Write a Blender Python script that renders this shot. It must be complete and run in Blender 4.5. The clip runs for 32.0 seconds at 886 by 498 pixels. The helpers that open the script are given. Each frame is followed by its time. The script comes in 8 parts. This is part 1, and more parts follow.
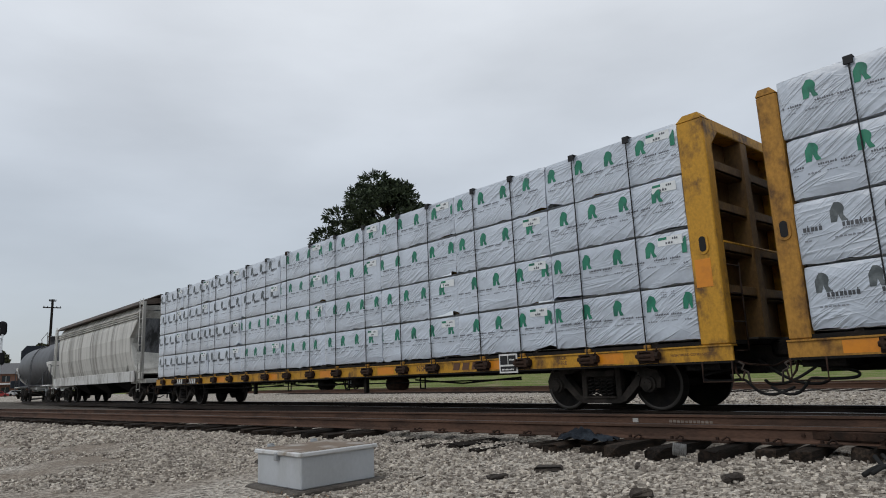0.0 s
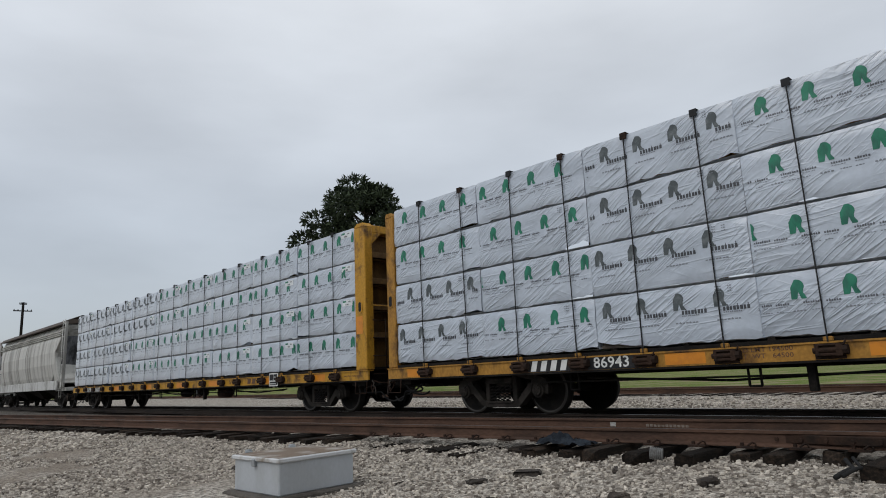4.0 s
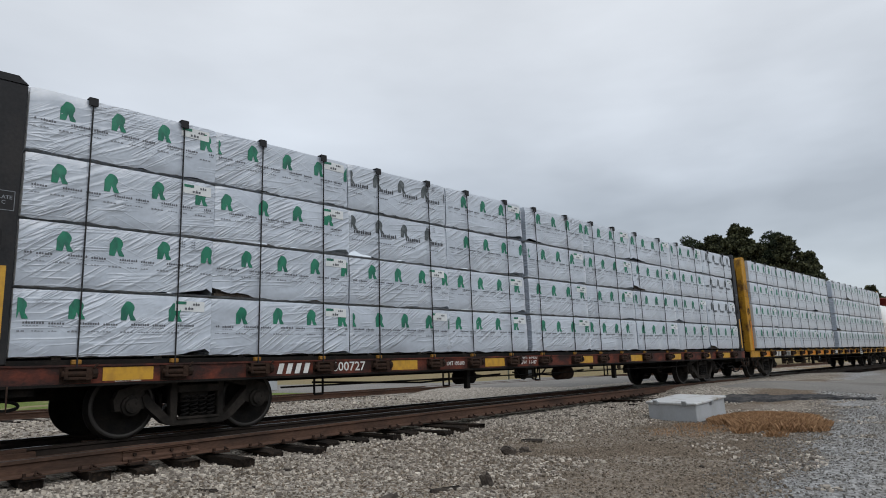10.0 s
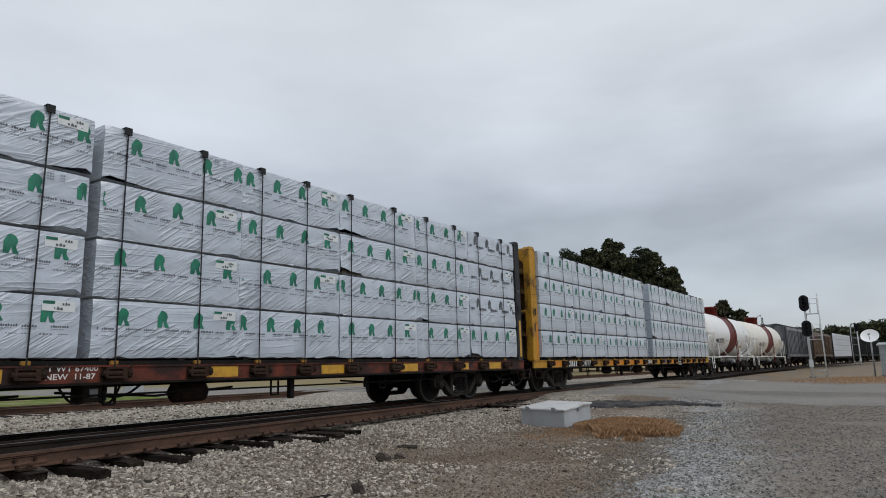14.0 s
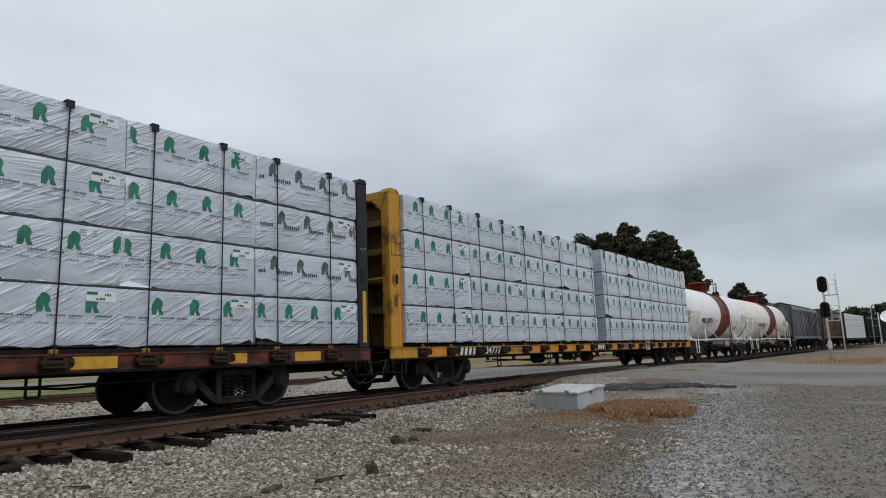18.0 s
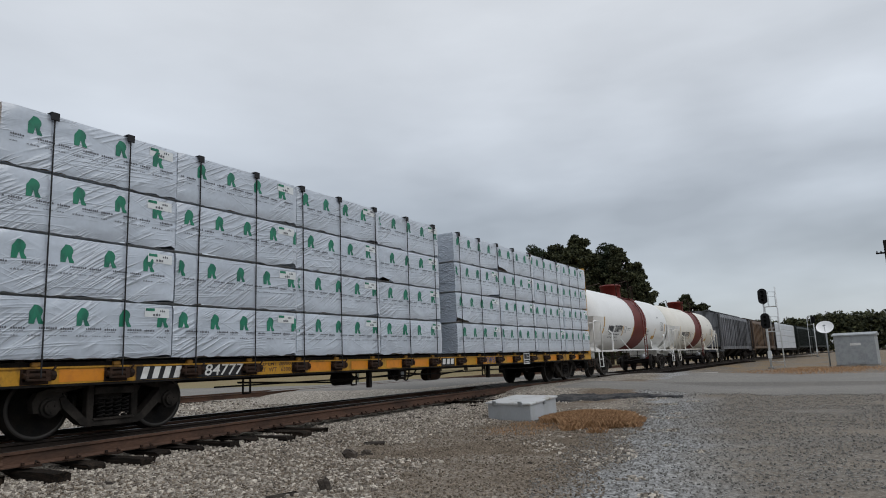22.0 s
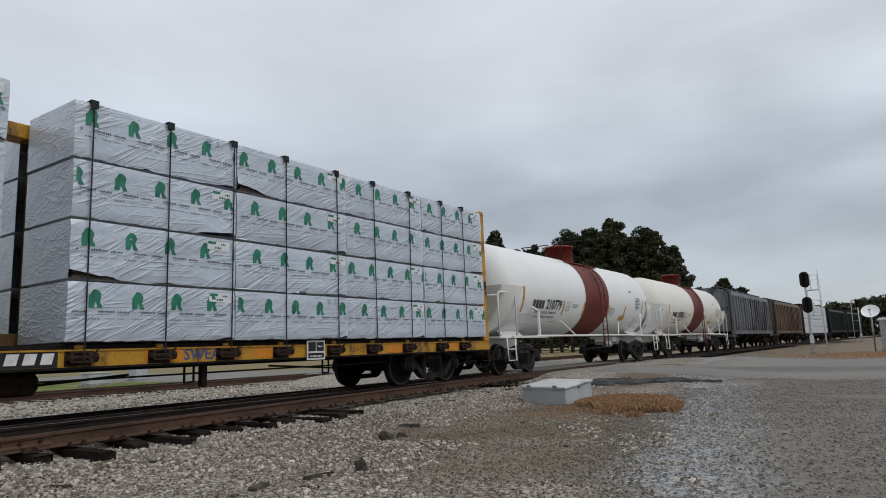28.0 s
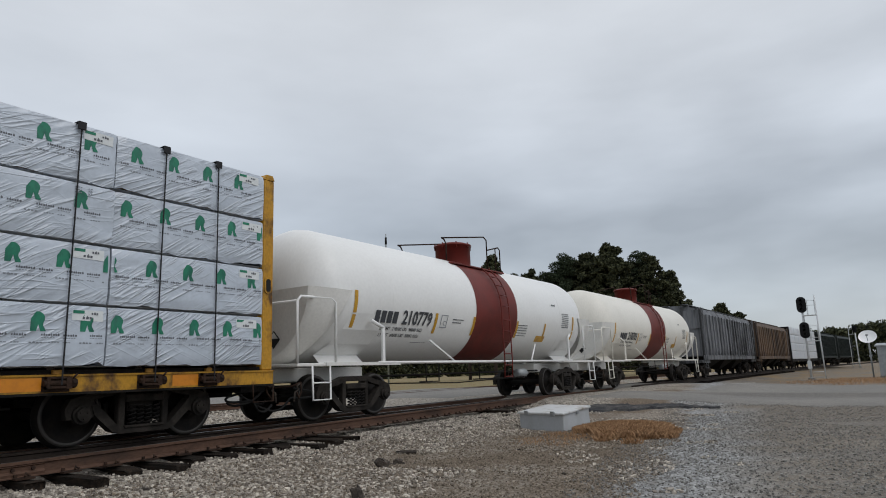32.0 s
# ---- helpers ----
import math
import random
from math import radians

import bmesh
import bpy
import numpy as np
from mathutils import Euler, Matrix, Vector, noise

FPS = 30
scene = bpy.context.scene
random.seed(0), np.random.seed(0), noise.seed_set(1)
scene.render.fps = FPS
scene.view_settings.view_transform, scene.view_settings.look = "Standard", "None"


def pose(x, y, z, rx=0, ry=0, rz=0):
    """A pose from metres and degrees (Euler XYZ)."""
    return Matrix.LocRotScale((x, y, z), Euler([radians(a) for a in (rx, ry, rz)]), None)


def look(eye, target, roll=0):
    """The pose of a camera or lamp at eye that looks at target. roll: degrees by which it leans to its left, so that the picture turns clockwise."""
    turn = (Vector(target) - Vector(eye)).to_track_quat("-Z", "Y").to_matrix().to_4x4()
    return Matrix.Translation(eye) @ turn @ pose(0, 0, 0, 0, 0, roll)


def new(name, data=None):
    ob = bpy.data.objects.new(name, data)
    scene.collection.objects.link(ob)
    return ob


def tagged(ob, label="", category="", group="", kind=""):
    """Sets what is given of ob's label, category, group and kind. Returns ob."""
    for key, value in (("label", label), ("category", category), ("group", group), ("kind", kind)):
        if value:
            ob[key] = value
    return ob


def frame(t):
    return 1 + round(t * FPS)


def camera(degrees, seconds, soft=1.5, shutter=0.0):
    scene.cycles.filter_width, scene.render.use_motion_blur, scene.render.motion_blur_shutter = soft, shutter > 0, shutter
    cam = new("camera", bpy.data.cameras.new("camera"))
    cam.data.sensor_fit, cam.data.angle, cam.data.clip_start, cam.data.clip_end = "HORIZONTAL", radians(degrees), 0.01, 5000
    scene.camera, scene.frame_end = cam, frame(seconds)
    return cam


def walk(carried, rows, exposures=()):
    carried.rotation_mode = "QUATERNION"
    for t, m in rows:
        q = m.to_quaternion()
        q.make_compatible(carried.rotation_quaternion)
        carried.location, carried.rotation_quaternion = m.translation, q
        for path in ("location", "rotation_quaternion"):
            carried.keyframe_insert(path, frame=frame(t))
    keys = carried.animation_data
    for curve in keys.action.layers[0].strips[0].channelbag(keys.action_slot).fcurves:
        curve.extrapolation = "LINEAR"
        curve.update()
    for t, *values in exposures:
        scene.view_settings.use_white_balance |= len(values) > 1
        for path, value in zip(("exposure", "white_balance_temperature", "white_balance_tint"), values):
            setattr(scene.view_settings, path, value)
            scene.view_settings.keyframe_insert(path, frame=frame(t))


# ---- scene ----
PATH = (
    (0.0, -0.117, -0.208, 0.705, 100.82, 2.40, 48.52),
    (0.5, -0.117, -0.218, 0.705, 101.21, 2.17, 48.30),
    (1.0, -0.138, -0.211, 0.702, 101.42, 1.94, 48.31),
    (1.5, -0.139, -0.216, 0.692, 101.50, 1.80, 48.70),
    (2.0, -0.156, -0.218, 0.696, 101.32, 1.51, 48.56),
    (2.5, -0.166, -0.219, 0.701, 101.27, 1.47, 48.09),
    (4.5, -0.089, -0.233, 0.720, 101.12, 2.90, 45.62),
    (5.0, -0.073, -0.212, 0.722, 101.33, 2.86, 44.22),
    (5.5, -0.057, -0.225, 0.715, 101.62, 2.95, 44.41),
    (6.0, 0.045, -0.183, 0.744, 101.22, 3.34, 42.06),
    (6.5, 0.048, -0.128, 0.767, 100.48, 3.69, 32.34),
    (7.0, 0.064, -0.035, 0.763, 99.95, 2.65, 21.78),
    (7.5, 0.020, 0.086, 0.732, 100.13, 2.41, 8.67),
    (8.0, -0.084, 0.139, 0.682, 100.48, 2.69, -8.99),
    (8.5, -0.072, 0.195, 0.706, 100.72, 1.83, -23.14),
    (9.0, -0.047, 0.261, 0.675, 101.23, 0.87, -34.11),
    (9.5, 0.012, 0.277, 0.689, 101.00, 1.16, -42.50),
    (10.0, 0.031, 0.141, 0.764, 100.25, 2.02, -45.73),
    (10.5, 0.046, 0.096, 0.776, 100.27, 2.16, -48.38),
    (11.0, 0.033, 0.058, 0.791, 100.50, 2.18, -50.27),
    (11.5, 0.034, 0.056, 0.778, 100.46, 2.05, -52.06),
    (12.0, 0.030, 0.039, 0.779, 100.26, 2.04, -53.12),
    (12.5, 0.027, 0.046, 0.773, 100.26, 1.67, -54.06),
    (13.0, 0.027, 0.012, 0.767, 100.34, 1.87, -53.96),
    (13.5, 0.028, 0.044, 0.782, 100.59, 1.68, -54.65),
    (14.0, 0.030, 0.060, 0.807, 100.27, 1.38, -55.84),
    (14.5, 0.006, -0.012, 0.785, 100.34, 1.59, -56.00),
    (16.5, 0.058, 0.120, 0.773, 100.05, 1.33, -55.47),
    (17.0, 0.022, 0.042, 0.777, 99.94, 1.66, -56.27),
    (17.5, 0.014, 0.022, 0.765, 99.70, 2.28, -56.02),
    (18.0, 0.004, -0.038, 0.759, 99.20, 2.09, -54.39),
    (18.5, 0.032, 0.021, 0.773, 99.22, 2.53, -54.42),
    (19.0, 0.050, 0.033, 0.783, 99.48, 2.03, -55.43),
    (19.5, 0.057, 0.051, 0.782, 98.93, 1.70, -56.17),
    (20.0, 0.067, 0.083, 0.779, 99.19, 2.30, -56.14),
    (20.5, 0.075, 0.112, 0.792, 99.61, 1.86, -57.82),
    (21.0, 0.030, 0.032, 0.783, 99.81, 1.92, -58.83),
    (21.5, 0.015, 0.007, 0.779, 99.87, 2.01, -58.89),
    (22.0, 0.012, 0.006, 0.779, 99.96, 2.32, -58.53),
    (22.5, 0.012, -0.013, 0.768, 100.16, 2.51, -58.21),
    (23.0, -0.016, -0.048, 0.782, 100.29, 2.52, -57.30),
    (23.5, 0.003, -0.004, 0.783, 100.43, 2.29, -56.33),
    (24.0, 0.012, 0.013, 0.781, 100.40, 2.26, -55.79),
    (24.5, 0.035, 0.057, 0.771, 100.35, 2.37, -55.79),
    (25.0, 0.039, 0.064, 0.765, 100.35, 2.26, -56.13),
    (25.5, 0.041, 0.072, 0.772, 100.24, 2.16, -56.45),
    (27.5, 0.045, 0.059, 0.764, 98.87, 2.13, -56.03),
    (28.0, 0.048, 0.048, 0.758, 98.76, 2.23, -55.64),
    (28.5, 0.052, 0.071, 0.778, 98.90, 2.07, -56.01),
    (29.0, 0.033, 0.025, 0.776, 99.47, 2.23, -55.93),
    (29.5, 0.043, 0.042, 0.761, 100.19, 2.23, -55.83),
    (30.0, 0.030, 0.032, 0.770, 100.64, 2.17, -55.72),
    (30.5, 0.021, 0.030, 0.767, 100.86, 2.22, -55.59),
    (31.0, 0.016, 0.031, 0.772, 100.72, 2.22, -55.47),
    (31.5, 0.029, 0.043, 0.775, 100.88, 2.26, -55.55),
    (32.0, 0.024, 0.039, 0.775, 100.83, 2.08, -55.92),
)
cam = camera(68.28, 32.0, 1.0)
walk(cam, [(t, pose(x, y, z, rx, ry, rz)) for t, x, y, z, rx, ry, rz in PATH],
     ((0, 0.08), (5, 0.05), (7.5, 0.12), (8.7, 0.22), (10, 0.14), (11.5, 0.09), (14, 0.07), (19, 0.08), (23, 0.01), (28, 0.03), (32, 0.01)))
# ---- light ----
world = bpy.data.worlds.new("overcast_sky")
scene.world = world
world.use_nodes = True
wn, wl = world.node_tree.nodes, world.node_tree.links
wn.clear()


def wnode(kind, **kw):
    n = wn.new(kind)
    for k, v in kw.items():
        n.inputs[k].default_value = v
    return n


w_out, w_bg = wn.new("ShaderNodeOutputWorld"), wn.new("ShaderNodeBackground")
w_sky = wn.new("ShaderNodeTexSky")
w_sky.sky_type, w_sky.sun_disc = "NISHITA", False
w_sky.sun_elevation, w_sky.sun_rotation = radians(42), radians(200)
w_co = wn.new("ShaderNodeTexCoord")
w_map = wn.new("ShaderNodeMapping")
w_map.inputs["Scale"].default_value = (0.8, 0.8, 2.4)
w_n1, w_n2 = wn.new("ShaderNodeTexNoise"), wn.new("ShaderNodeTexNoise")
w_n1.inputs["Scale"].default_value, w_n1.inputs["Detail"].default_value = 1.6, 6
w_n2.inputs["Scale"].default_value, w_n2.inputs["Detail"].default_value = 3.4, 5
w_n1.inputs["Roughness"].default_value = 0.45
w_sep = wn.new("ShaderNodeSeparateXYZ")
w_h = wn.new("ShaderNodeMapRange")
w_h.inputs[1].default_value, w_h.inputs[2].default_value = -0.02, 0.55
w_ramp = wn.new("ShaderNodeValToRGB")
w_ramp.color_ramp.elements[0].color = (0.325, 0.353, 0.388, 1)
w_ramp.color_ramp.elements[1].color = (0.675, 0.70, 0.73, 1)
w_mid = w_ramp.color_ramp.elements.new(0.45)
w_mid.color = (0.505, 0.543, 0.591, 1)
w_cl = wn.new("ShaderNodeMapRange")
w_cl.inputs[1].default_value, w_cl.inputs[2].default_value = 0.32, 0.68
w_cl.inputs[3].default_value, w_cl.inputs[4].default_value = 0.83, 1.13
w_add = wn.new("ShaderNodeMath")
w_mul = wn.new("ShaderNodeMixRGB")
w_mul.blend_type, w_mul.inputs[0].default_value = "MULTIPLY", 1.0
w_mix = wn.new("ShaderNodeMixRGB")
w_mix.inputs[0].default_value = 0.02
wl.new(w_co.outputs["Generated"], w_map.inputs[0])
wl.new(w_map.outputs[0], w_n1.inputs[0])
wl.new(w_map.outputs[0], w_n2.inputs[0])
wl.new(w_co.outputs["Generated"], w_sep.inputs[0])
wl.new(w_sep.outputs[2], w_h.inputs[0])
wl.new(w_h.outputs[0], w_ramp.inputs[0])
wl.new(w_n1.outputs[0], w_add.inputs[0])
wl.new(w_n2.outputs[0], w_add.inputs[1])
w_half = wn.new("ShaderNodeMath")
w_half.operation, w_half.inputs[1].default_value = "MULTIPLY", 0.5
wl.new(w_add.outputs[0], w_half.inputs[0])
wl.new(w_half.outputs[0], w_cl.inputs[0])
wl.new(w_ramp.outputs[0], w_mul.inputs[1])
wl.new(w_cl.outputs[0], w_mul.inputs[2])
# long low cloud layers over the right-hand horizon
w_low = wn.new("ShaderNodeMapping")
w_low.inputs["Scale"].default_value = (1.7, 1.7, 5.2)
w_n3 = wnode("ShaderNodeTexNoise", Scale=1.7, Detail=4, Roughness=0.45, Distortion=0.0)
wl.new(w_co.outputs["Generated"], w_low.inputs[0])
wl.new(w_low.outputs[0], w_n3.inputs[0])
w_band = wn.new("ShaderNodeMapRange")
for k_, v_ in enumerate((0.36, 0.64, 0.80, 1.20)):
    w_band.inputs[k_ + 1].default_value = v_
wl.new(w_n3.outputs[0], w_band.inputs[0])
w_east, w_up = wn.new("ShaderNodeMapRange"), wn.new("ShaderNodeMapRange")
w_east.inputs[1].default_value, w_east.inputs[2].default_value = 0.35, 0.85
w_up.inputs[1].default_value, w_up.inputs[2].default_value = 0.48, 0.20
wl.new(w_sep.outputs[0], w_east.inputs[0])
wl.new(w_sep.outputs[2], w_up.inputs[0])
w_where = wn.new("ShaderNodeMath")
w_where.operation = "MULTIPLY"
wl.new(w_east.outputs[0], w_where.inputs[0])
wl.new(w_up.outputs[0], w_where.inputs[1])
w_lay = wn.new("ShaderNodeMixRGB")
w_lay.blend_type = "MULTIPLY"
wl.new(w_where.outputs[0], w_lay.inputs[0])
wl.new(w_mul.outputs[0], w_lay.inputs[1])
wl.new(w_band.outputs[0], w_lay.inputs[2])
# a thicker, duller deck beyond the train
w_deck = wn.new("ShaderNodeMapRange")
for k_, v_ in enumerate((0.55, 0.95, 1.0, 0.95)):
    w_deck.inputs[k_ + 1].default_value = v_
wl.new(w_sep.outputs[1], w_deck.inputs[0])
w_dull = wn.new("ShaderNodeMixRGB")
w_dull.blend_type, w_dull.inputs[0].default_value = "MULTIPLY", 1.0
wl.new(w_lay.outputs[0], w_dull.inputs[1])
wl.new(w_deck.outputs[0], w_dull.inputs[2])
wl.new(w_dull.outputs[0], w_mix.inputs[1])
wl.new(w_sky.outputs[0], w_mix.inputs[2])
wl.new(w_mix.outputs[0], w_bg.inputs[0])
w_bg.inputs[1].default_value = 1.0
wl.new(w_bg.outputs[0], w_out.inputs[0])

sun_data = bpy.data.lights.new("sun", "SUN")
sun_data.energy, sun_data.angle, sun_data.color = 0.75, radians(40), (1.0, 0.985, 0.965)
sun = new("sun", sun_data)
sun.matrix_world = look((0, -30, 40), (0, 6, 0))


# ---- materials ----
def mat(name, base, rough=0.6, metal=0.0, alt=None, scale=3.0, amount=0.5, grain=0.0, grain_scale=60.0,
        bump=0.0, bump_scale=40.0, stretch=(1, 1, 1), edge=(0.45, 0.62), spec=0.5, rnd=0.0, world_space=False):
    """A surface of two colours: broad patches of alt over base, fine grain, relief."""
    m = bpy.data.materials.new(name)
    m.use_nodes = True
    nt = m.node_tree
    n, l = nt.nodes, nt.links
    b = n["Principled BSDF"]
    b.inputs["Roughness"].default_value, b.inputs["Metallic"].default_value = rough, metal
    b.inputs["Specular IOR Level"].default_value = spec
    co = n.new("ShaderNodeTexCoord")
    mp = n.new("ShaderNodeMapping")
    mp.inputs["Scale"].default_value = stretch
    l.new(co.outputs["Object"], mp.inputs[0])
    source = mp.outputs[0]
    if rnd:
        info = n.new("ShaderNodeObjectInfo")
        shift = n.new("ShaderNodeVectorMath")
        shift.operation = "MULTIPLY_ADD"
        shift.inputs[1].default_value = (1, 1, 1)
        grow = n.new("ShaderNodeMath")
        grow.operation, grow.inputs[1].default_value = "MULTIPLY", 37.0
        l.new(info.outputs["Random"], grow.inputs[0])
        l.new(mp.outputs[0], shift.inputs[0])
        l.new(grow.outputs[0], shift.inputs[2])
        source = shift.outputs[0]
    col = n.new("ShaderNodeRGB")
    col.outputs[0].default_value = (*base, 1)
    last = col.outputs[0]
    if alt:
        tx = n.new("ShaderNodeTexNoise")
        tx.inputs["Scale"].default_value, tx.inputs["Detail"].default_value = scale, 7
        tx.inputs["Roughness"].default_value = 0.62
        l.new(source, tx.inputs[0])
        rg = n.new("ShaderNodeMapRange")
        rg.inputs[1].default_value, rg.inputs[2].default_value, rg.inputs[4].default_value = edge[0], edge[1], amount
        l.new(tx.outputs[0], rg.inputs[0])
        mx = n.new("ShaderNodeMixRGB")
        mx.inputs[2].default_value = (*alt, 1)
        l.new(rg.outputs[0], mx.inputs[0])
        l.new(last, mx.inputs[1])
        last = mx.outputs[0]
    if grain:
        tg = n.new("ShaderNodeTexNoise")
        tg.inputs["Scale"].default_value, tg.inputs["Detail"].default_value = grain_scale, 4
        l.new(source, tg.inputs[0])
        rg2 = n.new("ShaderNodeMapRange")
        rg2.inputs[1].default_value, rg2.inputs[2].default_value = 0.3, 0.7
        rg2.inputs[3].default_value, rg2.inputs[4].default_value = 1 - grain, 1 + grain
        l.new(tg.outputs[0], rg2.inputs[0])
        mg = n.new("ShaderNodeMixRGB")
        mg.blend_type, mg.inputs[0].default_value = "MULTIPLY", 1.0
        l.new(last, mg.inputs[1])
        l.new(rg2.outputs[0], mg.inputs[2])
        last = mg.outputs[0]
    if rnd:
        rr = n.new("ShaderNodeMapRange")
        rr.inputs[3].default_value, rr.inputs[4].default_value = 1 - rnd, 1 + rnd
        l.new(info.outputs["Random"], rr.inputs[0])
        mr = n.new("ShaderNodeMixRGB")
        mr.blend_type, mr.inputs[0].default_value = "MULTIPLY", 1.0
        l.new(last, mr.inputs[1])
        l.new(rr.outputs[0], mr.inputs[2])
        last = mr.outputs[0]
    l.new(last, b.inputs["Base Color"])
    if bump:
        tb = n.new("ShaderNodeTexNoise")
        tb.inputs["Scale"].default_value, tb.inputs["Detail"].default_value = bump_scale, 5
        l.new(source, tb.inputs[0])
        bp = n.new("ShaderNodeBump")
        bp.inputs["Strength"].default_value, bp.inputs["Distance"].default_value = bump, 0.02
        l.new(tb.outputs[0], bp.inputs["Height"])
        l.new(bp.outputs[0], b.inputs["Normal"])
    return m


def island_mat(name, dark, light, rough=0.9, grain=0.25, grain_scale=80.0):
    """For joined stones and leaves: each island its own tone between two colours."""
    m = bpy.data.materials.new(name)
    m.use_nodes = True
    n, l = m.node_tree.nodes, m.node_tree.links
    b = n["Principled BSDF"]
    b.inputs["Roughness"].default_value = rough
    b.inputs["Specular IOR Level"].default_value = 0.25
    g = n.new("ShaderNodeNewGeometry")
    r = n.new("ShaderNodeValToRGB")
    r.color_ramp.elements[0].color, r.color_ramp.elements[1].color = (*dark, 1), (*light, 1)
    l.new(g.outputs["Random Per Island"], r.inputs[0])
    tg = n.new("ShaderNodeTexNoise")
    tg.inputs["Scale"].default_value = grain_scale
    rg = n.new("ShaderNodeMapRange")
    rg.inputs[3].default_value, rg.inputs[4].default_value = 1 - grain, 1 + grain
    l.new(tg.outputs[0], rg.inputs[0])
    mx = n.new("ShaderNodeMixRGB")
    mx.blend_type, mx.inputs[0].default_value = "MULTIPLY", 1.0
    l.new(r.outputs[0], mx.inputs[1])
    l.new(rg.outputs[0], mx.inputs[2])
    l.new(mx.outputs[0], b.inputs["Base Color"])
    return m


def wrap_material():
    """Thin white plastic sheet pulled over boards: slanting folds that come and go, faint dirt."""
    m = mat("white_wrap", (0.44, 0.492, 0.562), 0.30, 0, (0.365, 0.411, 0.476), 1.1, 0.7, 0.05, 18, rnd=0.05, spec=0.85)
    n, l = m.node_tree.nodes, m.node_tree.links
    b = n["Principled BSDF"]
    b.inputs["Sheen Weight"].default_value, b.inputs["Sheen Roughness"].default_value = 0.75, 0.4
    b.inputs["Coat Weight"].default_value, b.inputs["Coat Roughness"].default_value = 1.0, 0.26
    co, info = n.new("ShaderNodeTexCoord"), n.new("ShaderNodeObjectInfo")

    def math_node(kind, p, q=None):
        o = n.new("ShaderNodeMath")
        o.operation = kind
        for i, s in enumerate((p, q)):
            if isinstance(s, float):
                o.inputs[i].default_value = s
            elif s is not None:
                l.new(s, o.inputs[i])
        return o.outputs[0]

    def noise_at(turn, stretch, scale, detail, slide, wander=0.4):
        tn, mp = n.new("ShaderNodeMapping"), n.new("ShaderNodeMapping")
        tn.inputs["Rotation"].default_value, mp.inputs["Scale"].default_value = (0, radians(turn), 0), stretch
        sh = n.new("ShaderNodeVectorMath")
        sh.operation = "MULTIPLY_ADD"
        sh.inputs[1].default_value = (1, 1, 1)
        l.new(co.outputs["Object"], tn.inputs[0])
        l.new(tn.outputs[0], mp.inputs[0])
        l.new(mp.outputs[0], sh.inputs[0])
        l.new(math_node("MULTIPLY", info.outputs["Random"], slide), sh.inputs[2])
        t = n.new("ShaderNodeTexNoise")
        t.inputs["Scale"].default_value, t.inputs["Detail"].default_value, t.inputs["Distortion"].default_value = scale, detail, wander
        l.new(sh.outputs[0], t.inputs[0])
        return t.outputs[0]

    total = None
    for turn, stretch, scale, sharp, weight, slide in ((27, (0.15, 1, 2.6), 3.2, 8.0, 0.36, 53.0), (36, (0.16, 1, 2.8), 5.2, 7.0, 0.26, 71.0),
                                                       (-24, (0.18, 1, 2.4), 2.6, 11.0, 0.06, 31.0), (4, (0.16, 1, 3.0), 3.2, 10.0, 0.18, 19.0)):
        near_mid = math_node("ABSOLUTE", math_node("SUBTRACT", noise_at(turn, stretch, scale, 1.5, slide, 0.25), 0.5))
        ridge = math_node("POWER", math_node("SUBTRACT", 1.0, math_node("MULTIPLY", near_mid, 2.6)), sharp)
        where = n.new("ShaderNodeMapRange")
        where.inputs[1].default_value, where.inputs[2].default_value = 0.45, 0.62
        l.new(noise_at(0, (1, 1, 1.6), 1.3, 1.0, slide + 17.0), where.inputs[0])
        fold = math_node("MULTIPLY", math_node("MULTIPLY", ridge, where.outputs[0]), weight)
        total = fold if total is None else math_node("ADD", total, fold)
    total = math_node("ADD", total, math_node("MULTIPLY", noise_at(20, (0.6, 1, 1.8), 1.5, 1.5, 11.0), 0.7))
    bp = n.new("ShaderNodeBump")
    bp.inputs["Strength"].default_value, bp.inputs["Distance"].default_value = 0.75, 0.065
    l.new(total, bp.inputs["Height"])
    l.new(bp.outputs[0], b.inputs["Normal"])
    return m


M_WRAP = wrap_material()
M_GREEN = mat("green_print", (0.010, 0.185, 0.105), 0.5, 0, (0.006, 0.085, 0.062), 7, 0.75, stretch=(1, 1, 0.5))
M_GREY_PRINT = mat("grey_print", (0.055, 0.068, 0.073), 0.5, 0, (0.14, 0.157, 0.162), 7, 0.8)
M_INK = mat("ink_print", (0.05, 0.054, 0.062), 0.5)
M_LID_RUST = mat("rust_stained_lid", (0.15, 0.105, 0.068), 0.7, 0, (0.36, 0.34, 0.31), 3.0, 0.8, 0.12, 40, 0.05, 20, edge=(0.46, 0.62))
M_FAINT = mat("faint_print", (0.19, 0.205, 0.23), 0.5)
M_TAG = mat("paper_tag", (0.67, 0.695, 0.70), 0.5, 0, (0.60, 0.63, 0.63), 9, 0.6)
M_LUMBER = mat("sawn_lumber", (0.50, 0.36, 0.19), 0.75, 0, (0.38, 0.26, 0.13), 9, 0.8, 0.15, 60, 0.2, 50, (0.2, 1, 5))
M_STRAP = mat("strap_black", (0.02, 0.02, 0.022), 0.6, spec=0.2)
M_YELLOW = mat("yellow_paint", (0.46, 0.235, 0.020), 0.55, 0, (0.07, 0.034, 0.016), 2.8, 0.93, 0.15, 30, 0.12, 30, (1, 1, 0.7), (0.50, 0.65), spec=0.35)
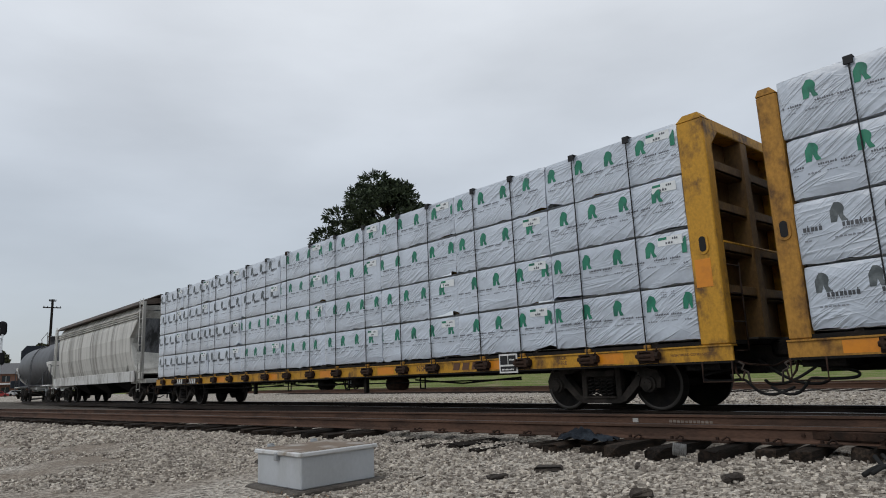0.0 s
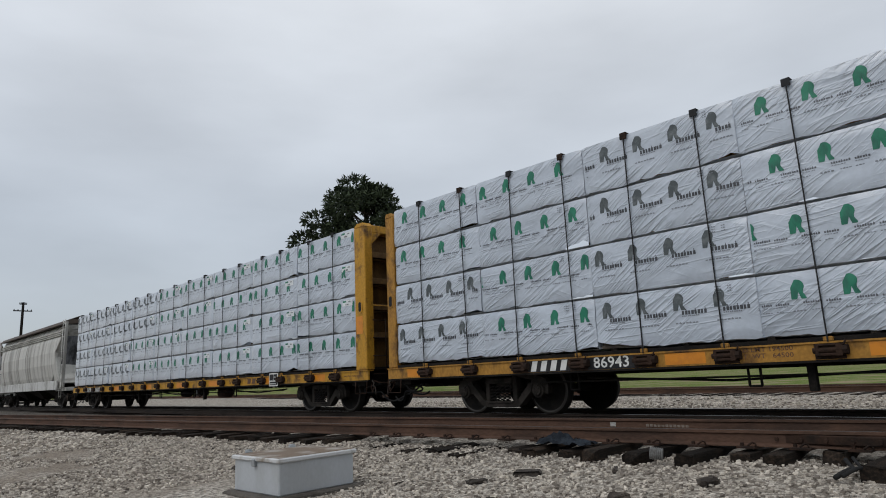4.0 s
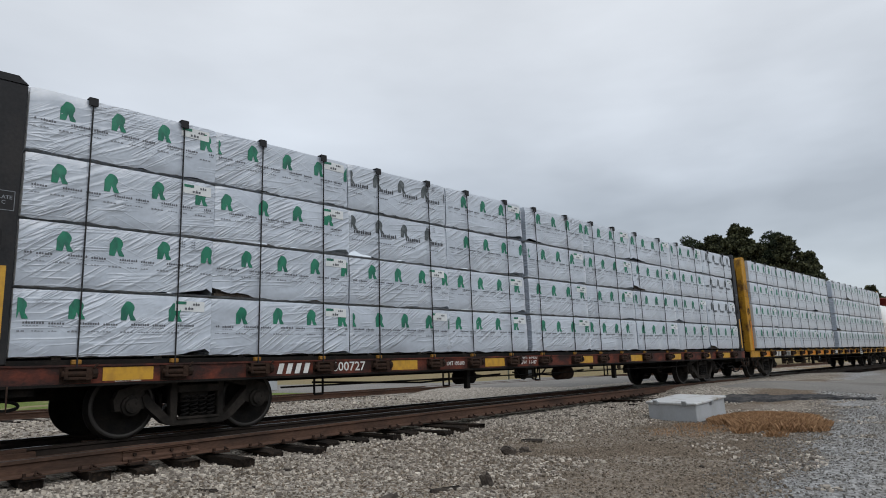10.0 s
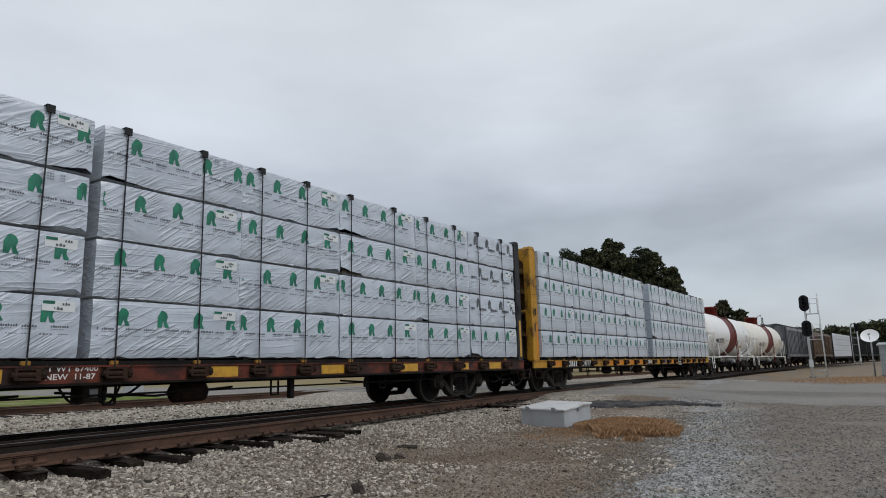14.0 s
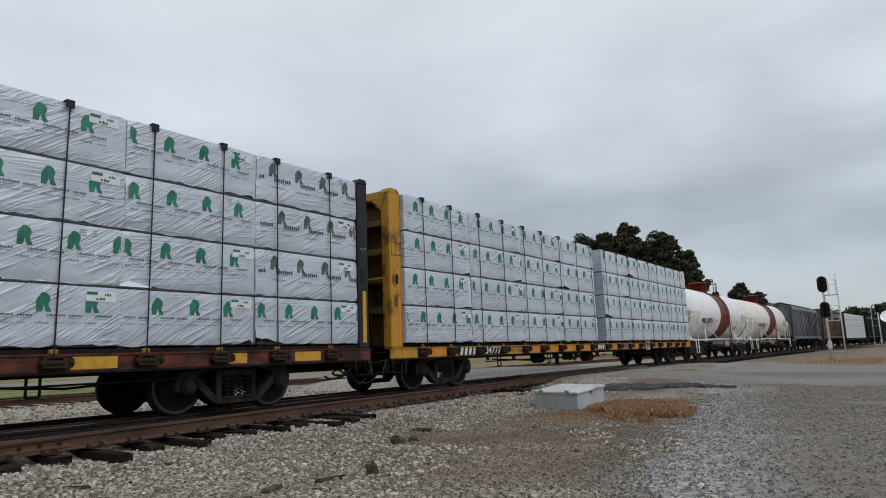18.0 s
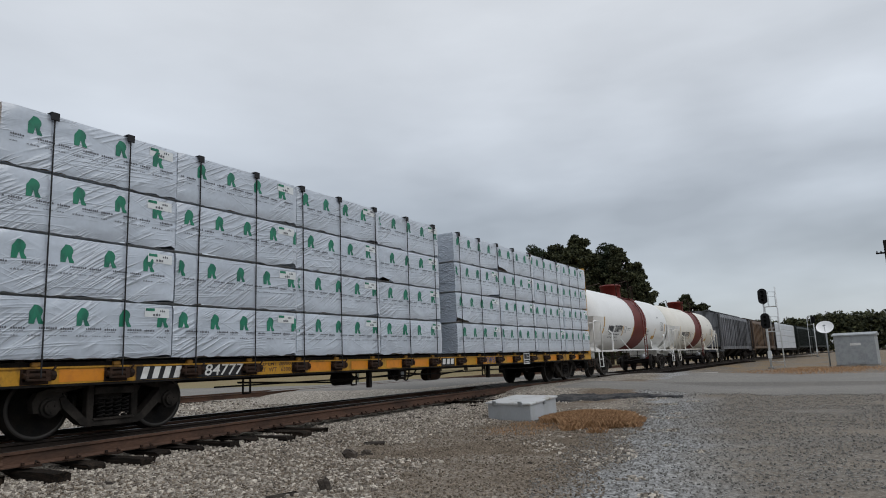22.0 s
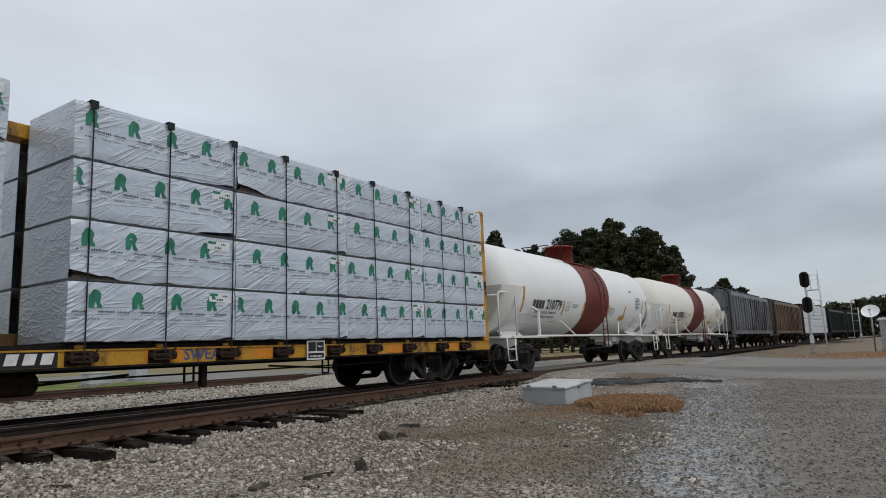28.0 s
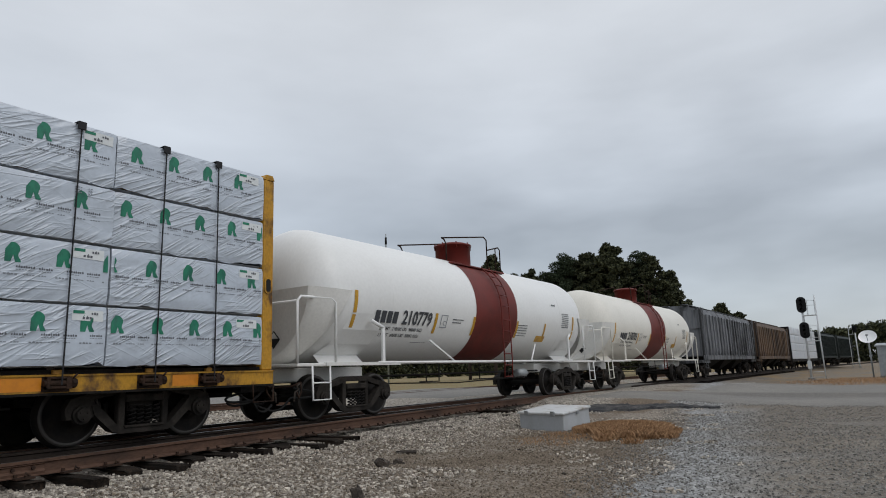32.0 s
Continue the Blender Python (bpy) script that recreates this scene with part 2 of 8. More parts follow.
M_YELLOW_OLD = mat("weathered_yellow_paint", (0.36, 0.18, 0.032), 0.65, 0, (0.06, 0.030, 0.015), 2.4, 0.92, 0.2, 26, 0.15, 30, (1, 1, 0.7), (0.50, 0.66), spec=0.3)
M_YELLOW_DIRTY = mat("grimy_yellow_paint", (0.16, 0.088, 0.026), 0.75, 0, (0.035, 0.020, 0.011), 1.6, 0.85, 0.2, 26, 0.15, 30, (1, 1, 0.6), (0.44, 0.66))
M_BLUE_SPRAY = mat("blue_spray_paint", (0.03, 0.06, 0.22), 0.6)
M_FRAME = mat("dusty_cast_steel", (0.034, 0.029, 0.025), 0.85, 0.0, (0.010, 0.009, 0.008), 5, 0.75, 0.2, 40, 0.25, 35, spec=0.18)
M_RED = mat("oxide_red_paint", (0.14, 0.032, 0.017), 0.7, 0, (0.018, 0.011, 0.010), 2.2, 0.92, 0.2, 30, 0.15, 30, (0.8, 1, 1.2), (0.40, 0.58), spec=0.3)
M_BLACK = mat("black_car_paint", (0.017, 0.0175, 0.0195), 0.5, 0, (0.030, 0.028, 0.028), 2.5, 0.7, 0.15, 30, 0.1, 30, spec=0.2)
M_GRIME = mat("grimy_iron", (0.008, 0.0075, 0.007), 0.85, 0.0, (0.020, 0.0155, 0.0125), 5, 0.7, 0.25, 40, 0.25, 35, spec=0.18)
M_WHEEL = mat("wheel_steel", (0.011, 0.010, 0.0095), 0.75, 0.0, (0.025, 0.020, 0.016), 4, 0.6, 0.2, 40, 0.15, 40, spec=0.18)
M_TREAD = mat("worn_wheel_rim", (0.055, 0.050, 0.046), 0.5, 0.5)
M_RUSTY = mat("rusty_iron", (0.040, 0.023, 0.016), 0.85, 0.1, (0.015, 0.011, 0.009), 6, 0.8, 0.25, 60, 0.3, 50, spec=0.18)
M_ORANGE = mat("orange_reflector", (0.62, 0.22, 0.008), 0.4, 0, (0.5, 0.17, 0.01), 7, 0.7)
M_AMBER = mat("yellow_reflector", (0.55, 0.30, 0.022), 0.4, 0, (0.36, 0.18, 0.025), 7, 0.7)
M_WHITE = mat("white_lettering", (0.68, 0.68, 0.66), 0.5, 0, (0.45, 0.44, 0.42), 8, 0.5)
M_BROWN_INK = mat("brown_lettering", (0.10, 0.045, 0.02), 0.6)
M_TANK = mat("white_tank_paint", (0.78, 0.78, 0.765), 0.35, 0, (0.66, 0.655, 0.63), 0.7, 0.55, 0.03, 25, 0.0, 12, (0.5, 1, 0.5), (0.5, 0.8))
M_TANK_DIRTY = mat("dulled_tank_paint", (0.69, 0.68, 0.65), 0.5, 0, (0.55, 0.53, 0.49), 1.1, 0.7, 0.05, 25, 0.0, 12, (0.6, 1, 0.8), (0.45, 0.75))
M_TANK_CREAM = mat("cream_tank_paint", (0.74, 0.71, 0.64), 0.40, 0, (0.58, 0.54, 0.47), 0.7, 0.55, 0.04, 25, 0.0, 12, (0.5, 1, 0.5), (0.5, 0.8))
M_BAND = mat("brown_band_paint", (0.150, 0.024, 0.018), 0.5, 0, (0.090, 0.018, 0.014), 2, 0.7, 0.1, 30, spec=0.25)
M_TANK_GREY = mat("grey_tank_paint", (0.075, 0.078, 0.085), 0.5, 0, (0.035, 0.035, 0.038), 1.2, 0.7, 0.1, 30)
M_HOPPER = mat("pale_hopper_paint", (0.50, 0.49, 0.455), 0.6, 0, (0.14, 0.13, 0.112), 0.9, 0.9, 0.08, 20, 0.08, 20, (2.6, 1, 0.16), (0.47, 0.66))
M_PANEL = mat("scuffed_panel_paint", (0.52, 0.52, 0.50), 0.6, 0, (0.20, 0.185, 0.165), 1.6, 0.9, 0.1, 25, 0.05, 20, (1.6, 1, 0.6), (0.46, 0.64))
M_HOPPER_GREY = mat("grey_hopper_paint", (0.16, 0.165, 0.178), 0.6, 0, (0.016, 0.016, 0.017), 2.2, 0.95, 0.14, 30, 0.08, 20, (1.0, 1, 0.10), (0.40, 0.58))
M_HOPPER_BROWN = mat("rusty_hopper_paint", (0.145, 0.090, 0.052), 0.7, 0, (0.022, 0.014, 0.011), 2.2, 0.92, 0.15, 30, 0.1, 20, (1.0, 1, 0.12), (0.40, 0.58))
M_DARKCAR = mat("dark_car_paint", (0.013, 0.018, 0.016), 0.6, 0, (0.028, 0.032, 0.030), 2, 0.7, spec=0.2)
M_LOCO = mat("dark_engine_paint", (0.022, 0.026, 0.035), 0.5, spec=0.2)
M_RAIL = mat("rail_rust", (0.098, 0.056, 0.039), 0.75, 0.1, (0.046, 0.030, 0.023), 4, 0.8, 0.2, 60, 0.2, 60, (0.25, 1, 1), spec=0.18)
# greasy rails below the train, with the shade there put into their colour
M_RAIL_DARK = mat("greasy_shaded_rail", (0.034, 0.025, 0.020), 0.7, 0.1, (0.014, 0.011, 0.010), 4, 0.8, 0.2, 60, 0.2, 60, (0.25, 1, 1), spec=0.18)
M_RAILTOP = mat("worn_rail_head", (0.15, 0.14, 0.135), 0.35, 0.8, (0.10, 0.085, 0.075), 3, 0.6, 0.1, 40, 0, 40, (0.1, 4, 1))
M_RAILDULL = mat("dull_rail_head", (0.085, 0.068, 0.058), 0.55, 0.3, (0.055, 0.042, 0.034), 3, 0.7, 0.1, 40, 0, 40, (0.1, 4, 1))
M_TIE = mat("creosoted_timber", (0.012, 0.0095, 0.0075), 0.95, 0, (0.050, 0.034, 0.024), 5, 0.6, 0.3, 45, 0.6, 30, (6, 0.5, 6), rnd=0.45, spec=0.18)
M_CABINET = mat("pale_grey_metal", (0.42, 0.44, 0.46), 0.45, 0, (0.35, 0.36, 0.365), 3, 0.7, 0.04, 40, 0.03, 20, (1, 1, 0.5))
M_CONCRETE = mat("stained_concrete", (0.27, 0.26, 0.24), 0.9, 0, (0.12, 0.10, 0.085), 4, 0.8, 0.15, 50, 0.4, 50)
M_BLOCK = mat("pale_concrete", (0.48, 0.47, 0.45), 0.9, 0, (0.30, 0.28, 0.25), 3, 0.8, 0.12, 40, 0.3, 40)
M_GALV = mat("galvanised_steel", (0.36, 0.38, 0.39), 0.5, 0.5, (0.28, 0.29, 0.30), 4, 0.7, 0.06, 60)
M_SIGNAL = mat("signal_black", (0.012, 0.012, 0.013), 0.55, spec=0.2)
M_DISH = mat("white_dish", (0.85, 0.85, 0.85), 0.5, 0, (0.78, 0.78, 0.78), 3, 0.6)
M_BARK = mat("bark", (0.075, 0.055, 0.042), 0.95, 0, (0.035, 0.027, 0.022), 8, 0.8, 0.3, 40, 0.6, 30, (3, 3, 0.6))
M_POLE = mat("weathered_pole", (0.010, 0.009, 0.008), 0.95, 0, (0.02, 0.017, 0.015), 5, 0.6, 0.3, 40, 0.4, 30, (4, 4, 0.3), spec=0.1)
M_BRICK = mat("red_brick_wall", (0.20, 0.10, 0.07), 0.9, 0, (0.14, 0.07, 0.05), 3, 0.8, 0.2, 60, 0.3, 60)
M_ROOF = mat("grey_shingles", (0.13, 0.13, 0.135), 0.9, 0, (0.09, 0.09, 0.09), 5, 0.8, 0.25, 50)
M_GLASS = mat("dark_glass", (0.02, 0.024, 0.028), 0.12)
M_CAR_RED = mat("red_car_paint", (0.30, 0.02, 0.02), 0.3)
M_CAR_WHITE = mat("white_car_paint", (0.6, 0.6, 0.6), 0.3)
M_RUBBER = mat("rubber", (0.018, 0.018, 0.018), 0.85, spec=0.2)
M_CLOTH_SHADE = mat("dark_cloth_and_shade", (0.012, 0.015, 0.020), 0.95, 0, (0.032, 0.040, 0.050), 6, 0.8, 0.2, 50, 0.6, 40, spec=0.15)
M_STONE = island_mat("ballast_stone", (0.135, 0.114, 0.096), (0.65, 0.588, 0.505))
M_SPOT = mat("white_paint_spot", (0.40, 0.39, 0.37), 0.8, 0, (0.2, 0.18, 0.16), 30, 0.8)
M_HOPPER_ROOF = mat("rusty_roof_paint", (0.075, 0.055, 0.042), 0.8, 0, (0.035, 0.028, 0.024), 1.5, 0.8, 0.2, 30)
M_LID = mat("stained_grey_metal", (0.53, 0.535, 0.535), 0.5, 0, (0.17, 0.125, 0.075), 2.4, 0.8, 0.05, 40, 0.03, 20, (1, 1, 1), (0.52, 0.66))
M_PAD = mat("dark_stained_concrete", (0.10, 0.088, 0.075), 0.95, 0, (0.05, 0.042, 0.035), 5, 0.8, 0.2, 60, 0.5, 40)
M_INK_SOFT = mat("soft_ink_print", (0.095, 0.10, 0.115), 0.5)
M_STAMP = mat("faded_stamp", (0.20, 0.165, 0.135), 0.85, 0, (0.10, 0.075, 0.058), 30, 0.8)
M_SPOOL = mat("dull_zinc", (0.20, 0.20, 0.195), 0.6, 0.3, (0.10, 0.09, 0.08), 20, 0.7)
M_PEBBLE = island_mat("brown_pebbles", (0.10, 0.080, 0.060), (0.36, 0.30, 0.235))
M_GRIT = island_mat("grey_grit", (0.11, 0.104, 0.096), (0.33, 0.318, 0.295))
M_MAST = mat("pale_galvanised_steel", (0.62, 0.64, 0.65), 0.55, 0.0, (0.5, 0.51, 0.52), 4, 0.6, 0.05, 60)
M_NEEDLE = island_mat("pine_needles", (0.011, 0.018, 0.010), (0.055, 0.074, 0.036), 0.8)
M_LEAF = island_mat("broad_leaves", (0.009, 0.014, 0.007), (0.100, 0.104, 0.050), 0.75)
M_LEAF_DULL = island_mat("autumn_leaves", (0.03, 0.03, 0.018), (0.10, 0.075, 0.045), 0.8)
M_STRAW = island_mat("dead_grass", (0.20, 0.11, 0.054), (0.50, 0.31, 0.172), 0.95)
M_DEBRIS = mat("rotten_and_shaded_timber", (0.035, 0.027, 0.022), 0.95, 0, (0.09, 0.075, 0.06), 9, 0.7, 0.3, 60, 0.6, 50, rnd=0.4)


# ---- mesh building ----
class Build:
    """Collects verts and faces of one mesh."""

    def __init__(self):
        self.v, self.f, self.s = [], [], []

    def add(self, verts, faces, smooth=False):
        o = len(self.v)
        self.v.extend(verts)
        self.f.extend([tuple(i + o for i in q) for q in faces])
        self.s.extend([smooth] * len(faces))
        return self

    def box(self, x0, y0, z0, x1, y1, z1, c=0.0):
        """A box, its upright and level edges cut by c."""
        if c <= 0:
            v = [(x, y, z) for z in (z0, z1) for x, y in ((x0, y0), (x1, y0), (x1, y1), (x0, y1))]
            return self.add(v, [(3, 2, 1, 0), (4, 5, 6, 7), (0, 1, 5, 4), (1, 2, 6, 5), (2, 3, 7, 6), (3, 0, 4, 7)])
        loops = []
        for z, k in ((z0, c), (z0 + c, 0), (z1 - c, 0), (z1, c)):
            a0, a1, b0, b1 = x0 + k, x1 - k, y0 + k, y1 - k
            e = c
            loops.append([(a0 + e, b0, z), (a1 - e, b0, z), (a1, b0 + e, z), (a1, b1 - e, z), (a1 - e, b1, z), (a0 + e, b1, z), (a0, b1 - e, z), (a0, b0 + e, z)])
        v = [p for lp in loops for p in lp]
        f = [tuple(range(7, -1, -1)), tuple(range(24, 32))]
        for r in range(3):
            f += [(8 * r + i, 8 * r + (i + 1) % 8, 8 * r + 8 + (i + 1) % 8, 8 * r + 8 + i) for i in range(8)]
        return self.add(v, f)

    def tube(self, pts, r, n=8, cap=True, closed=False):
        """A round bar along points; r is one radius or one for each."""
        pts = [Vector(p) for p in pts]
        rs = r if isinstance(r, (list, tuple)) else [r] * len(pts)
        v, f, last = [], [], None
        k = len(pts)
        for i, p in enumerate(pts):
            d = (pts[min(i + 1, k - 1)] - pts[max(i - 1, 0)]).normalized()
            up = Vector((0, 0, 1)) if abs(d.z) < 0.9 else Vector((1, 0, 0))
            a = d.cross(up).normalized() if last is None else (last - d * last.dot(d)).normalized()
            last = a
            b = d.cross(a)
            v += [tuple(p + (a * math.cos(q) + b * math.sin(q)) * rs[i]) for q in (2 * math.pi * j / n for j in range(n))]
        for i in range(k - 1):
            f += [(i * n + j, i * n + (j + 1) % n, (i + 1) * n + (j + 1) % n, (i + 1) * n + j) for j in range(n)]
        self.add(v, f, True)
        if cap:
            o = len(self.v) - k * n
            self.f += [tuple(o + j for j in range(n - 1, -1, -1)), tuple(o + (k - 1) * n + j for j in range(n))]
            self.s += [False, False]
        return self

    def spin(self, profile, centre, axis="y", n=24, smooth=True):
        """A turned solid: profile of (along, radius) round an axis through centre."""
        cx, cy, cz = centre
        v, f = [], []
        for a, r in profile:
            for j in range(n):
                q = 2 * math.pi * j / n
                c, s = r * math.cos(q), r * math.sin(q)
                v.append({"y": (cx + c, cy + a, cz + s), "x": (cx + a, cy + c, cz + s), "z": (cx + c, cy + s, cz + a)}[axis])
        for i in range(len(profile) - 1):
            f += [(i * n + j, i * n + (j + 1) % n, (i + 1) * n + (j + 1) % n, (i + 1) * n + j) for j in range(n)]
        self.add(v, f, smooth)
        return self

    def plate(self, outline, y0, y1):
        """An outline of (x, z) made solid between y0 and y1."""
        n = len(outline)
        v = [(x, y0, z) for x, z in outline] + [(x, y1, z) for x, z in outline]
        f = [tuple(range(n)), tuple(range(2 * n - 1, n - 1, -1))]
        f += [(i, i + n, (i + 1) % n + n, (i + 1) % n) for i in range(n)]
        return self.add(v, f)

    def section(self, outline, x0, x1, cap=True):
        """An outline of (y, z) drawn out from x0 to x1."""
        n = len(outline)
        v = [(x0, y, z) for y, z in outline] + [(x1, y, z) for y, z in outline]
        f = [(i, (i + 1) % n, (i + 1) % n + n, i + n) for i in range(n)]
        if cap:
            f += [tuple(range(n - 1, -1, -1)), tuple(range(n, 2 * n))]
        return self.add(v, f)

    def mesh(self, name, material):
        me = bpy.data.meshes.new(name)
        me.from_pydata(self.v, [], self.f)
        me.polygons.foreach_set("use_smooth", self.s)
        me.materials.append(material)
        bm = bmesh.new()
        bm.from_mesh(me)
        bmesh.ops.recalc_face_normals(bm, faces=bm.faces)
        bm.to_mesh(me)
        bm.free()
        return me


def part(name, build, material, parent=None, label="", at=(0, 0, 0)):
    """Links a Build, or a mesh made before, as one object under its thing or part."""
    me = build.mesh(name, material) if isinstance(build, Build) else build
    ob = new(name, me)
    ob.location = at
    if parent is not None:
        ob.parent = parent
    if label:
        tagged(ob, label)
    return ob


def thing(name, label, category, group="", at=(0, 0, 0), turn=0.0):
    ob = new(name)
    ob.empty_display_size = 0.3
    ob.location, ob.rotation_euler = at, (0, 0, radians(turn))
    return tagged(ob, label, category, group)


def lettering(name, words, size, material, parent, at, label="", face=-1, squeeze=1.0, lean=0.0, bold=0.012):
    """Flat words on an upright face that looks towards -y (face -1) or +y."""
    cu = bpy.data.curves.new(name, "FONT")
    cu.body, cu.size, cu.align_x, cu.align_y, cu.shear = words, size, "CENTER", "CENTER", lean
    cu.resolution_u, cu.offset = 2, size * bold
    tmp = bpy.data.objects.new(name, cu)
    scene.collection.objects.link(tmp)
    me = bpy.data.meshes.new_from_object(tmp.evaluated_get(bpy.context.evaluated_depsgraph_get()))
    bpy.data.objects.remove(tmp)
    bpy.data.curves.remove(cu)
    me.transform(Matrix.Diagonal((squeeze, 1, 1, 1)))
    me.transform(pose(0, 0, 0, 90, 0, 0 if face < 0 else 180))
    me.materials.clear()
    me.materials.append(material)
    return part(name, me, material, parent, label, at)


def bars(row, x, y, z, width, height, letters, rng_, out=None):
    """Writing that is not spelt out: a row of plain upright bars."""
    b = out or Build()
    step = width / letters
    for i in range(letters):
        h = height * rng_.uniform(0.75, 1.0)
        b.add([(x + i * step, y, z), (x + i * step + step * 0.72, y, z), (x + i * step + step * 0.72, y, z + h), (x + i * step, y, z + h)], [(0, 1, 2, 3)])
    return b


def evenly(x, z, width, height, letters):
    """A short mark as plain blocks of one height."""
    b, step = Build(), width / letters
    for i in range(letters):
        a = x + i * step
        b.add([(a, 0, z), (a + step * 0.78, 0, z), (a + step * 0.78, 0, z + height), (a, 0, z + height)], [(0, 1, 2, 3)])
    return b


# ---- the ground ----
A_NEAR, A_FAR, A_MID = 9.30, 10.805, 10.05
FROG_X, POINT_X = 0.8, 24.8


def front_rail_y(x):
    """The near rail of the diverging track."""
    if x > POINT_X:
        return A_NEAR - 0.085
    if x > FROG_X:
        return A_NEAR - 0.085 - 1.42 * ((POINT_X - x) / (POINT_X - FROG_X)) ** 2
    return A_NEAR - 1.505 + 0.120 * (x - FROG_X)


def siding_y(x):
    return 20.3 - 0.06 * x


def blend(a, b, t):
    t = min(max(t, 0.0), 1.0)
    t = t * t * (3 - 2 * t)
    return a + (b - a) * t


def ground_z(x, y):
    edge = front_rail_y(max(min(x, 40), -60))
    z = blend(-0.48, -0.302 + 0.027 * min(1.0, max(0.0, (x - 2.0) / 3.0)), (y - (edge - 2.6)) / 2.2)
    z = blend(z, -0.225, (y - edge) / 0.3)
    z = blend(z, -0.36, (y - 12.3) / 2.5)
    z = blend(z, -0.23, (y - (siding_y(x) - 2.4)) / 1.4)
    z = blend(z, -0.40, (y - (siding_y(x) + 3.2)) / 3.0)
    road = max(0.0, min((x - 17.0) / 2.6, (36 - x) / 4.0, 1.0))
    if road > 0:
        z = blend(z, blend(blend(-0.34, -0.065, (y - 2.0) / 5.5), -0.28, (y - 22.5) / 4.0), road)
    near = max(0.0, 1 - math.hypot(x, y) / 60)
    return z + near * (0.035 * noise.noise((x * 0.7, y * 0.7, 1)) + 0.02 * noise.noise((x * 2.1, y * 2.1, 5)))


def ground_material():
    m = bpy.data.materials.new("ground_cover")
    m.use_nodes = True
    n, l = m.node_tree.nodes, m.node_tree.links
    b = n["Principled BSDF"]
    b.inputs["Roughness"].default_value, b.inputs["Specular IOR Level"].default_value = 0.95, 0.2
    co, sep = n.new("ShaderNodeTexCoord"), n.new("ShaderNodeSeparateXYZ")
    l.new(co.outputs["Object"], sep.inputs[0])

    def tex(scale, detail=4, kind="ShaderNodeTexNoise"):
        t = n.new(kind)
        t.inputs["Scale"].default_value = scale
        if kind == "ShaderNodeTexNoise":
            t.inputs["Detail"].default_value = detail
        l.new(co.outputs["Object"], t.inputs[0])
        return t

    def rng_node(src, a, c, lo=0.0, hi=1.0):
        r = n.new("ShaderNodeMapRange")
        r.inputs[1].default_value, r.inputs[2].default_value, r.inputs[3].default_value, r.inputs[4].default_value = a, c, lo, hi
        l.new(src, r.inputs[0])
        return r.outputs[0]

    def op(kind, p, q):
        o = n.new("ShaderNodeMath")
        o.operation = kind
        for i, s in enumerate((p, q)):
            if isinstance(s, float):
                o.inputs[i].default_value = s
            else:
                l.new(s, o.inputs[i])
        return o.outputs[0]

    def mixc(f, a, c):
        x = n.new("ShaderNodeMixRGB")
        for i, s in enumerate((f, a, c)):
            if isinstance(s, tuple):
                x.inputs[i].default_value = (*s, 1)
            elif isinstance(s, float):
                x.inputs[i].default_value = s
            else:
                l.new(s, x.inputs[i])
        return x.outputs[0]

    cell = tex(24, kind="ShaderNodeTexVoronoi")
    ramp = n.new("ShaderNodeValToRGB")
    ramp.color_ramp.elements[0].color, ramp.color_ramp.elements[1].color = (0.14, 0.12, 0.10, 1), (0.52, 0.475, 0.41, 1)
    grey = n.new("ShaderNodeSeparateColor")
    l.new(cell.outputs["Color"], grey.inputs[0])
    l.new(grey.outputs[0], ramp.inputs[0])
    dirt = mixc(rng_node(tex(30).outputs[0], 0.35, 0.65), (0.12, 0.090, 0.064), (0.215, 0.172, 0.13))
    fine = tex(34, kind="ShaderNodeTexVoronoi")
    fgrey = n.new("ShaderNodeSeparateColor")
    l.new(fine.outputs["Color"], fgrey.inputs[0])
    patch = rng_node(tex(0.55, 6).outputs[0], 0.44, 0.60)
    lane = op("MULTIPLY", rng_node(sep.outputs[0], 4.0, 9.0), rng_node(sep.outputs[1], 8.0, 6.2))
    left = op("MULTIPLY", rng_node(sep.outputs[0], -5.0, -12.0), rng_node(sep.outputs[1], 6.5, 3.5))
    dirtiness = op("ADD", op("MULTIPLY", patch, op("ADD", op("ADD", op("MULTIPLY", lane, 0.9), op("MULTIPLY", left, 0.55)), 0.12)), op("MULTIPLY", lane, 0.48))
    col = mixc(dirtiness, ramp.outputs[0], dirt)
    # the trodden gravel lot, with a band of fresh pale stone along its edge
    edge = op("MINIMUM", op("MULTIPLY_ADD", sep.outputs[0], 0.2), op("MULTIPLY_ADD", sep.outputs[0], 1.3))
    edge.node.inputs[0].links[0].from_node.inputs[2].default_value = 1.22
    edge.node.inputs[1].links[0].from_node.inputs[2].default_value = -5.27
    inside = op("ADD", op("SUBTRACT", edge, sep.outputs[1]), op("MULTIPLY", op("SUBTRACT", tex(1.1, 5).outputs[0], 0.5), 2.2))
    lot = mixc(rng_node(tex(0.42, 6).outputs[0], 0.40, 0.62), (0.142, 0.129, 0.114), (0.185, 0.155, 0.121))
    lot = mixc(rng_node(fgrey.outputs[0], 0.45, 1.0, 0.0, 0.55), lot, (0.33, 0.31, 0.28))
    lot = mixc(rng_node(fgrey.outputs[0], 0.3, 0.0, 0.0, 0.4), lot, (0.06, 0.057, 0.052))
    lot = mixc(op("MULTIPLY", rng_node(tex(0.27, 4).outputs[0], 0.44, 0.56), 0.75), lot, (0.172, 0.147, 0.119))
    band = op("MULTIPLY", rng_node(inside, -0.2, 0.4), rng_node(inside, 2.0, 0.8))
    pale = mixc(rng_node(grey.outputs[0], 0.0, 1.0), (0.15, 0.15, 0.15), (0.40, 0.40, 0.392))
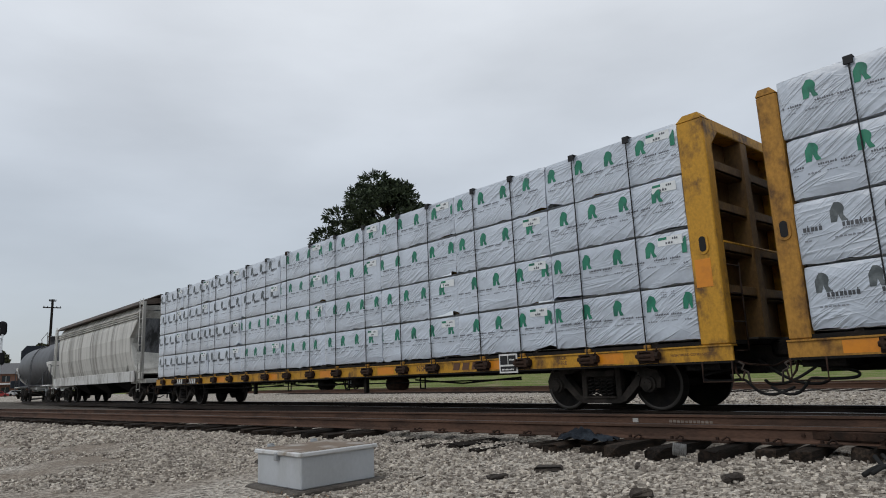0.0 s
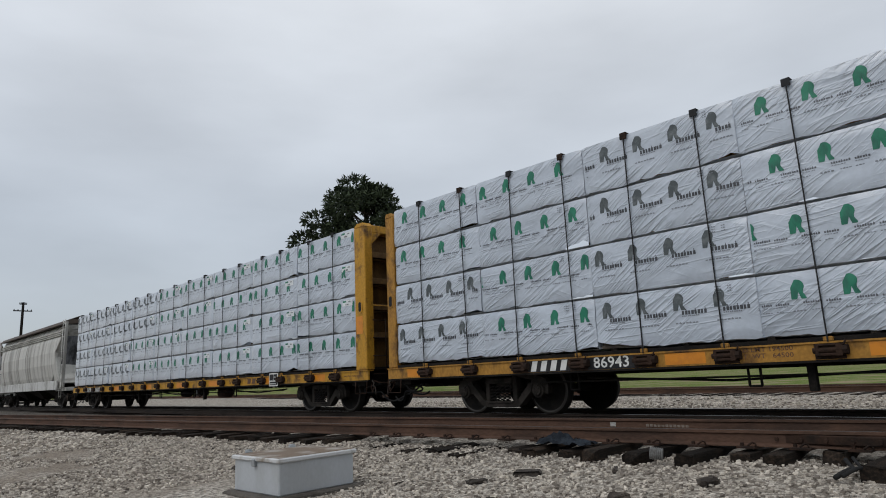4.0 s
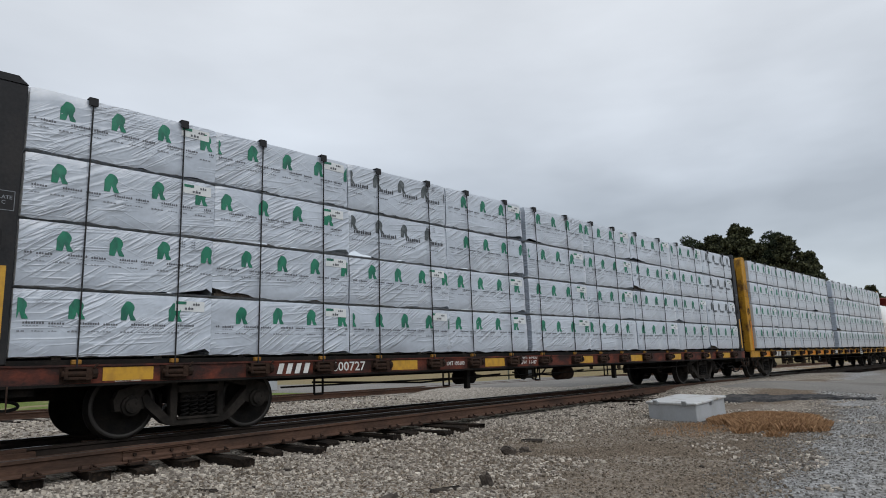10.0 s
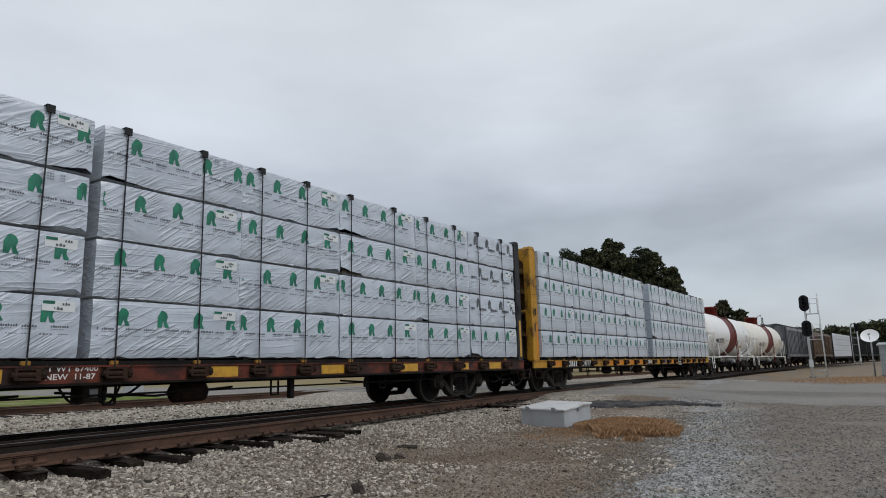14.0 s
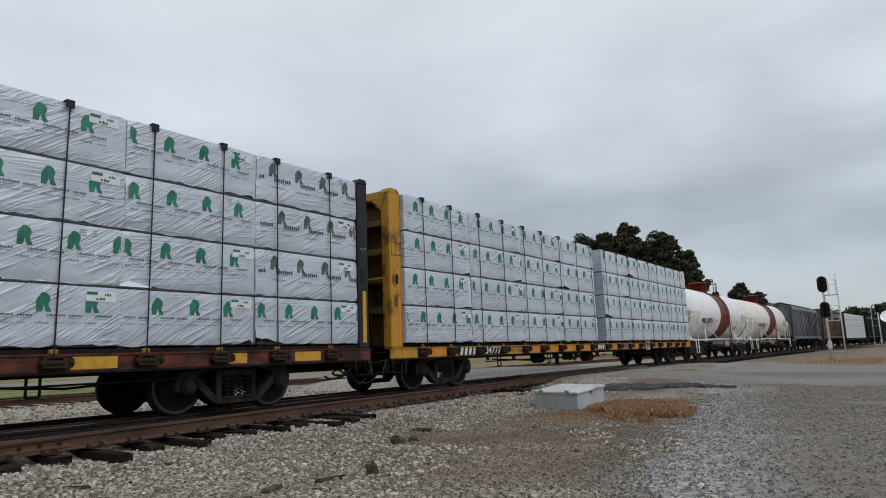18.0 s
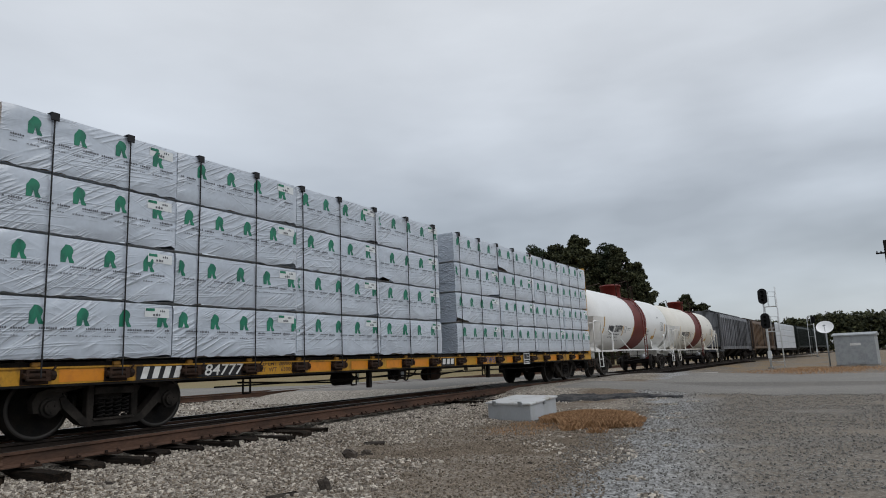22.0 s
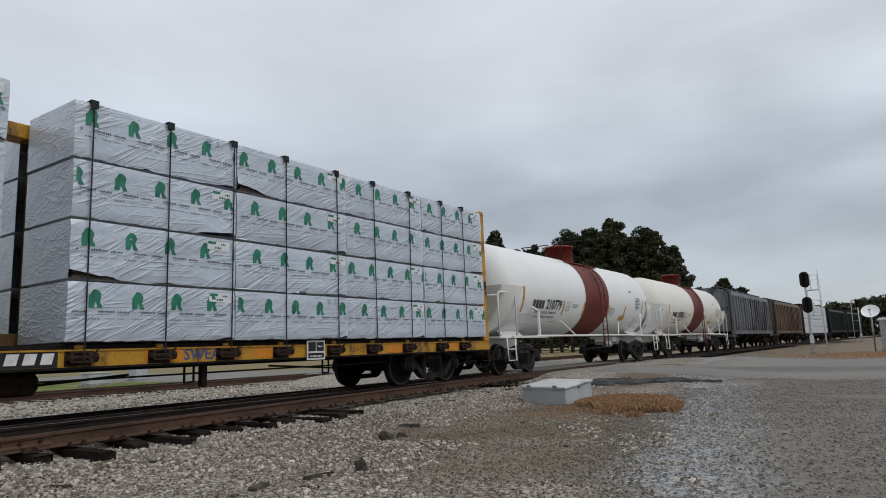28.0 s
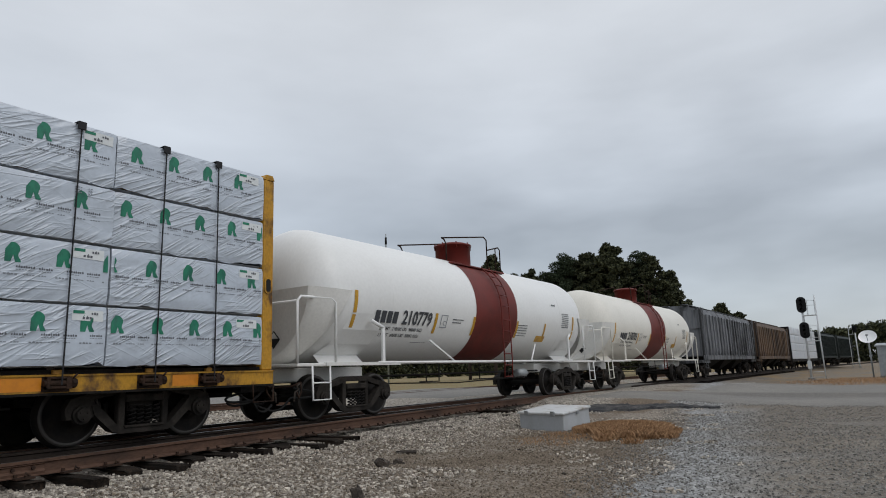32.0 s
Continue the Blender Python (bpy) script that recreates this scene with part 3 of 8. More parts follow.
    col = mixc(rng_node(inside, 0.0, 0.9), col, lot)
    col = mixc(op("MULTIPLY", band, 0.95), col, pale)
    speck = op("MULTIPLY", rng_node(tex(90, 3).outputs[0], 0.3, 0.7, 0.62, 1.38), rng_node(tex(19, 4).outputs[0], 0.3, 0.7, 0.75, 1.25))
    sp = n.new("ShaderNodeMixRGB")
    sp.blend_type, sp.inputs[0].default_value = "MULTIPLY", 1.0
    l.new(col, sp.inputs[1])
    l.new(speck, sp.inputs[2])
    col = sp.outputs[0]
    # the train's shade painted onto the oily ground around its track
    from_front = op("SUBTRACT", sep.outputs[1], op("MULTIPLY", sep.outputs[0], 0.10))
    oily_shade = op("MULTIPLY", op("MULTIPLY", rng_node(from_front, 7.75, 8.15), rng_node(sep.outputs[1], 11.5, 10.9)), rng_node(sep.outputs[0], 17.0, 15.0))
    col = mixc(op("MULTIPLY", oily_shade, rng_node(sep.outputs[0], -4.0, 4.0, 0.74, 0.95)), col, (0.026, 0.022, 0.019))
    grass = mixc(rng_node(tex(3.0, 6).outputs[0], 0.35, 0.65), (0.075, 0.118, 0.018), (0.16, 0.198, 0.040))
    straw = mixc(op("MAXIMUM", rng_node(tex(0.35, 5).outputs[0], 0.50, 0.62), op("MULTIPLY", rng_node(sep.outputs[0], 24.0, 38.0), 0.85)), grass, (0.26, 0.21, 0.12))
    lawn = op("MULTIPLY", rng_node(op("ADD", op("ADD", sep.outputs[1], op("MULTIPLY", sep.outputs[0], 0.06)), op("MULTIPLY", tex(0.5, 5).outputs[0], 2.4)), 24.6, 25.4), 1.0)
    col = mixc(lawn, col, straw)
    far = op("MULTIPLY", rng_node(sep.outputs[0], 40.0, 52.0), op("MULTIPLY", patch, 0.8))
    col = mixc(far, col, (0.24, 0.165, 0.085))
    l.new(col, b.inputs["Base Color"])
    bp = n.new("ShaderNodeBump")
    bp.inputs["Strength"].default_value, bp.inputs["Distance"].default_value = 0.85, 0.035
    l.new(rng_node(inside, 0.0, 1.4, 0.85, 0.22), bp.inputs["Strength"])
    l.new(cell.outputs["Distance"], bp.inputs["Height"])
    l.new(bp.outputs[0], b.inputs["Normal"])
    return m


def axis_steps(lo, hi, near_lo, near_hi, fine):
    out = list(np.arange(near_lo, near_hi + 1e-6, fine))
    step, p = fine, near_hi
    while p < hi:
        step *= 1.22
        p += step
        out.append(min(p, hi))
    step, p = fine, near_lo
    while p > lo:
        step *= 1.22
        p -= step
        out.insert(0, max(p, lo))
    return out


gx = axis_steps(-2500, 2500, -24, 36, 0.4)
gy = axis_steps(-2500, 2500, -3, 26, 0.3)
gb = Build()
gb.add([(x, y, ground_z(x, y)) for y in gy for x in gx],
       [(j * len(gx) + i, j * len(gx) + i + 1, (j + 1) * len(gx) + i + 1, (j + 1) * len(gx) + i)
        for j in range(len(gy) - 1) for i in range(len(gx) - 1)], True)
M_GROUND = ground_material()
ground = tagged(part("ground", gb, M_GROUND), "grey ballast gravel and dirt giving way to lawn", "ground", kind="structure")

# asphalt of the level crossing and of the lot in front of it
M_ASPHALT = mat("worn_asphalt", (0.172, 0.163, 0.150), 0.9, 0, (0.222, 0.205, 0.182), 0.35, 0.8, 0.35, 55, 0.5, 70, edge=(0.4, 0.65))


def lot_edge(x):
    y = 2.4 + 0.2 * (x - 5.9) if x > 5.9 else 2.4 - 1.3 * (5.9 - x)
    return y + 0.35 * noise.noise((x * 0.9, 2, 2))


def sheet(name, rows_, material, label, lift=0.02, cat="road"):
    """A paved sheet from rows of (x, y from, y to), ragged at its edges, laid on the ground."""
    b, v, f = Build(), [], []
    n = 22
    for i, (x, y0, y1) in enumerate(rows_):
        for j in range(n + 1):
            y = y0 + (y1 - y0) * j / n
            e = 0.22 * noise.noise((x * 1.3, y * 1.3, 3)) if j in (0, n) else 0
            q = 0.45 * noise.noise((y * 0.6, 4, 3)) + 0.3 * noise.noise((y * 1.9, 8, 3)) if i == 0 else 0
            v.append((x + q, y + e, ground_z(x, y + e) + (lift if 0 < j < n and 0 < i < len(rows_) - 1 else -0.05)))
    for i in range(len(rows_) - 1):
        f += [(i * (n + 1) + j, (i + 1) * (n + 1) + j, (i + 1) * (n + 1) + j + 1, i * (n + 1) + j + 1) for j in range(n)]
    b.add(v, f, True)
    return tagged(part(name, b, material), label, cat, kind="structure")


sheet("road", [(x, -60 if i > 4 else -9 + 1.2 * i, 8.35) for i, x in enumerate(np.arange(18.7, 35.3, 0.8))], M_ASPHALT, "worn grey asphalt road leading over the rails", 0.05)
sheet("road_between", [(x, 12.0, 60) for x in np.arange(19.2, 32.1, 0.8)], M_ASPHALT, "worn grey asphalt road beyond the rails", 0.05)
# the crumbled black edge of the asphalt beside the metal box
M_CRUMB = mat("crumbled_black_asphalt", (0.030, 0.030, 0.033), 0.95, 0, (0.085, 0.080, 0.074), 3.5, 0.85, 0.5, 30, 0.9, 28, edge=(0.45, 0.62))
b, ev = Build(), []
for k in range(61):
    y = 3.85 + 3.6 * k / 60
    f = (y - 3.85) / 3.6
    foot = 18.40 - 1.0 * f ** 1.3 + 0.16 * noise.noise((y * 2.1, 1, 6)) + 0.08 * noise.noise((y * 7.0, 1, 6))
    crest = foot + 0.10 + 0.85 * f ** 0.8 + 0.20 * noise.noise((y * 1.7, 5, 6)) + 0.10 * noise.noise((y * 5.0, 5, 6))
    for j in range(7):
        x = foot + (max(crest, foot + 0.05) - foot) * j / 6
        h = 0.035 + 0.045 * abs(noise.noise((x * 5, y * 5, 6))) if 0 < j < 6 else -0.03
        ev.append((x, y, ground_z(x, y) + (h if 0 < k < 60 else -0.05)))
b.add(ev, [(7 * k + j, 7 * k + j + 1, 7 * k + j + 8, 7 * k + j + 7) for k in range(60) for j in range(6)])
tagged(part("road_edge", b, M_CRUMB), "crumbled black edge of the asphalt", "road", kind="structure")
for k, (y0, y1) in enumerate(((9.42, 10.68),)):
    b = Build()
    b.box(19.3, y0, -0.25, 32.0, y1, -0.008, 0.02)
    tagged(part("crossing_panel", b, M_ASPHALT), "grey crossing panel between the rails", "crossing panel", kind="structure")

# ---- the tracks ----
RAIL = [(-0.07, 0), (0.07, 0), (0.07, 0.012), (0.012, 0.032), (0.012, 0.125), (0.036, 0.138), (0.036, 0.166), (0.03, 0.17),
        (-0.03, 0.17), (-0.036, 0.166), (-0.036, 0.138), (-0.012, 0.125), (-0.012, 0.032), (-0.07, 0.012)]


def rail_run(parent, pts, shiny):
    """A rail swept along points (x, y), its head at z = 0, and its running surface."""
    b, t = Build(), Build()
    n, v = len(RAIL), []
    tv = []
    for i, (x, y) in enumerate(pts):
        x0, y0 = pts[max(i - 1, 0)]
        x1, y1 = pts[min(i + 1, len(pts) - 1)]
        d = Vector((x1 - x0, y1 - y0)).normalized()
        v += [(x - d.y * a, y + d.x * a, z - 0.17) for a, z in RAIL]
        tv += [(x - d.y * a, y + d.x * a, 0.0015) for a in (-0.03, 0.03)]
    f = [(i * n + j, i * n + (j + 1) % n, (i + 1) * n + (j + 1) % n, (i + 1) * n + j) for i in range(len(pts) - 1) for j in range(n)]
    f += [tuple(range(n)), tuple((len(pts) - 1) * n + j for j in range(n))]
    b.add(v, f)
    t.add(tv, [(2 * i, 2 * i + 1, 2 * i + 3, 2 * i + 2) for i in range(len(pts) - 1)])
    r = part("rail", b, M_RAIL_DARK if shiny else M_RAIL, parent, "greasy steel rail coloured dark by the train's shade" if shiny else "rust-brown steel rail")
    part("running_surface", t, M_RAILTOP if shiny else M_RAILDULL, r)
    return r


def far_a_y(x):
    """The middle line of the train's track: straight past the camera, bending far off."""
    if x > 42:
        return A_MID - (x - 42) ** 2 / 2000
    if x < -50:
        return A_MID + (x + 50) ** 2 / 200
    return A_MID


xs_a = list(np.arange(-140, -50, 5.0)) + list(np.arange(-50, 43, 3.0)) + list(np.arange(46, 262, 6.0))
track_a = tagged(new("track_main"), "railway track with rust-brown rails on dark ties", "railway track", kind="structure")
rail_run(track_a, [(x, far_a_y(x) - 0.75) for x in xs_a if x < POINT_X - 0.5], True)
rail_run(track_a, [(x, far_a_y(x) - 0.75) for x in xs_a if x >= POINT_X + 0.5], True)
rail_run(track_a, [(x, far_a_y(x) + 0.755) for x in xs_a], True)
track_b = tagged(new("track_turnout"), "empty diverging track with dull rusty rails", "railway track", kind="structure")
xs_b = list(np.arange(-60, -1, 3.0)) + list(np.arange(-1, 25.9, 0.8))
rail_run(track_b, [(x, front_rail_y(x)) for x in xs_b], False)
rail_run(track_b, [(x, front_rail_y(x) + 1.505) for x in xs_b if x < FROG_X - 0.9], False)
rail_run(track_b, [(x, front_rail_y(x) + 1.505) for x in xs_b if FROG_X + 1.6 < x < POINT_X], False)
track_c = tagged(new("track_siding"), "rusty siding track beyond the train", "railway track", kind="structure")
xs_c = list(np.arange(-90, 66.1, 4.0))
rail_run(track_c, [(x, siding_y(x)) for x in xs_c], False)
rail_run(track_c, [(x, siding_y(x) + 1.505) for x in xs_c], False)

# frog, guard rails and joint bars
frog = Build()
fy = A_NEAR
frog.box(FROG_X - 2.4, fy - 0.10, -0.17, FROG_X + 1.6, fy + 0.10, -0.045, 0.01)
frog.box(FROG_X - 2.3, fy - 0.085, -0.05, FROG_X + 1.5, fy - 0.05, -0.002, 0.008)
part("frog", frog, M_RAIL, track_b, "cast frog where the rails cross")
for k, (x, y) in enumerate(((-2.6, front_rail_y(-2.6)), (-1.5, A_NEAR), (9.5, A_FAR))):
    jb = Build()
    jb.box(x - 0.75, y - 0.045, -0.135, x + 0.75, y - 0.014, -0.04, 0.01)
    for i in range(6):
        jb.spin([(-0.03, 0), (-0.03, 0.022), (0, 0.022)], (x - 0.6 + 0.24 * i, y - 0.045, -0.09), "y", 6, False)
    part("joint_bar", jb, M_RUSTY, track_b, "bolted joint bar")
# paint and tags on the webs
part("web_tag", Build().box(-5.77, front_rail_y(-5.72) + 1.488, -0.115, -5.67, front_rail_y(-5.72) + 1.492, -0.055), M_SPOT, track_b, "small white tag")
tagged(part("web_stamp", bars(0, -5.2, front_rail_y(-4.9) + 1.440, -0.11, 0.66, 0.04, 11, random.Random(6)), M_STAMP, track_b), "faint white stamp on the web", kind="stuff")
sp_ = Build()
sp_.spin([(0, 0.0), (0, 0.055), (0.004, 0.05), (0.004, 0)], (-0.33, front_rail_y(-0.33) - 0.019, -0.085), "y", 9, False)
sp_.v = [(x_ + 0.012 * noise.noise((x_ * 40, z_ * 40, 1)), y_, z_ + 0.02 * noise.noise((x_ * 30, z_ * 30, 5))) for x_, y_, z_ in sp_.v]
part("paint_spot", sp_, M_SPOT, track_b, "white paint spot")
for x_ in (-1.75, 3.4):
    jb = Build()
    y_ = front_rail_y(x_)
    s_ = (front_rail_y(x_ + 0.5) - front_rail_y(x_ - 0.5))
    v_ = [(x_ + a, y_ + a * s_ + o, z_) for a in (-0.46, 0.46) for o, z_ in ((-0.05, -0.150), (-0.055, -0.125), (-0.03, -0.10), (-0.03, -0.06), (-0.05, -0.045), (-0.012, -0.04), (-0.012, -0.15))]
    jb.add(v_, [(i, (i + 1) % 7, (i + 1) % 7 + 7, i + 7) for i in range(7)] + [tuple(range(7)), tuple(range(13, 6, -1))])
    bar_ = part("joint_bar", jb, M_RAIL, track_b, "bolted joint bar")
    for i in range(4):
        a = -0.33 + 0.22 * i
        part("bolt", Build().spin([(-0.035, 0), (-0.035, 0.02), (0, 0.02)], (x_ + a, y_ + a * s_ - 0.03, -0.082), "y", 6, False), M_RUSTY, bar_)
gr = Build()
gr.section([(-0.035, -0.17), (0.035, -0.17), (0.035, 0.0), (-0.035, 0.0)], -2.5, 2.6)
g_ob = part("guard_rail", gr, M_RAIL, track_b, "short guard rail", (FROG_X, front_rail_y(FROG_X) + 0.115, 0))
g_ob.rotation_euler = (0, 0, math.atan(0.12))


# ties: one mesh for each length, an object for each tie
def tie_mesh(length, seed):
    r = random.Random(seed)
    b = Build()
    b.box(-0.105, 0, -0.18, 0.105, length, 0, 0.012)
    b.v = [(x + r.uniform(-0.022, 0.022), y + r.uniform(-0.04, 0.04), z + r.uniform(-0.03, 0.004)) for x, y, z in b.v]
    return b.mesh("tie", M_TIE)


tie_rng = random.Random(4)
TIE_MESH = {}


def lay_tie(parent, x, y0, length, turn=0.0, drop=0.0):
    key = (round(length * 4) / 4, tie_rng.randrange(3))
    if key not in TIE_MESH:
        TIE_MESH[key] = tie_mesh(key[0], len(TIE_MESH))
    ob = part("tie", TIE_MESH[key], M_TIE, parent, "", (x, y0, -0.178 - drop))
    ob.rotation_euler = (0, 0, radians(turn + tie_rng.uniform(-1.6, 1.6)))
    return ob


ENDS = ((-4.69, 6.34), (-4.16, 6.38), (-3.59, 6.45), (-3.2, 6.9), (-2.83, 6.82), (-2.4, 7.2), (-1.89, 6.52), (-1.5, 7.1), (-1.03, 6.95), (-0.48, 6.36), (0.02, 6.68), (0.51, 7.12),
        (0.93, 6.62), (1.55, 7.6), (2.0, 7.75), (2.62, 7.7), (3.1, 7.75), (3.62, 7.75), (4.1, 7.4), (4.75, 7.8))
for x, y0 in ENDS:
    lay_tie(track_b, x, y0, A_FAR + 0.5 - y0, 1.5, tie_rng.uniform(-0.01, 0.03))
x = -9.0
while x < 18.9:
    if -5.0 < x < 5.0:
        x = 5.25
    y0 = front_rail_y(x) - 0.66 + tie_rng.uniform(-0.30, 0.28)
    lay_tie(track_b, x, y0, A_FAR + 0.5 - y0, 1.5, max(0.0, tie_rng.uniform(0.0, 0.13) if x > 2.5 else tie_rng.uniform(0.07, 0.15) if x < -6.2 else tie_rng.uniform(0.0, 0.10)))
    x += 0.49 + tie_rng.uniform(-0.05, 0.07)
x = -9.6
while x > -44:
    lay_tie(track_b, x, front_rail_y(x) - 0.52 + tie_rng.uniform(-0.12, 0.1), 2.6, 4, tie_rng.uniform(0, 0.03))
    lay_tie(track_a, x, A_NEAR - 0.52, 2.6, 0, 0.02)
    x -= 0.54
x = 16.0
while x > -44:
    lay_tie(track_c, x, siding_y(x) - 0.52 + tie_rng.uniform(-0.1, 0.1), 2.6, 0, 0.02)
    x -= 0.54
x = 35.0
while x < 75:
    lay_tie(track_a, x, far_a_y(x) - 1.3, 2.6, 0, 0.03)
    x += 0.54

# plates and spikes that hold the front rail
pl = Build()
x = -9.0
pr_rng = random.Random(8)
while x < 16.8:
    y = front_rail_y(x)
    pl.box(x - 0.1, y - 0.17, -0.182, x + 0.1, y + 0.17, -0.162)
    for s in (-0.085, 0.085):
        pl.box(x - 0.06 + s * 0.3, y + s - 0.014, -0.165, x - 0.03 + s * 0.3, y + s + 0.014, -0.128)
    cl = pr_rng.uniform(-0.03, 0.03)
    pl.tube([(x + 0.02 + cl, y - 0.16, -0.15), (x + 0.05 + cl, y - 0.11, -0.12), (x + 0.07 + cl, y - 0.075, -0.135), (x + 0.09 + cl, y - 0.12, -0.15)], 0.011, 5)
    x += 0.525
tagged(part("tie_plates", pl, M_RUSTY, track_b, "rusty tie plates, spikes and clips"), kind="stuff")


# loose stones
def stones(name, count, box_, size, label, keep, seed, material=M_STONE):
    r = np.random.RandomState(seed)
    base = np.array([(x, y, z) for z in (-1, 1) for x, y in ((-1, -1), (1, -1), (1, 1), (-1, 1))], float) * 0.62
    faces = np.array([(3, 2, 1, 0), (4, 5, 6, 7), (0, 1, 5, 4), (1, 2, 6, 5), (2, 3, 7, 6), (3, 0, 4, 7)])
    px, py = r.uniform(box_[0], box_[1], count), r.uniform(box_[2], box_[3], count)
    ok = np.array([keep(a, c) for a, c in zip(px, py)])
    px, py = px[ok], py[ok]
    k = len(px)
    s = r.uniform(size[0], size[1], (k, 1, 1)) * r.uniform(0.65, 1.25, (k, 1, 3))
    v = (base[None] + r.uniform(-0.34, 0.34, (k, 8, 3))) * s
    a = r.uniform(0, 6.283, k)
    c, sn = np.cos(a)[:, None], np.sin(a)[:, None]
    v = np.stack([v[:, :, 0] * c - v[:, :, 1] * sn, v[:, :, 0] * sn + v[:, :, 1] * c, v[:, :, 2] * 0.75], 2)
    pz = np.array([ground_z(p, q) for p, q in zip(px, py)]) + r.uniform(-0.005, 0.02, k)
    v += np.stack([px, py, pz], 1)[:, None, :]
    f = (faces[None] + (np.arange(k) * 8)[:, None, None]).reshape(-1, 4)
    me = bpy.data.meshes.new(name)
    me.from_pydata(v.reshape(-1, 3).tolist(), [], f.tolist())
    me.materials.append(material)
    ob = new(name, me)
    return tagged(ob, label, "ballast", kind="stuff")


def shoulder(x, y):
    d = front_rail_y(x) - y
    if front_rail_y(x) + 0.06 < y < A_FAR + 0.1:
        return noise.noise((x * 2, y * 2, 1)) > 0.42
    if d < -0.05 and not (0.1 < (y - front_rail_y(x)) < 3.0):
        return False
    if x > 2 and y < lot_edge(x) - 0.1:
        return noise.noise((x * 1.7, y * 1.7, 4)) > 0.30 + 0.12 * (lot_edge(x) - y)
    bare = max(0.0, min(1.0, (x - 3.5) / 5)) * 0.25
    return noise.noise((x * 0.45, y * 0.45, 9)) + 0.35 * noise.noise((x * 3.1, y * 3.1, 3)) > (-0.75 if d < 1.6 else -0.75 + 0.55 * (d - 1.6) if d < 2.6 else -0.2 + 0.10 * (d - 2.6)) + bare


stones("ballast", 125000, (-16, 18.3, 1.2, 12.0), (0.012, 0.030), "pale grey crushed ballast stones", shoulder, 1)
stones("ballast", 16000, (-30, 16.5, 12.0, 19.6), (0.03, 0.055), "pale grey crushed ballast stones between the tracks", lambda x, y: True, 2)
stones("ballast", 9000, (-40, -16, 2.5, 8.0), (0.03, 0.055), "pale grey crushed ballast stones along the track", lambda x, y: y < front_rail_y(x) - 0.3, 3)
stones("dirt_pebbles", 52000, (2.5, 16, 1.0, 7.6), (0.006, 0.017), "brown pebbles trodden into the dirt", lambda x, y: front_rail_y(x) - y > 0.8 and y > lot_edge(x) - 0.3, 4, M_PEBBLE)
stones("lot_grit", 46000, (3.0, 21, -2.0, 5.2), (0.006, 0.016), "loose grey grit on the lot", lambda x, y: y < lot_edge(x) + 0.5 and noise.noise((x * 0.8, y * 0.8, 6)) > -0.45, 5, M_GRIT)


# ---- the train ----
# where the left end of the fourth lumber car's load stands, by time
RUN = ((0, 43.30), (1, 41.33), (2, 39.39), (3, 37.48), (4, 35.59), (5, 33.71), (6, 31.88), (7, 30.10), (8, 28.34), (9, 26.55), (10, 24.72), (11, 22.93), (12, 21.19), (13, 19.46), (14, 17.72), (15, 15.96), (16, 14.20), (17, 12.44), (18, 10.68), (19, 8.95), (20, 7.21), (21, 5.46), (22, 3.71), (23, 1.96), (24, 0.22), (25, -1.53), (26, -3.30), (27, -5.08), (28, -6.86), (29, -8.64), (30, -10.42), (31, -12.19), (32, -13.96))


def run(t):
    """Smooth curve through RUN."""
    i = max(k for k in range(len(RUN) - 1) if RUN[k][0] <= t)
    (t0, a), (t1, b) = RUN[i], RUN[i + 1]

    def slope(k):
        lo, hi = max(k - 1, 0), min(k + 1, len(RUN) - 1)
        return (RUN[hi][1] - RUN[lo][1]) / (RUN[hi][0] - RUN[lo][0])
    h, s = t1 - t0, (t - t0) / (t1 - t0)
    return (a * (1 + 2 * s) * (1 - s) ** 2 + b * s * s * (3 - 2 * s) + h * slope(i) * s * (1 - s) ** 2 - h * slope(i + 1) * s * s * (1 - s))


TRAIN, WHEELSETS = [], []
WHEEL_R = 0.42


def wheelset_mesh(dark=True):
    b = Build()
    for s in (-1, 1):
        b.spin([(s * 0.70, 0), (s * 0.70, 0.10), (s * 0.735, 0.13), (s * 0.74, 0.30), (s * 0.69, 0.35), (s * 0.69, 0.445), (s * 0.72, 0.445),
                (s * 0.735, 0.423), (s * 0.825, 0.418), (s * 0.825, 0.365), (s * 0.775, 0.345), (s * 0.745, 0.20), (s * 0.79, 0.14), (s * 0.83, 0.12), (s * 0.83, 0)], (0, 0, 0), "y", 40)
    b.tube([(0, -1.05, 0), (0, 1.05, 0)], 0.08, 10)
    return b.mesh("wheelset", M_WHEEL)


WHEELSET_ME = wheelset_mesh()
WHEELSET_ME.materials.append(M_TREAD)
for face in WHEELSET_ME.polygons:
    c_ = face.center
    if abs(c_.y) > 0.80 and math.hypot(c_.x, c_.z) > 0.375:
        face.material_index = 1


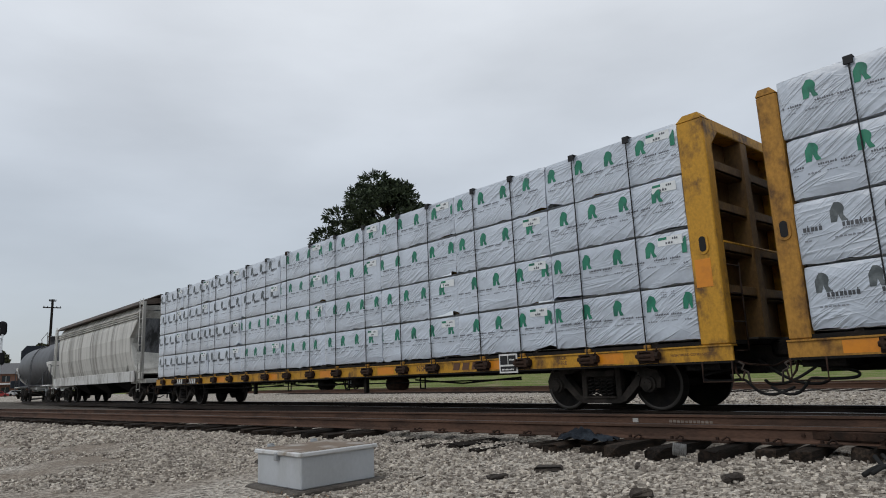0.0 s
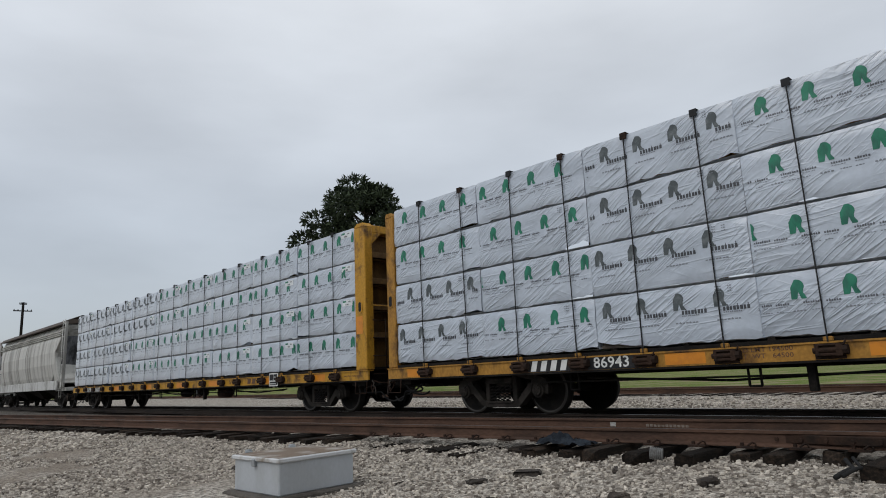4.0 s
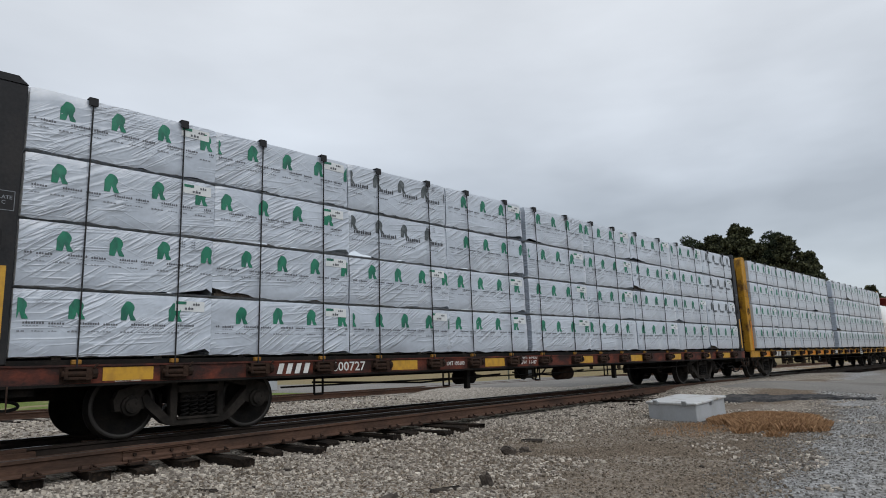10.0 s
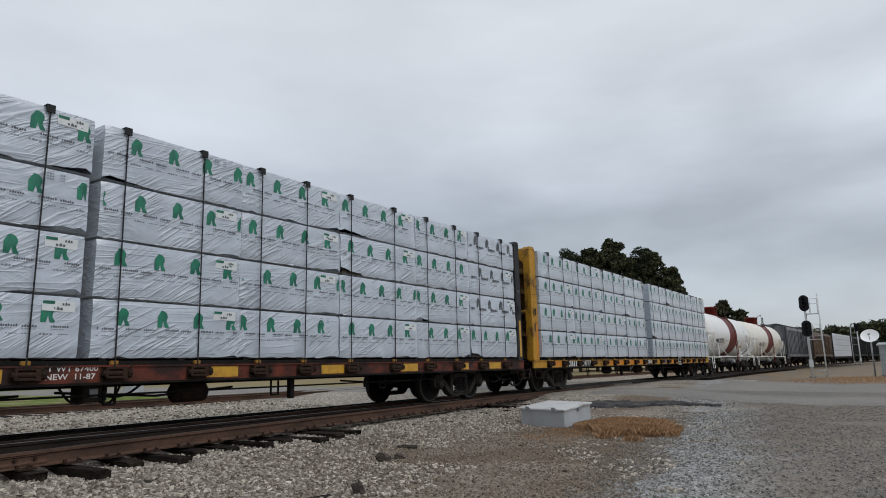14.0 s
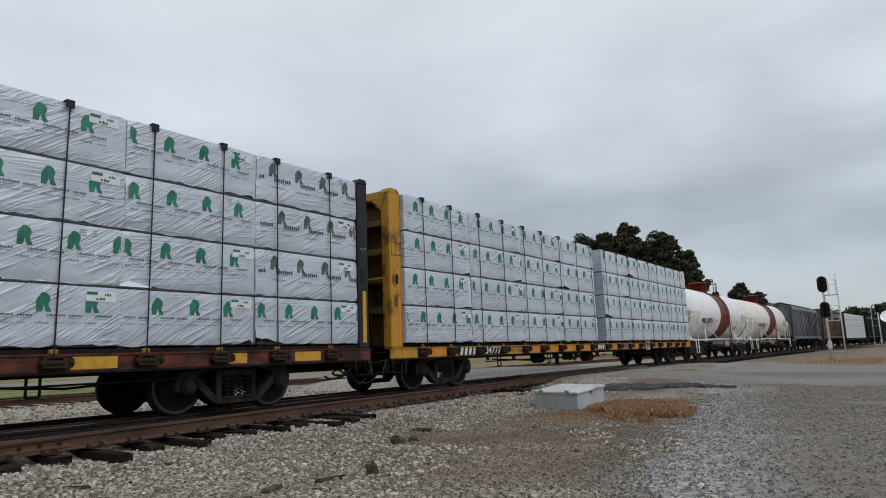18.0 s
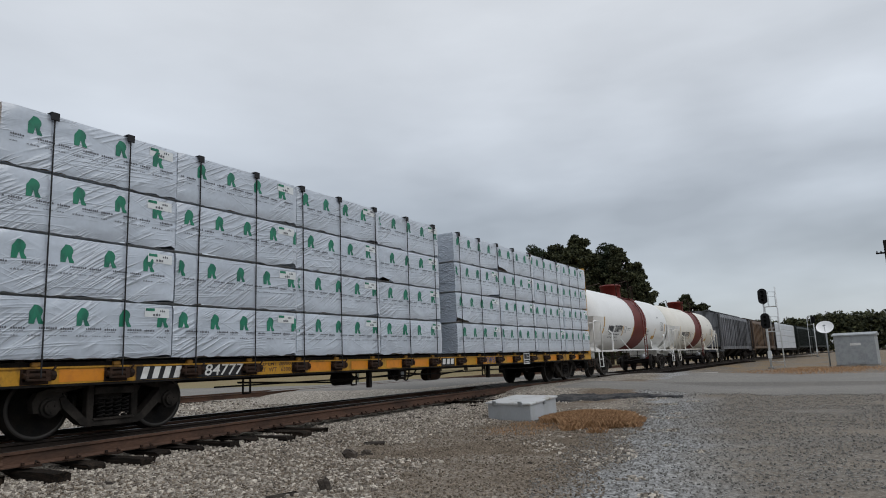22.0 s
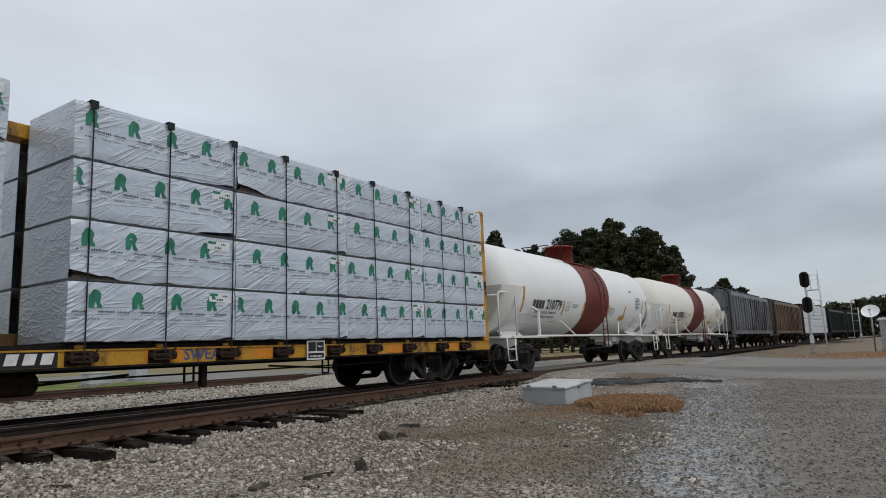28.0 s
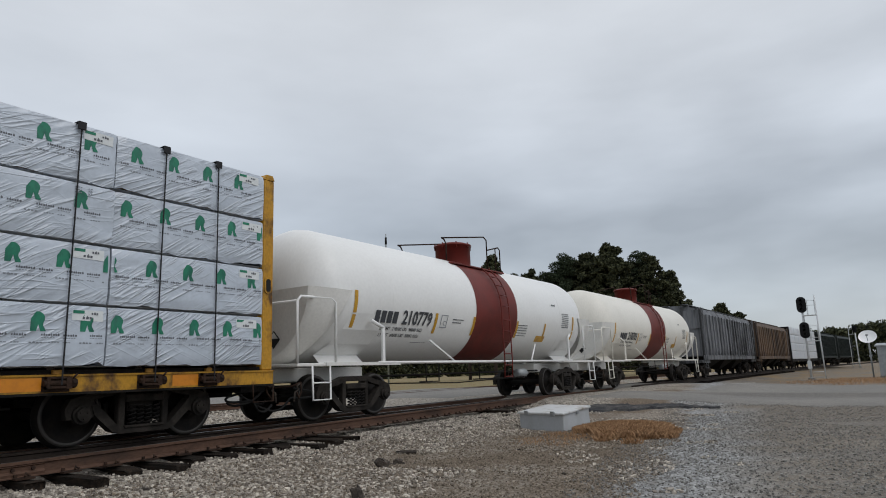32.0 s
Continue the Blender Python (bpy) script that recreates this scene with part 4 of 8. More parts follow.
def side_frame_mesh():
    """A cast side frame with open windows."""
    b = Build()
    for y in (-1.09,):
        y1 = y + 0.12
        b.plate([(-1.08, 0.36), (-1.10, 0.50), (-1.04, 0.62), (-0.90, 0.665), (-0.74, 0.64), (-0.70, 0.50), (-0.72, 0.38), (-0.80, 0.36), (-0.80, 0.47), (-0.98, 0.47), (-0.98, 0.36)], y, y1)
        b.plate([(1.08, 0.36), (1.10, 0.50), (1.04, 0.62), (0.90, 0.665), (0.74, 0.64), (0.70, 0.50), (0.72, 0.38), (0.80, 0.36), (0.80, 0.47), (0.98, 0.47), (0.98, 0.36)], y, y1)
        b.plate([(-0.92, 0.66), (-0.55, 0.735), (-0.34, 0.80), (0.34, 0.80), (0.55, 0.735), (0.92, 0.66), (0.74, 0.60), (0.50, 0.645), (0.32, 0.70), (-0.32, 0.70), (-0.50, 0.645), (-0.74, 0.60)], y - 0.01, y1 + 0.01)
        b.plate([(-0.76, 0.53), (-0.70, 0.56), (-0.40, 0.25), (-0.30, 0.215), (0.30, 0.215), (0.40, 0.25), (0.70, 0.56), (0.76, 0.53), (0.72, 0.40), (0.47, 0.17), (0.36, 0.13), (-0.36, 0.13), (-0.47, 0.17), (-0.72, 0.40)], y - 0.02, y1 + 0.02)
        for x in (-0.33, 0.33):
            b.box(x - 0.05, y, 0.2, x + 0.05, y1, 0.74, 0.012)
        b.box(-0.29, y - 0.03, 0.55, 0.29, y1 + 0.03, 0.66, 0.015)
        f = y - 0.045 if y < 0 else y1 + 0.045
        b.box(-0.30, min(f, y), 0.20, 0.30, max(f, y1), 0.235, 0.008)
    return b.mesh("side_frame", M_FRAME)


def spring_mesh():
    pts = [(0.052 * math.cos(q), 0.03 * math.sin(q), 0.23 + 0.28 * q / (2 * math.pi * 5)) for q in np.linspace(0, 2 * math.pi * 5, 41)]
    return Build().tube(pts, 0.013, 5, False).mesh("spring", M_WHEEL)


def bearing_mesh():
    b = Build()
    b.spin([(0.11, 0.13), (0.04, 0.125), (0.04, 0.095), (0.0, 0.085), (0.0, 0)], (0, 0, 0), "y", 18, False)
    for k in range(3):
        q = 2.1 * k + 0.5
        b.spin([(0.0, 0.016), (-0.015, 0.016), (-0.015, 0)], (0.05 * math.cos(q), 0, 0.05 * math.sin(q)), "y", 6, False)
    return b.mesh("bearing_cap", M_FRAME)


TRUCK_ME = (side_frame_mesh(), spring_mesh(), bearing_mesh())
BRAKE_ME = Build().box(-0.42, -0.75, 0.36, -0.34, 0.75, 0.44).mesh("brake_beam", M_GRIME)
SHOE_ME = Build().box(-0.02, -0.06, -0.14, 0.05, 0.06, 0.14, 0.015).mesh("brake_shoe", M_GRIME)
BOLSTER_ME = Build().box(-0.20, -1.0, 0.40, 0.20, 1.0, 0.64, 0.02).mesh("truck", M_FRAME)


def truck(car, x, rolling=True):
    t = part("truck", BOLSTER_ME, M_FRAME, car, "grimy cast truck bolster", (x, 0, 0))
    for q in (0, math.pi):
        part("side_frame", TRUCK_ME[0], M_FRAME, t, "grimy cast side frame").rotation_euler = (0, 0, q)
    for a in (-0.18, -0.06, 0.06, 0.18):
        part("spring", TRUCK_ME[1], M_WHEEL, t, "", (a, -1.09, 0))
    for a in (-0.89, 0.89):
        part("bearing_cap", TRUCK_ME[2], M_FRAME, t, "", (a, -1.17, WHEEL_R))
    for a in (0, 0.76):
        part("brake_beam", BRAKE_ME, M_GRIME, t, "", (a, 0, 0))
        for y in (-0.76, 0.76):
            part("brake_shoe", SHOE_ME, M_GRIME, t, "", (-0.42 + a * 1.1, y, 0.42))
    for a in (-0.89, 0.89):
        w = part("wheelset", WHEELSET_ME, M_WHEEL, t, "", (a, 0, WHEEL_R))
        if rolling:
            WHEELSETS.append(w)
    return t


def supple(pts, n=5):
    """A smooth curve through points."""
    out = []
    for k in range(len(pts) - 1):
        p0, p1, p2, p3 = [Vector(pts[min(max(k + q, 0), len(pts) - 1)]) for q in (-1, 0, 1, 2)]
        for i in range(n):
            t = i / n
            out.append(tuple(0.5 * (2 * p1 + (p2 - p0) * t + (2 * p0 - 5 * p1 + 4 * p2 - p3) * t * t + (3 * p1 - p0 - 3 * p2 + p3) * t ** 3)))
    return out + [tuple(pts[-1])]


def coupler(car, x, s, paint=None):
    b = Build()
    b.box(min(x, x + s * 0.55), -0.09, 0.78, max(x, x + s * 0.55), 0.09, 0.95, 0.02)
    b.box(min(x + s * 0.42, x + s * 0.72), -0.16, 0.74, max(x + s * 0.42, x + s * 0.72), 0.15, 1.0, 0.04)
    part("coupler", b, M_GRIME, car, "rusty knuckle coupler")
    h = Build()
    h.tube(supple([(x - s * 0.1, -0.35, 0.72), (x + s * 0.12, -0.4, 0.55), (x + s * 0.4, -0.42, 0.40), (x + s * 0.68, -0.36, 0.36), (x + s * 0.8, -0.3, 0.42)], 4), 0.022, 6)
    part("brake_hose", h, M_RUBBER, car, "black rubber brake hose")
    lp = Build()
    lp.tube(supple([(x - s * 0.08, -1.0, 0.62), (x - s * 0.42, -1.02, 0.57), (x - s * 0.60, -1.02, 0.53), (x - s * 0.64, -1.02, 0.485), (x - s * 0.56, -1.02, 0.45), (x - s * 0.3, -1.0, 0.44), (x - s * 0.08, -0.98, 0.45),
             (x + s * 0.0, -0.96, 0.38), (x + s * 0.12, -0.93, 0.27), (x + s * 0.30, -0.88, 0.25), (x + s * 0.52, -0.8, 0.34)], 4), 0.020, 7)
    part("air_hose", lp, M_RUBBER, car, "long drooping black air hose")
    hk = Build()
    hk.tube([(x + s * 0.02, -1.30, 0.70), (x + s * 0.10, -1.31, 0.66), (x + s * 0.06, -1.31, 0.60), (x + s * 0.14, -1.31, 0.56), (x + s * 0.16, -1.31, 0.40)], 0.015, 6)
    part("lever_handle", hk, M_DEBRIS, car, "bent rod handle")
    lv = Build()
    lv.tube([(x - s * 0.05, -1.25, 0.72), (x + s * 0.12, -1.2, 0.66), (x + s * 0.13, -0.4, 0.62), (x + s * 0.3, -0.2, 0.72)], 0.016, 6)
    lv.tube([(x - s * 0.05, -1.25, 0.72), (x - s * 0.02, -1.3, 0.56), (x + s * 0.06, -1.32, 0.45), (x + s * 0.1, -1.3, 0.58)], 0.016, 6)
    part("uncoupling_lever", lv, M_RUSTY, car)


# -- wrapped lumber --
PACK_H, PACK_D, TIER = 0.768, 1.30, 0.808


def wrap_out(u, z, length, seed):
    """How far the wrap stands out at u along and z up its face."""
    o = 0.010 * noise.noise((u * 1.3, z * 2.0, seed)) + 0.009 * abs(noise.noise((u * 2.2 + z * 2.5, z * 1.3, seed + 7))) * 2
    o += 0.007 * noise.noise((u * 5 - z * 4, z * 5, seed + 3))
    o -= 0.026 * max(0.0, 1 - min(u, length - u) / 0.07) ** 2
    o -= 0.018 * max(0.0, 1 - min(z, PACK_H - z) / 0.06) ** 2
    return o


PACKS = {}


def pack_mesh(length, seed, tear=0):
    """A bundle wrapped in white sheet: face, folded ends, top, ragged lower hem."""
    key = (length, seed, tear)
    if key in PACKS:
        return PACKS[key]
    nu, nz = max(14, int(length * 11)), 10
    b = Build()
    hem = [0.022 * noise.noise((i * 0.6, seed, 2)) - 0.04 * max(0, noise.noise((i * 0.22, seed, 8))) + 0.03 * max(0, noise.noise((i * 0.3, seed, 18))) for i in range(nu + 1)]
    def lift(u):
        """How far the torn hem has ridden up."""
        q = u / length
        if tear == 1:
            return (0.13 * min(1, max(0, (q - 0.12) / 0.1)) * min(1, max(0, (0.93 - q) / 0.12)) * (0.6 + 0.4 * q)) + 0.03 * noise.noise((u * 6, 1, seed))
        if tear == 2:
            return float(np.interp(u, (0.2, 0.5, 0.62, 0.8, 1.05, 1.3, 1.8, 2.0, 2.22, 2.3), (0.0, 0.22, 0.29, 0.24, 0.18, 0.16, 0.17, 0.20, 0.09, 0.0))) + 0.012 * noise.noise((u * 5, 2, seed))
        if tear == 3:
            return 0.10 * max(0, 1 - u / 0.25) + 0.12 * max(0, 1 - (length - u) / 0.3) + 0.035 * noise.noise((u * 3, 5, seed))
        if tear == 4:
            return 0.11 * max(0, 1 - u / 0.7)
        return 0.0
    ends_ = random.Random(seed * 7 + 1)
    rise = ends_.choice((0.0, 0.03, 0.05, 0.085)) if tear == 0 else 0.0
    reach, back_ = ends_.uniform(0.35, 0.9), ends_.random() < 0.2

    def hem_up(u):
        """How far an end's lower fold gapes."""
        q = (u if back_ else length - u) / reach
        return rise * max(0.0, 1 - q) ** 1.3 * min(1.0, q * reach / 0.05 + 0.35)
    v = []
    for j in range(nz + 1):
        for i in range(nu + 1):
            u, z = length * i / nu, PACK_H * j / nz
            up = lift(u) + hem_up(u)
            zz = up + (PACK_H - up) * j / nz + (hem[i] if j == 0 else 0)
            flare = 0.035 * (up / 0.2) * max(0, 1 - j / 2.5)
            v.append((u, -wrap_out(u, max(zz, 0.0), length, seed) - flare, zz))
    f = [(j * (nu + 1) + i, j * (nu + 1) + i + 1, (j + 1) * (nu + 1) + i + 1, (j + 1) * (nu + 1) + i) for j in range(nz) for i in range(nu)]
    b.add(v, f, True)
    for x0, s in ((0, 0), (length, 1)):
        ev, m = [], 6
        for j in range(nz + 1):
            z = PACK_H * j / nz
            ev += [(x0 + (1 if s else -1) * 0.012 * noise.noise((k, z * 4, seed + s)) * (0 < k < m), PACK_D * k / m - (wrap_out(x0, z, length, seed) if k == 0 else 0), z) for k in range(m + 1)]
        b.add(ev, [(j * (m + 1) + k, j * (m + 1) + k + 1, (j + 1) * (m + 1) + k + 1, (j + 1) * (m + 1) + k) for j in range(nz) for k in range(m)], True)
    tv = []
    for i in range(nu + 1):
        u = length * i / nu
        tv += [(u, -wrap_out(u, PACK_H, length, seed) if k == 0 else PACK_D * k / 4, PACK_H - 0.004 + 0.008 * noise.noise((u * 3, k, seed)) * (0 < k < 4)) for k in range(5)]
    b.add(tv, [(i * 5 + k, i * 5 + k + 1, i * 5 + k + 6, i * 5 + k + 5) for i in range(nu) for k in range(4)], True)
    b.add([(0, 0.02, 0), (length, 0.02, 0), (length, PACK_D, 0), (0, PACK_D, 0)], [(0, 1, 2, 3)])
    PACKS[key] = b.mesh("lumber_pack", M_WRAP)
    return PACKS[key]


def on_wrap(b, cols, length, seed, lift=0.004):
    """Columns (u, z low, z high) laid over the wrap as strips."""
    n = 5
    v = []
    for u, z0, z1 in cols:
        for k in range(n + 1):
            z = z0 + (z1 - z0) * k / n
            v.append((u, -wrap_out(u, z, length, seed) - lift, z))
    f = [(i * (n + 1) + k, (i + 1) * (n + 1) + k, (i + 1) * (n + 1) + k + 1, i * (n + 1) + k + 1) for i in range(len(cols) - 1) for k in range(n)]
    b.add(v, f, True)


def emblem(b, u0, z0, size, length, seed):
    """A plain emblem: a leaning dome on two feet with a small notch between them."""
    w = size * 0.74

    def low_main(q):
        if 0.38 < q < 0.66:
            return 0.36 * (1 - abs(q - 0.50) / (0.12 if q < 0.50 else 0.16))
        return 0.40 + 1.6 * (q - 0.79) if q > 0.79 else 0.0

    def top_main(q):
        if q < 0.26:
            return 0.62 + 1.2 * q
        return 0.60 + 0.40 * math.sqrt(max(0.0, 1 - ((q - 0.42) / 0.50) ** 2))

    main = [0.0, 0.06, 0.12, 0.18, 0.24, 0.30, 0.37, 0.40, 0.45, 0.50, 0.55, 0.60, 0.66, 0.72, 0.78, 0.83, 0.87, 0.90]
    leg = [0.72, 0.80, 0.88, 0.95, 1.0]
    for qs, low, top in ((main, low_main, top_main), (leg, lambda q: 0.0, lambda q: 0.42 - 1.25 * (q - 0.72))):
        cols = [(u0 + q * w, z0 + size * low(q), z0 + size * max(top(q), low(q) + 0.02)) for q in qs if 0.03 < u0 + q * w < length - 0.03]
        if len(cols) > 2:
            on_wrap(b, cols, length, seed, 0.004 if qs is main else 0.0055)


PRINTS = {}


def print_meshes(length, seed, style, start, tagged_):
    """The printing on one bundle: emblems, words, tag."""
    key = (length, seed, style, start, tagged_)
    if key in PRINTS:
        return PRINTS[key]
    r = random.Random(seed * 13 + len(style))
    logos, ink, faint, tag = [], Build(), Build(), Build()
    paint = M_GREEN if style == "green" else M_GREY_PRINT
    pitch = 0.59
    u = start - 0.088 - pitch
    zl = 0.43 if style == "green" else 0.44

    def word(b, u0, z0, w, h, letters):
        step = w / letters
        out_ = 0.010 if z0 > 0.57 else 0.004
        for i in range(letters):
            a = u0 + i * step
            if 0.04 < a < length - 0.06:
                q = step * (0.80 if i % 2 else 0.66)
                on_wrap(b, [(a, z0, z0 + h * 0.66), (a + q, z0, z0 + h * 0.66)], length, seed, out_)
                if i % 3 == 1:
                    on_wrap(b, [(a + q * 0.3, z0 + h * 0.66, z0 + h), (a + q * 0.62, z0 + h * 0.66, z0 + h)], length, seed, out_)
    while u < length - 0.05:
        one = Build()
        emblem(one, u, zl + r.uniform(-0.008, 0.008), 0.240, length, seed)
        if one.v:
            logos.append(one.mesh("emblem", paint))
        if style == "green":
            word(ink, u - 0.20, zl - 0.062, 0.17, 0.034, 6)
            word(ink, u + 0.13, zl - 0.058, 0.22, 0.034, 8)
            word(faint, u - 0.20, zl - 0.088, 0.16, 0.012, 5)
            word(faint, u + 0.13, zl - 0.084, 0.17, 0.012, 5)
            word(faint, u + 0.0, zl - 0.15, 0.16, 0.026, 4)
            word(faint, u - 0.20, zl - 0.145, 0.10, 0.016, 3)
            word(faint, u + 0.22, zl - 0.145, 0.13, 0.016, 4)
        else:
            word(ink, u + 0.12, zl - 0.060, 0.37, 0.082, 8)
            word(faint, u + 0.12, zl - 0.085, 0.26, 0.022, 9)
            word(faint, u + 0.02, zl - 0.18, 0.34, 0.026, 7)
        u += pitch
    a = length - 0.50 + r.uniform(-0.05, 0.05)
    patch = Build()
    if tagged_:
        on_wrap(tag, [(a, 0.58, 0.71), (a + 0.2, 0.575, 0.712), (a + 0.40, 0.57, 0.708)], length, seed, 0.006)
        on_wrap(patch, [(a + 0.01, 0.665, 0.705), (a + 0.15, 0.665, 0.705)], length, seed, 0.009)
        word(ink, a + 0.24, 0.655, 0.10, 0.04, 3)
        word(ink, a + 0.13, 0.595, 0.13, 0.045, 3)
    else:
        for q in range(3):
            word(faint, a - 0.05, 0.70 - 0.035 * q, 0.10, 0.018, 3)
            word(faint, a + 0.12, 0.70 - 0.035 * q, 0.06, 0.018, 2)
    out = (logos, ink.mesh("word_print", M_INK_SOFT if style == "green" else M_INK), faint.mesh("fine_print", M_FAINT), tag.mesh("paper_tag", M_TAG), patch.mesh("tag_patch", M_GREEN))
    PRINTS[key] = out
    return out


def bundle(car, x, z, length, seed, style, y=-1.40, shift=0.0, tall=1.0, tear=0, start=0.3, tagged_=True):
    far = y > 0
    ob = part("lumber_pack", pack_mesh(length, seed, tear), M_WRAP, car, "lumber pack in torn white plastic wrap" if tear else "lumber pack in creased white plastic wrap", (x + (length if far else 0), y + shift, z))
    ob.scale = (1, 1, tall)
    if far:
        ob.rotation_euler = (0, 0, math.pi)
        return ob
    logos, ink, faint, tag, patch = print_meshes(length, seed, style, start, tagged_)
    for me in logos:
        part("emblem", me, me.materials[0], ob)
    tagged(part("word_print", ink, M_INK, ob), kind="stuff")
    tagged(part("fine_print", faint, M_FAINT, ob), kind="stuff")
    if tagged_:
        label_ = part("paper_tag", tag, M_TAG, ob)
        part("tag_patch", patch, M_GREEN, label_)
    if tear:
        b0, b1 = (0.72, 1.82) if tear == 2 else (0.05, length - 0.05)
        # tears 3 and 4 get dark boards that paint in the gap's shade
        for r_ in range(7):
            part("board", Build().box(b0 + 0.02 * (r_ % 2), 0.03 + 0.004 * (r_ % 3), 0.005 + 0.040 * r_, b1 - 0.03 * (r_ % 3), PACK_D - 0.05, 0.041 + 0.040 * r_), M_LUMBER if tear < 3 else M_DEBRIS, ob)
        if tear == 2:
            # solid near-black block added as the shade behind the boards
            part("hollow_shade", Build().box(0.1, 0.16, 0.0, length - 0.06, PACK_D - 0.06, 0.42), M_CLOTH_SHADE, ob, "dark block painting the shade under the torn wrap")
            flap = Build()
            fv = [(0.22 + 0.60 * a / 8, -0.03 - 0.05 * c / 2 * math.sin(a * 0.4), 0.012 + (0.05 + 0.008 * a) * c / 2 * (1 - 0.3 * c / 2)) for a in range(9) for c in range(3)]
            flap.add(fv, [(3 * a + c, 3 * a + 3 + c, 3 * a + 4 + c, 3 * a + 1 + c) for a in range(8) for c in range(2)], True)
            part("loose_flap", flap, M_WRAP, ob, "flap of torn wrap hanging loose")
    return ob


def strap_mesh(top, lean):
    """A strap from its winch up the load, drifting sideways by lean, and over the top."""
    b = Build()
    w = 0.0085
    v = [(x_ + s_, y_, z_) for x_, z_ in ((0, 0.84), (lean, top + 0.008)) for s_ in (-w, w) for y_ in (-1.438, -1.428)]
    b.add(v, [(0, 2, 6, 4), (1, 5, 7, 3), (0, 4, 5, 1), (2, 3, 7, 6), (4, 6, 7, 5), (0, 1, 3, 2)])
    b.box(lean - w, -1.437, top + 0.002, lean + w, -0.2, top + 0.010)
    return b.mesh("strap", M_STRAP)


def protector_mesh(top, material):
    b = Build()
    b.box(-0.055, -1.450, top - 0.085, 0.055, -1.432, top + 0.022, 0.005)
    b.box(-0.055, -1.450, top + 0.010, 0.055, -1.30, top + 0.026, 0.005)
    return b.mesh("corner_protector", material)


LOAD_Z, LOAD_TOP = 1.04, 1.04 + 3 * 0.808 + 0.775
GUARD_ME, GUARD_RUST = protector_mesh(LOAD_TOP, M_STRAP), protector_mesh(LOAD_TOP, M_RUSTY)


def winch_mesh():
    b = Build()
    b.box(-0.17, -1.406, 0.728, 0.17, -1.401, 0.918)
    b.box(-0.12, -1.44, 0.78, 0.12, -1.402, 0.91, 0.008)
    b.box(-0.14, -1.485, 0.765, 0.14, -1.402, 0.80, 0.008)
    b.box(-0.14, -1.485, 0.885, 0.14, -1.402, 0.912, 0.008)
    b.box(-0.14, -1.49, 0.765, -0.10, -1.402, 0.912, 0.008)
    b.plate([(0.09, 0.765), (0.15, 0.765), (0.19, 0.835), (0.15, 0.912), (0.09, 0.912)], -1.49, -1.402)
    b.tube([(-0.17, -1.455, 0.835), (0.18, -1.455, 0.835)], 0.036, 8)
    b.spin([(0.16, 0.062), (0.215, 0.062), (0.215, 0)], (0, -1.455, 0.835), "x", 8, False)
    b.tube([(0.16, -1.47, 0.87), (0.21, -1.5, 0.95)], 0.013, 5)
    return b.mesh("winch", M_RUSTY)


WINCH_ME = winch_mesh()
RISER_ME = Build().box(-0.05, -1.33, 1.002, 0.05, 1.33, 1.036).mesh("dunnage", M_DEBRIS)
CLEAT_ME = Build().box(-0.055, -1.425, 0.944, 0.055, -1.378, 1.0, 0.008).mesh("cleat", M_YELLOW_OLD)


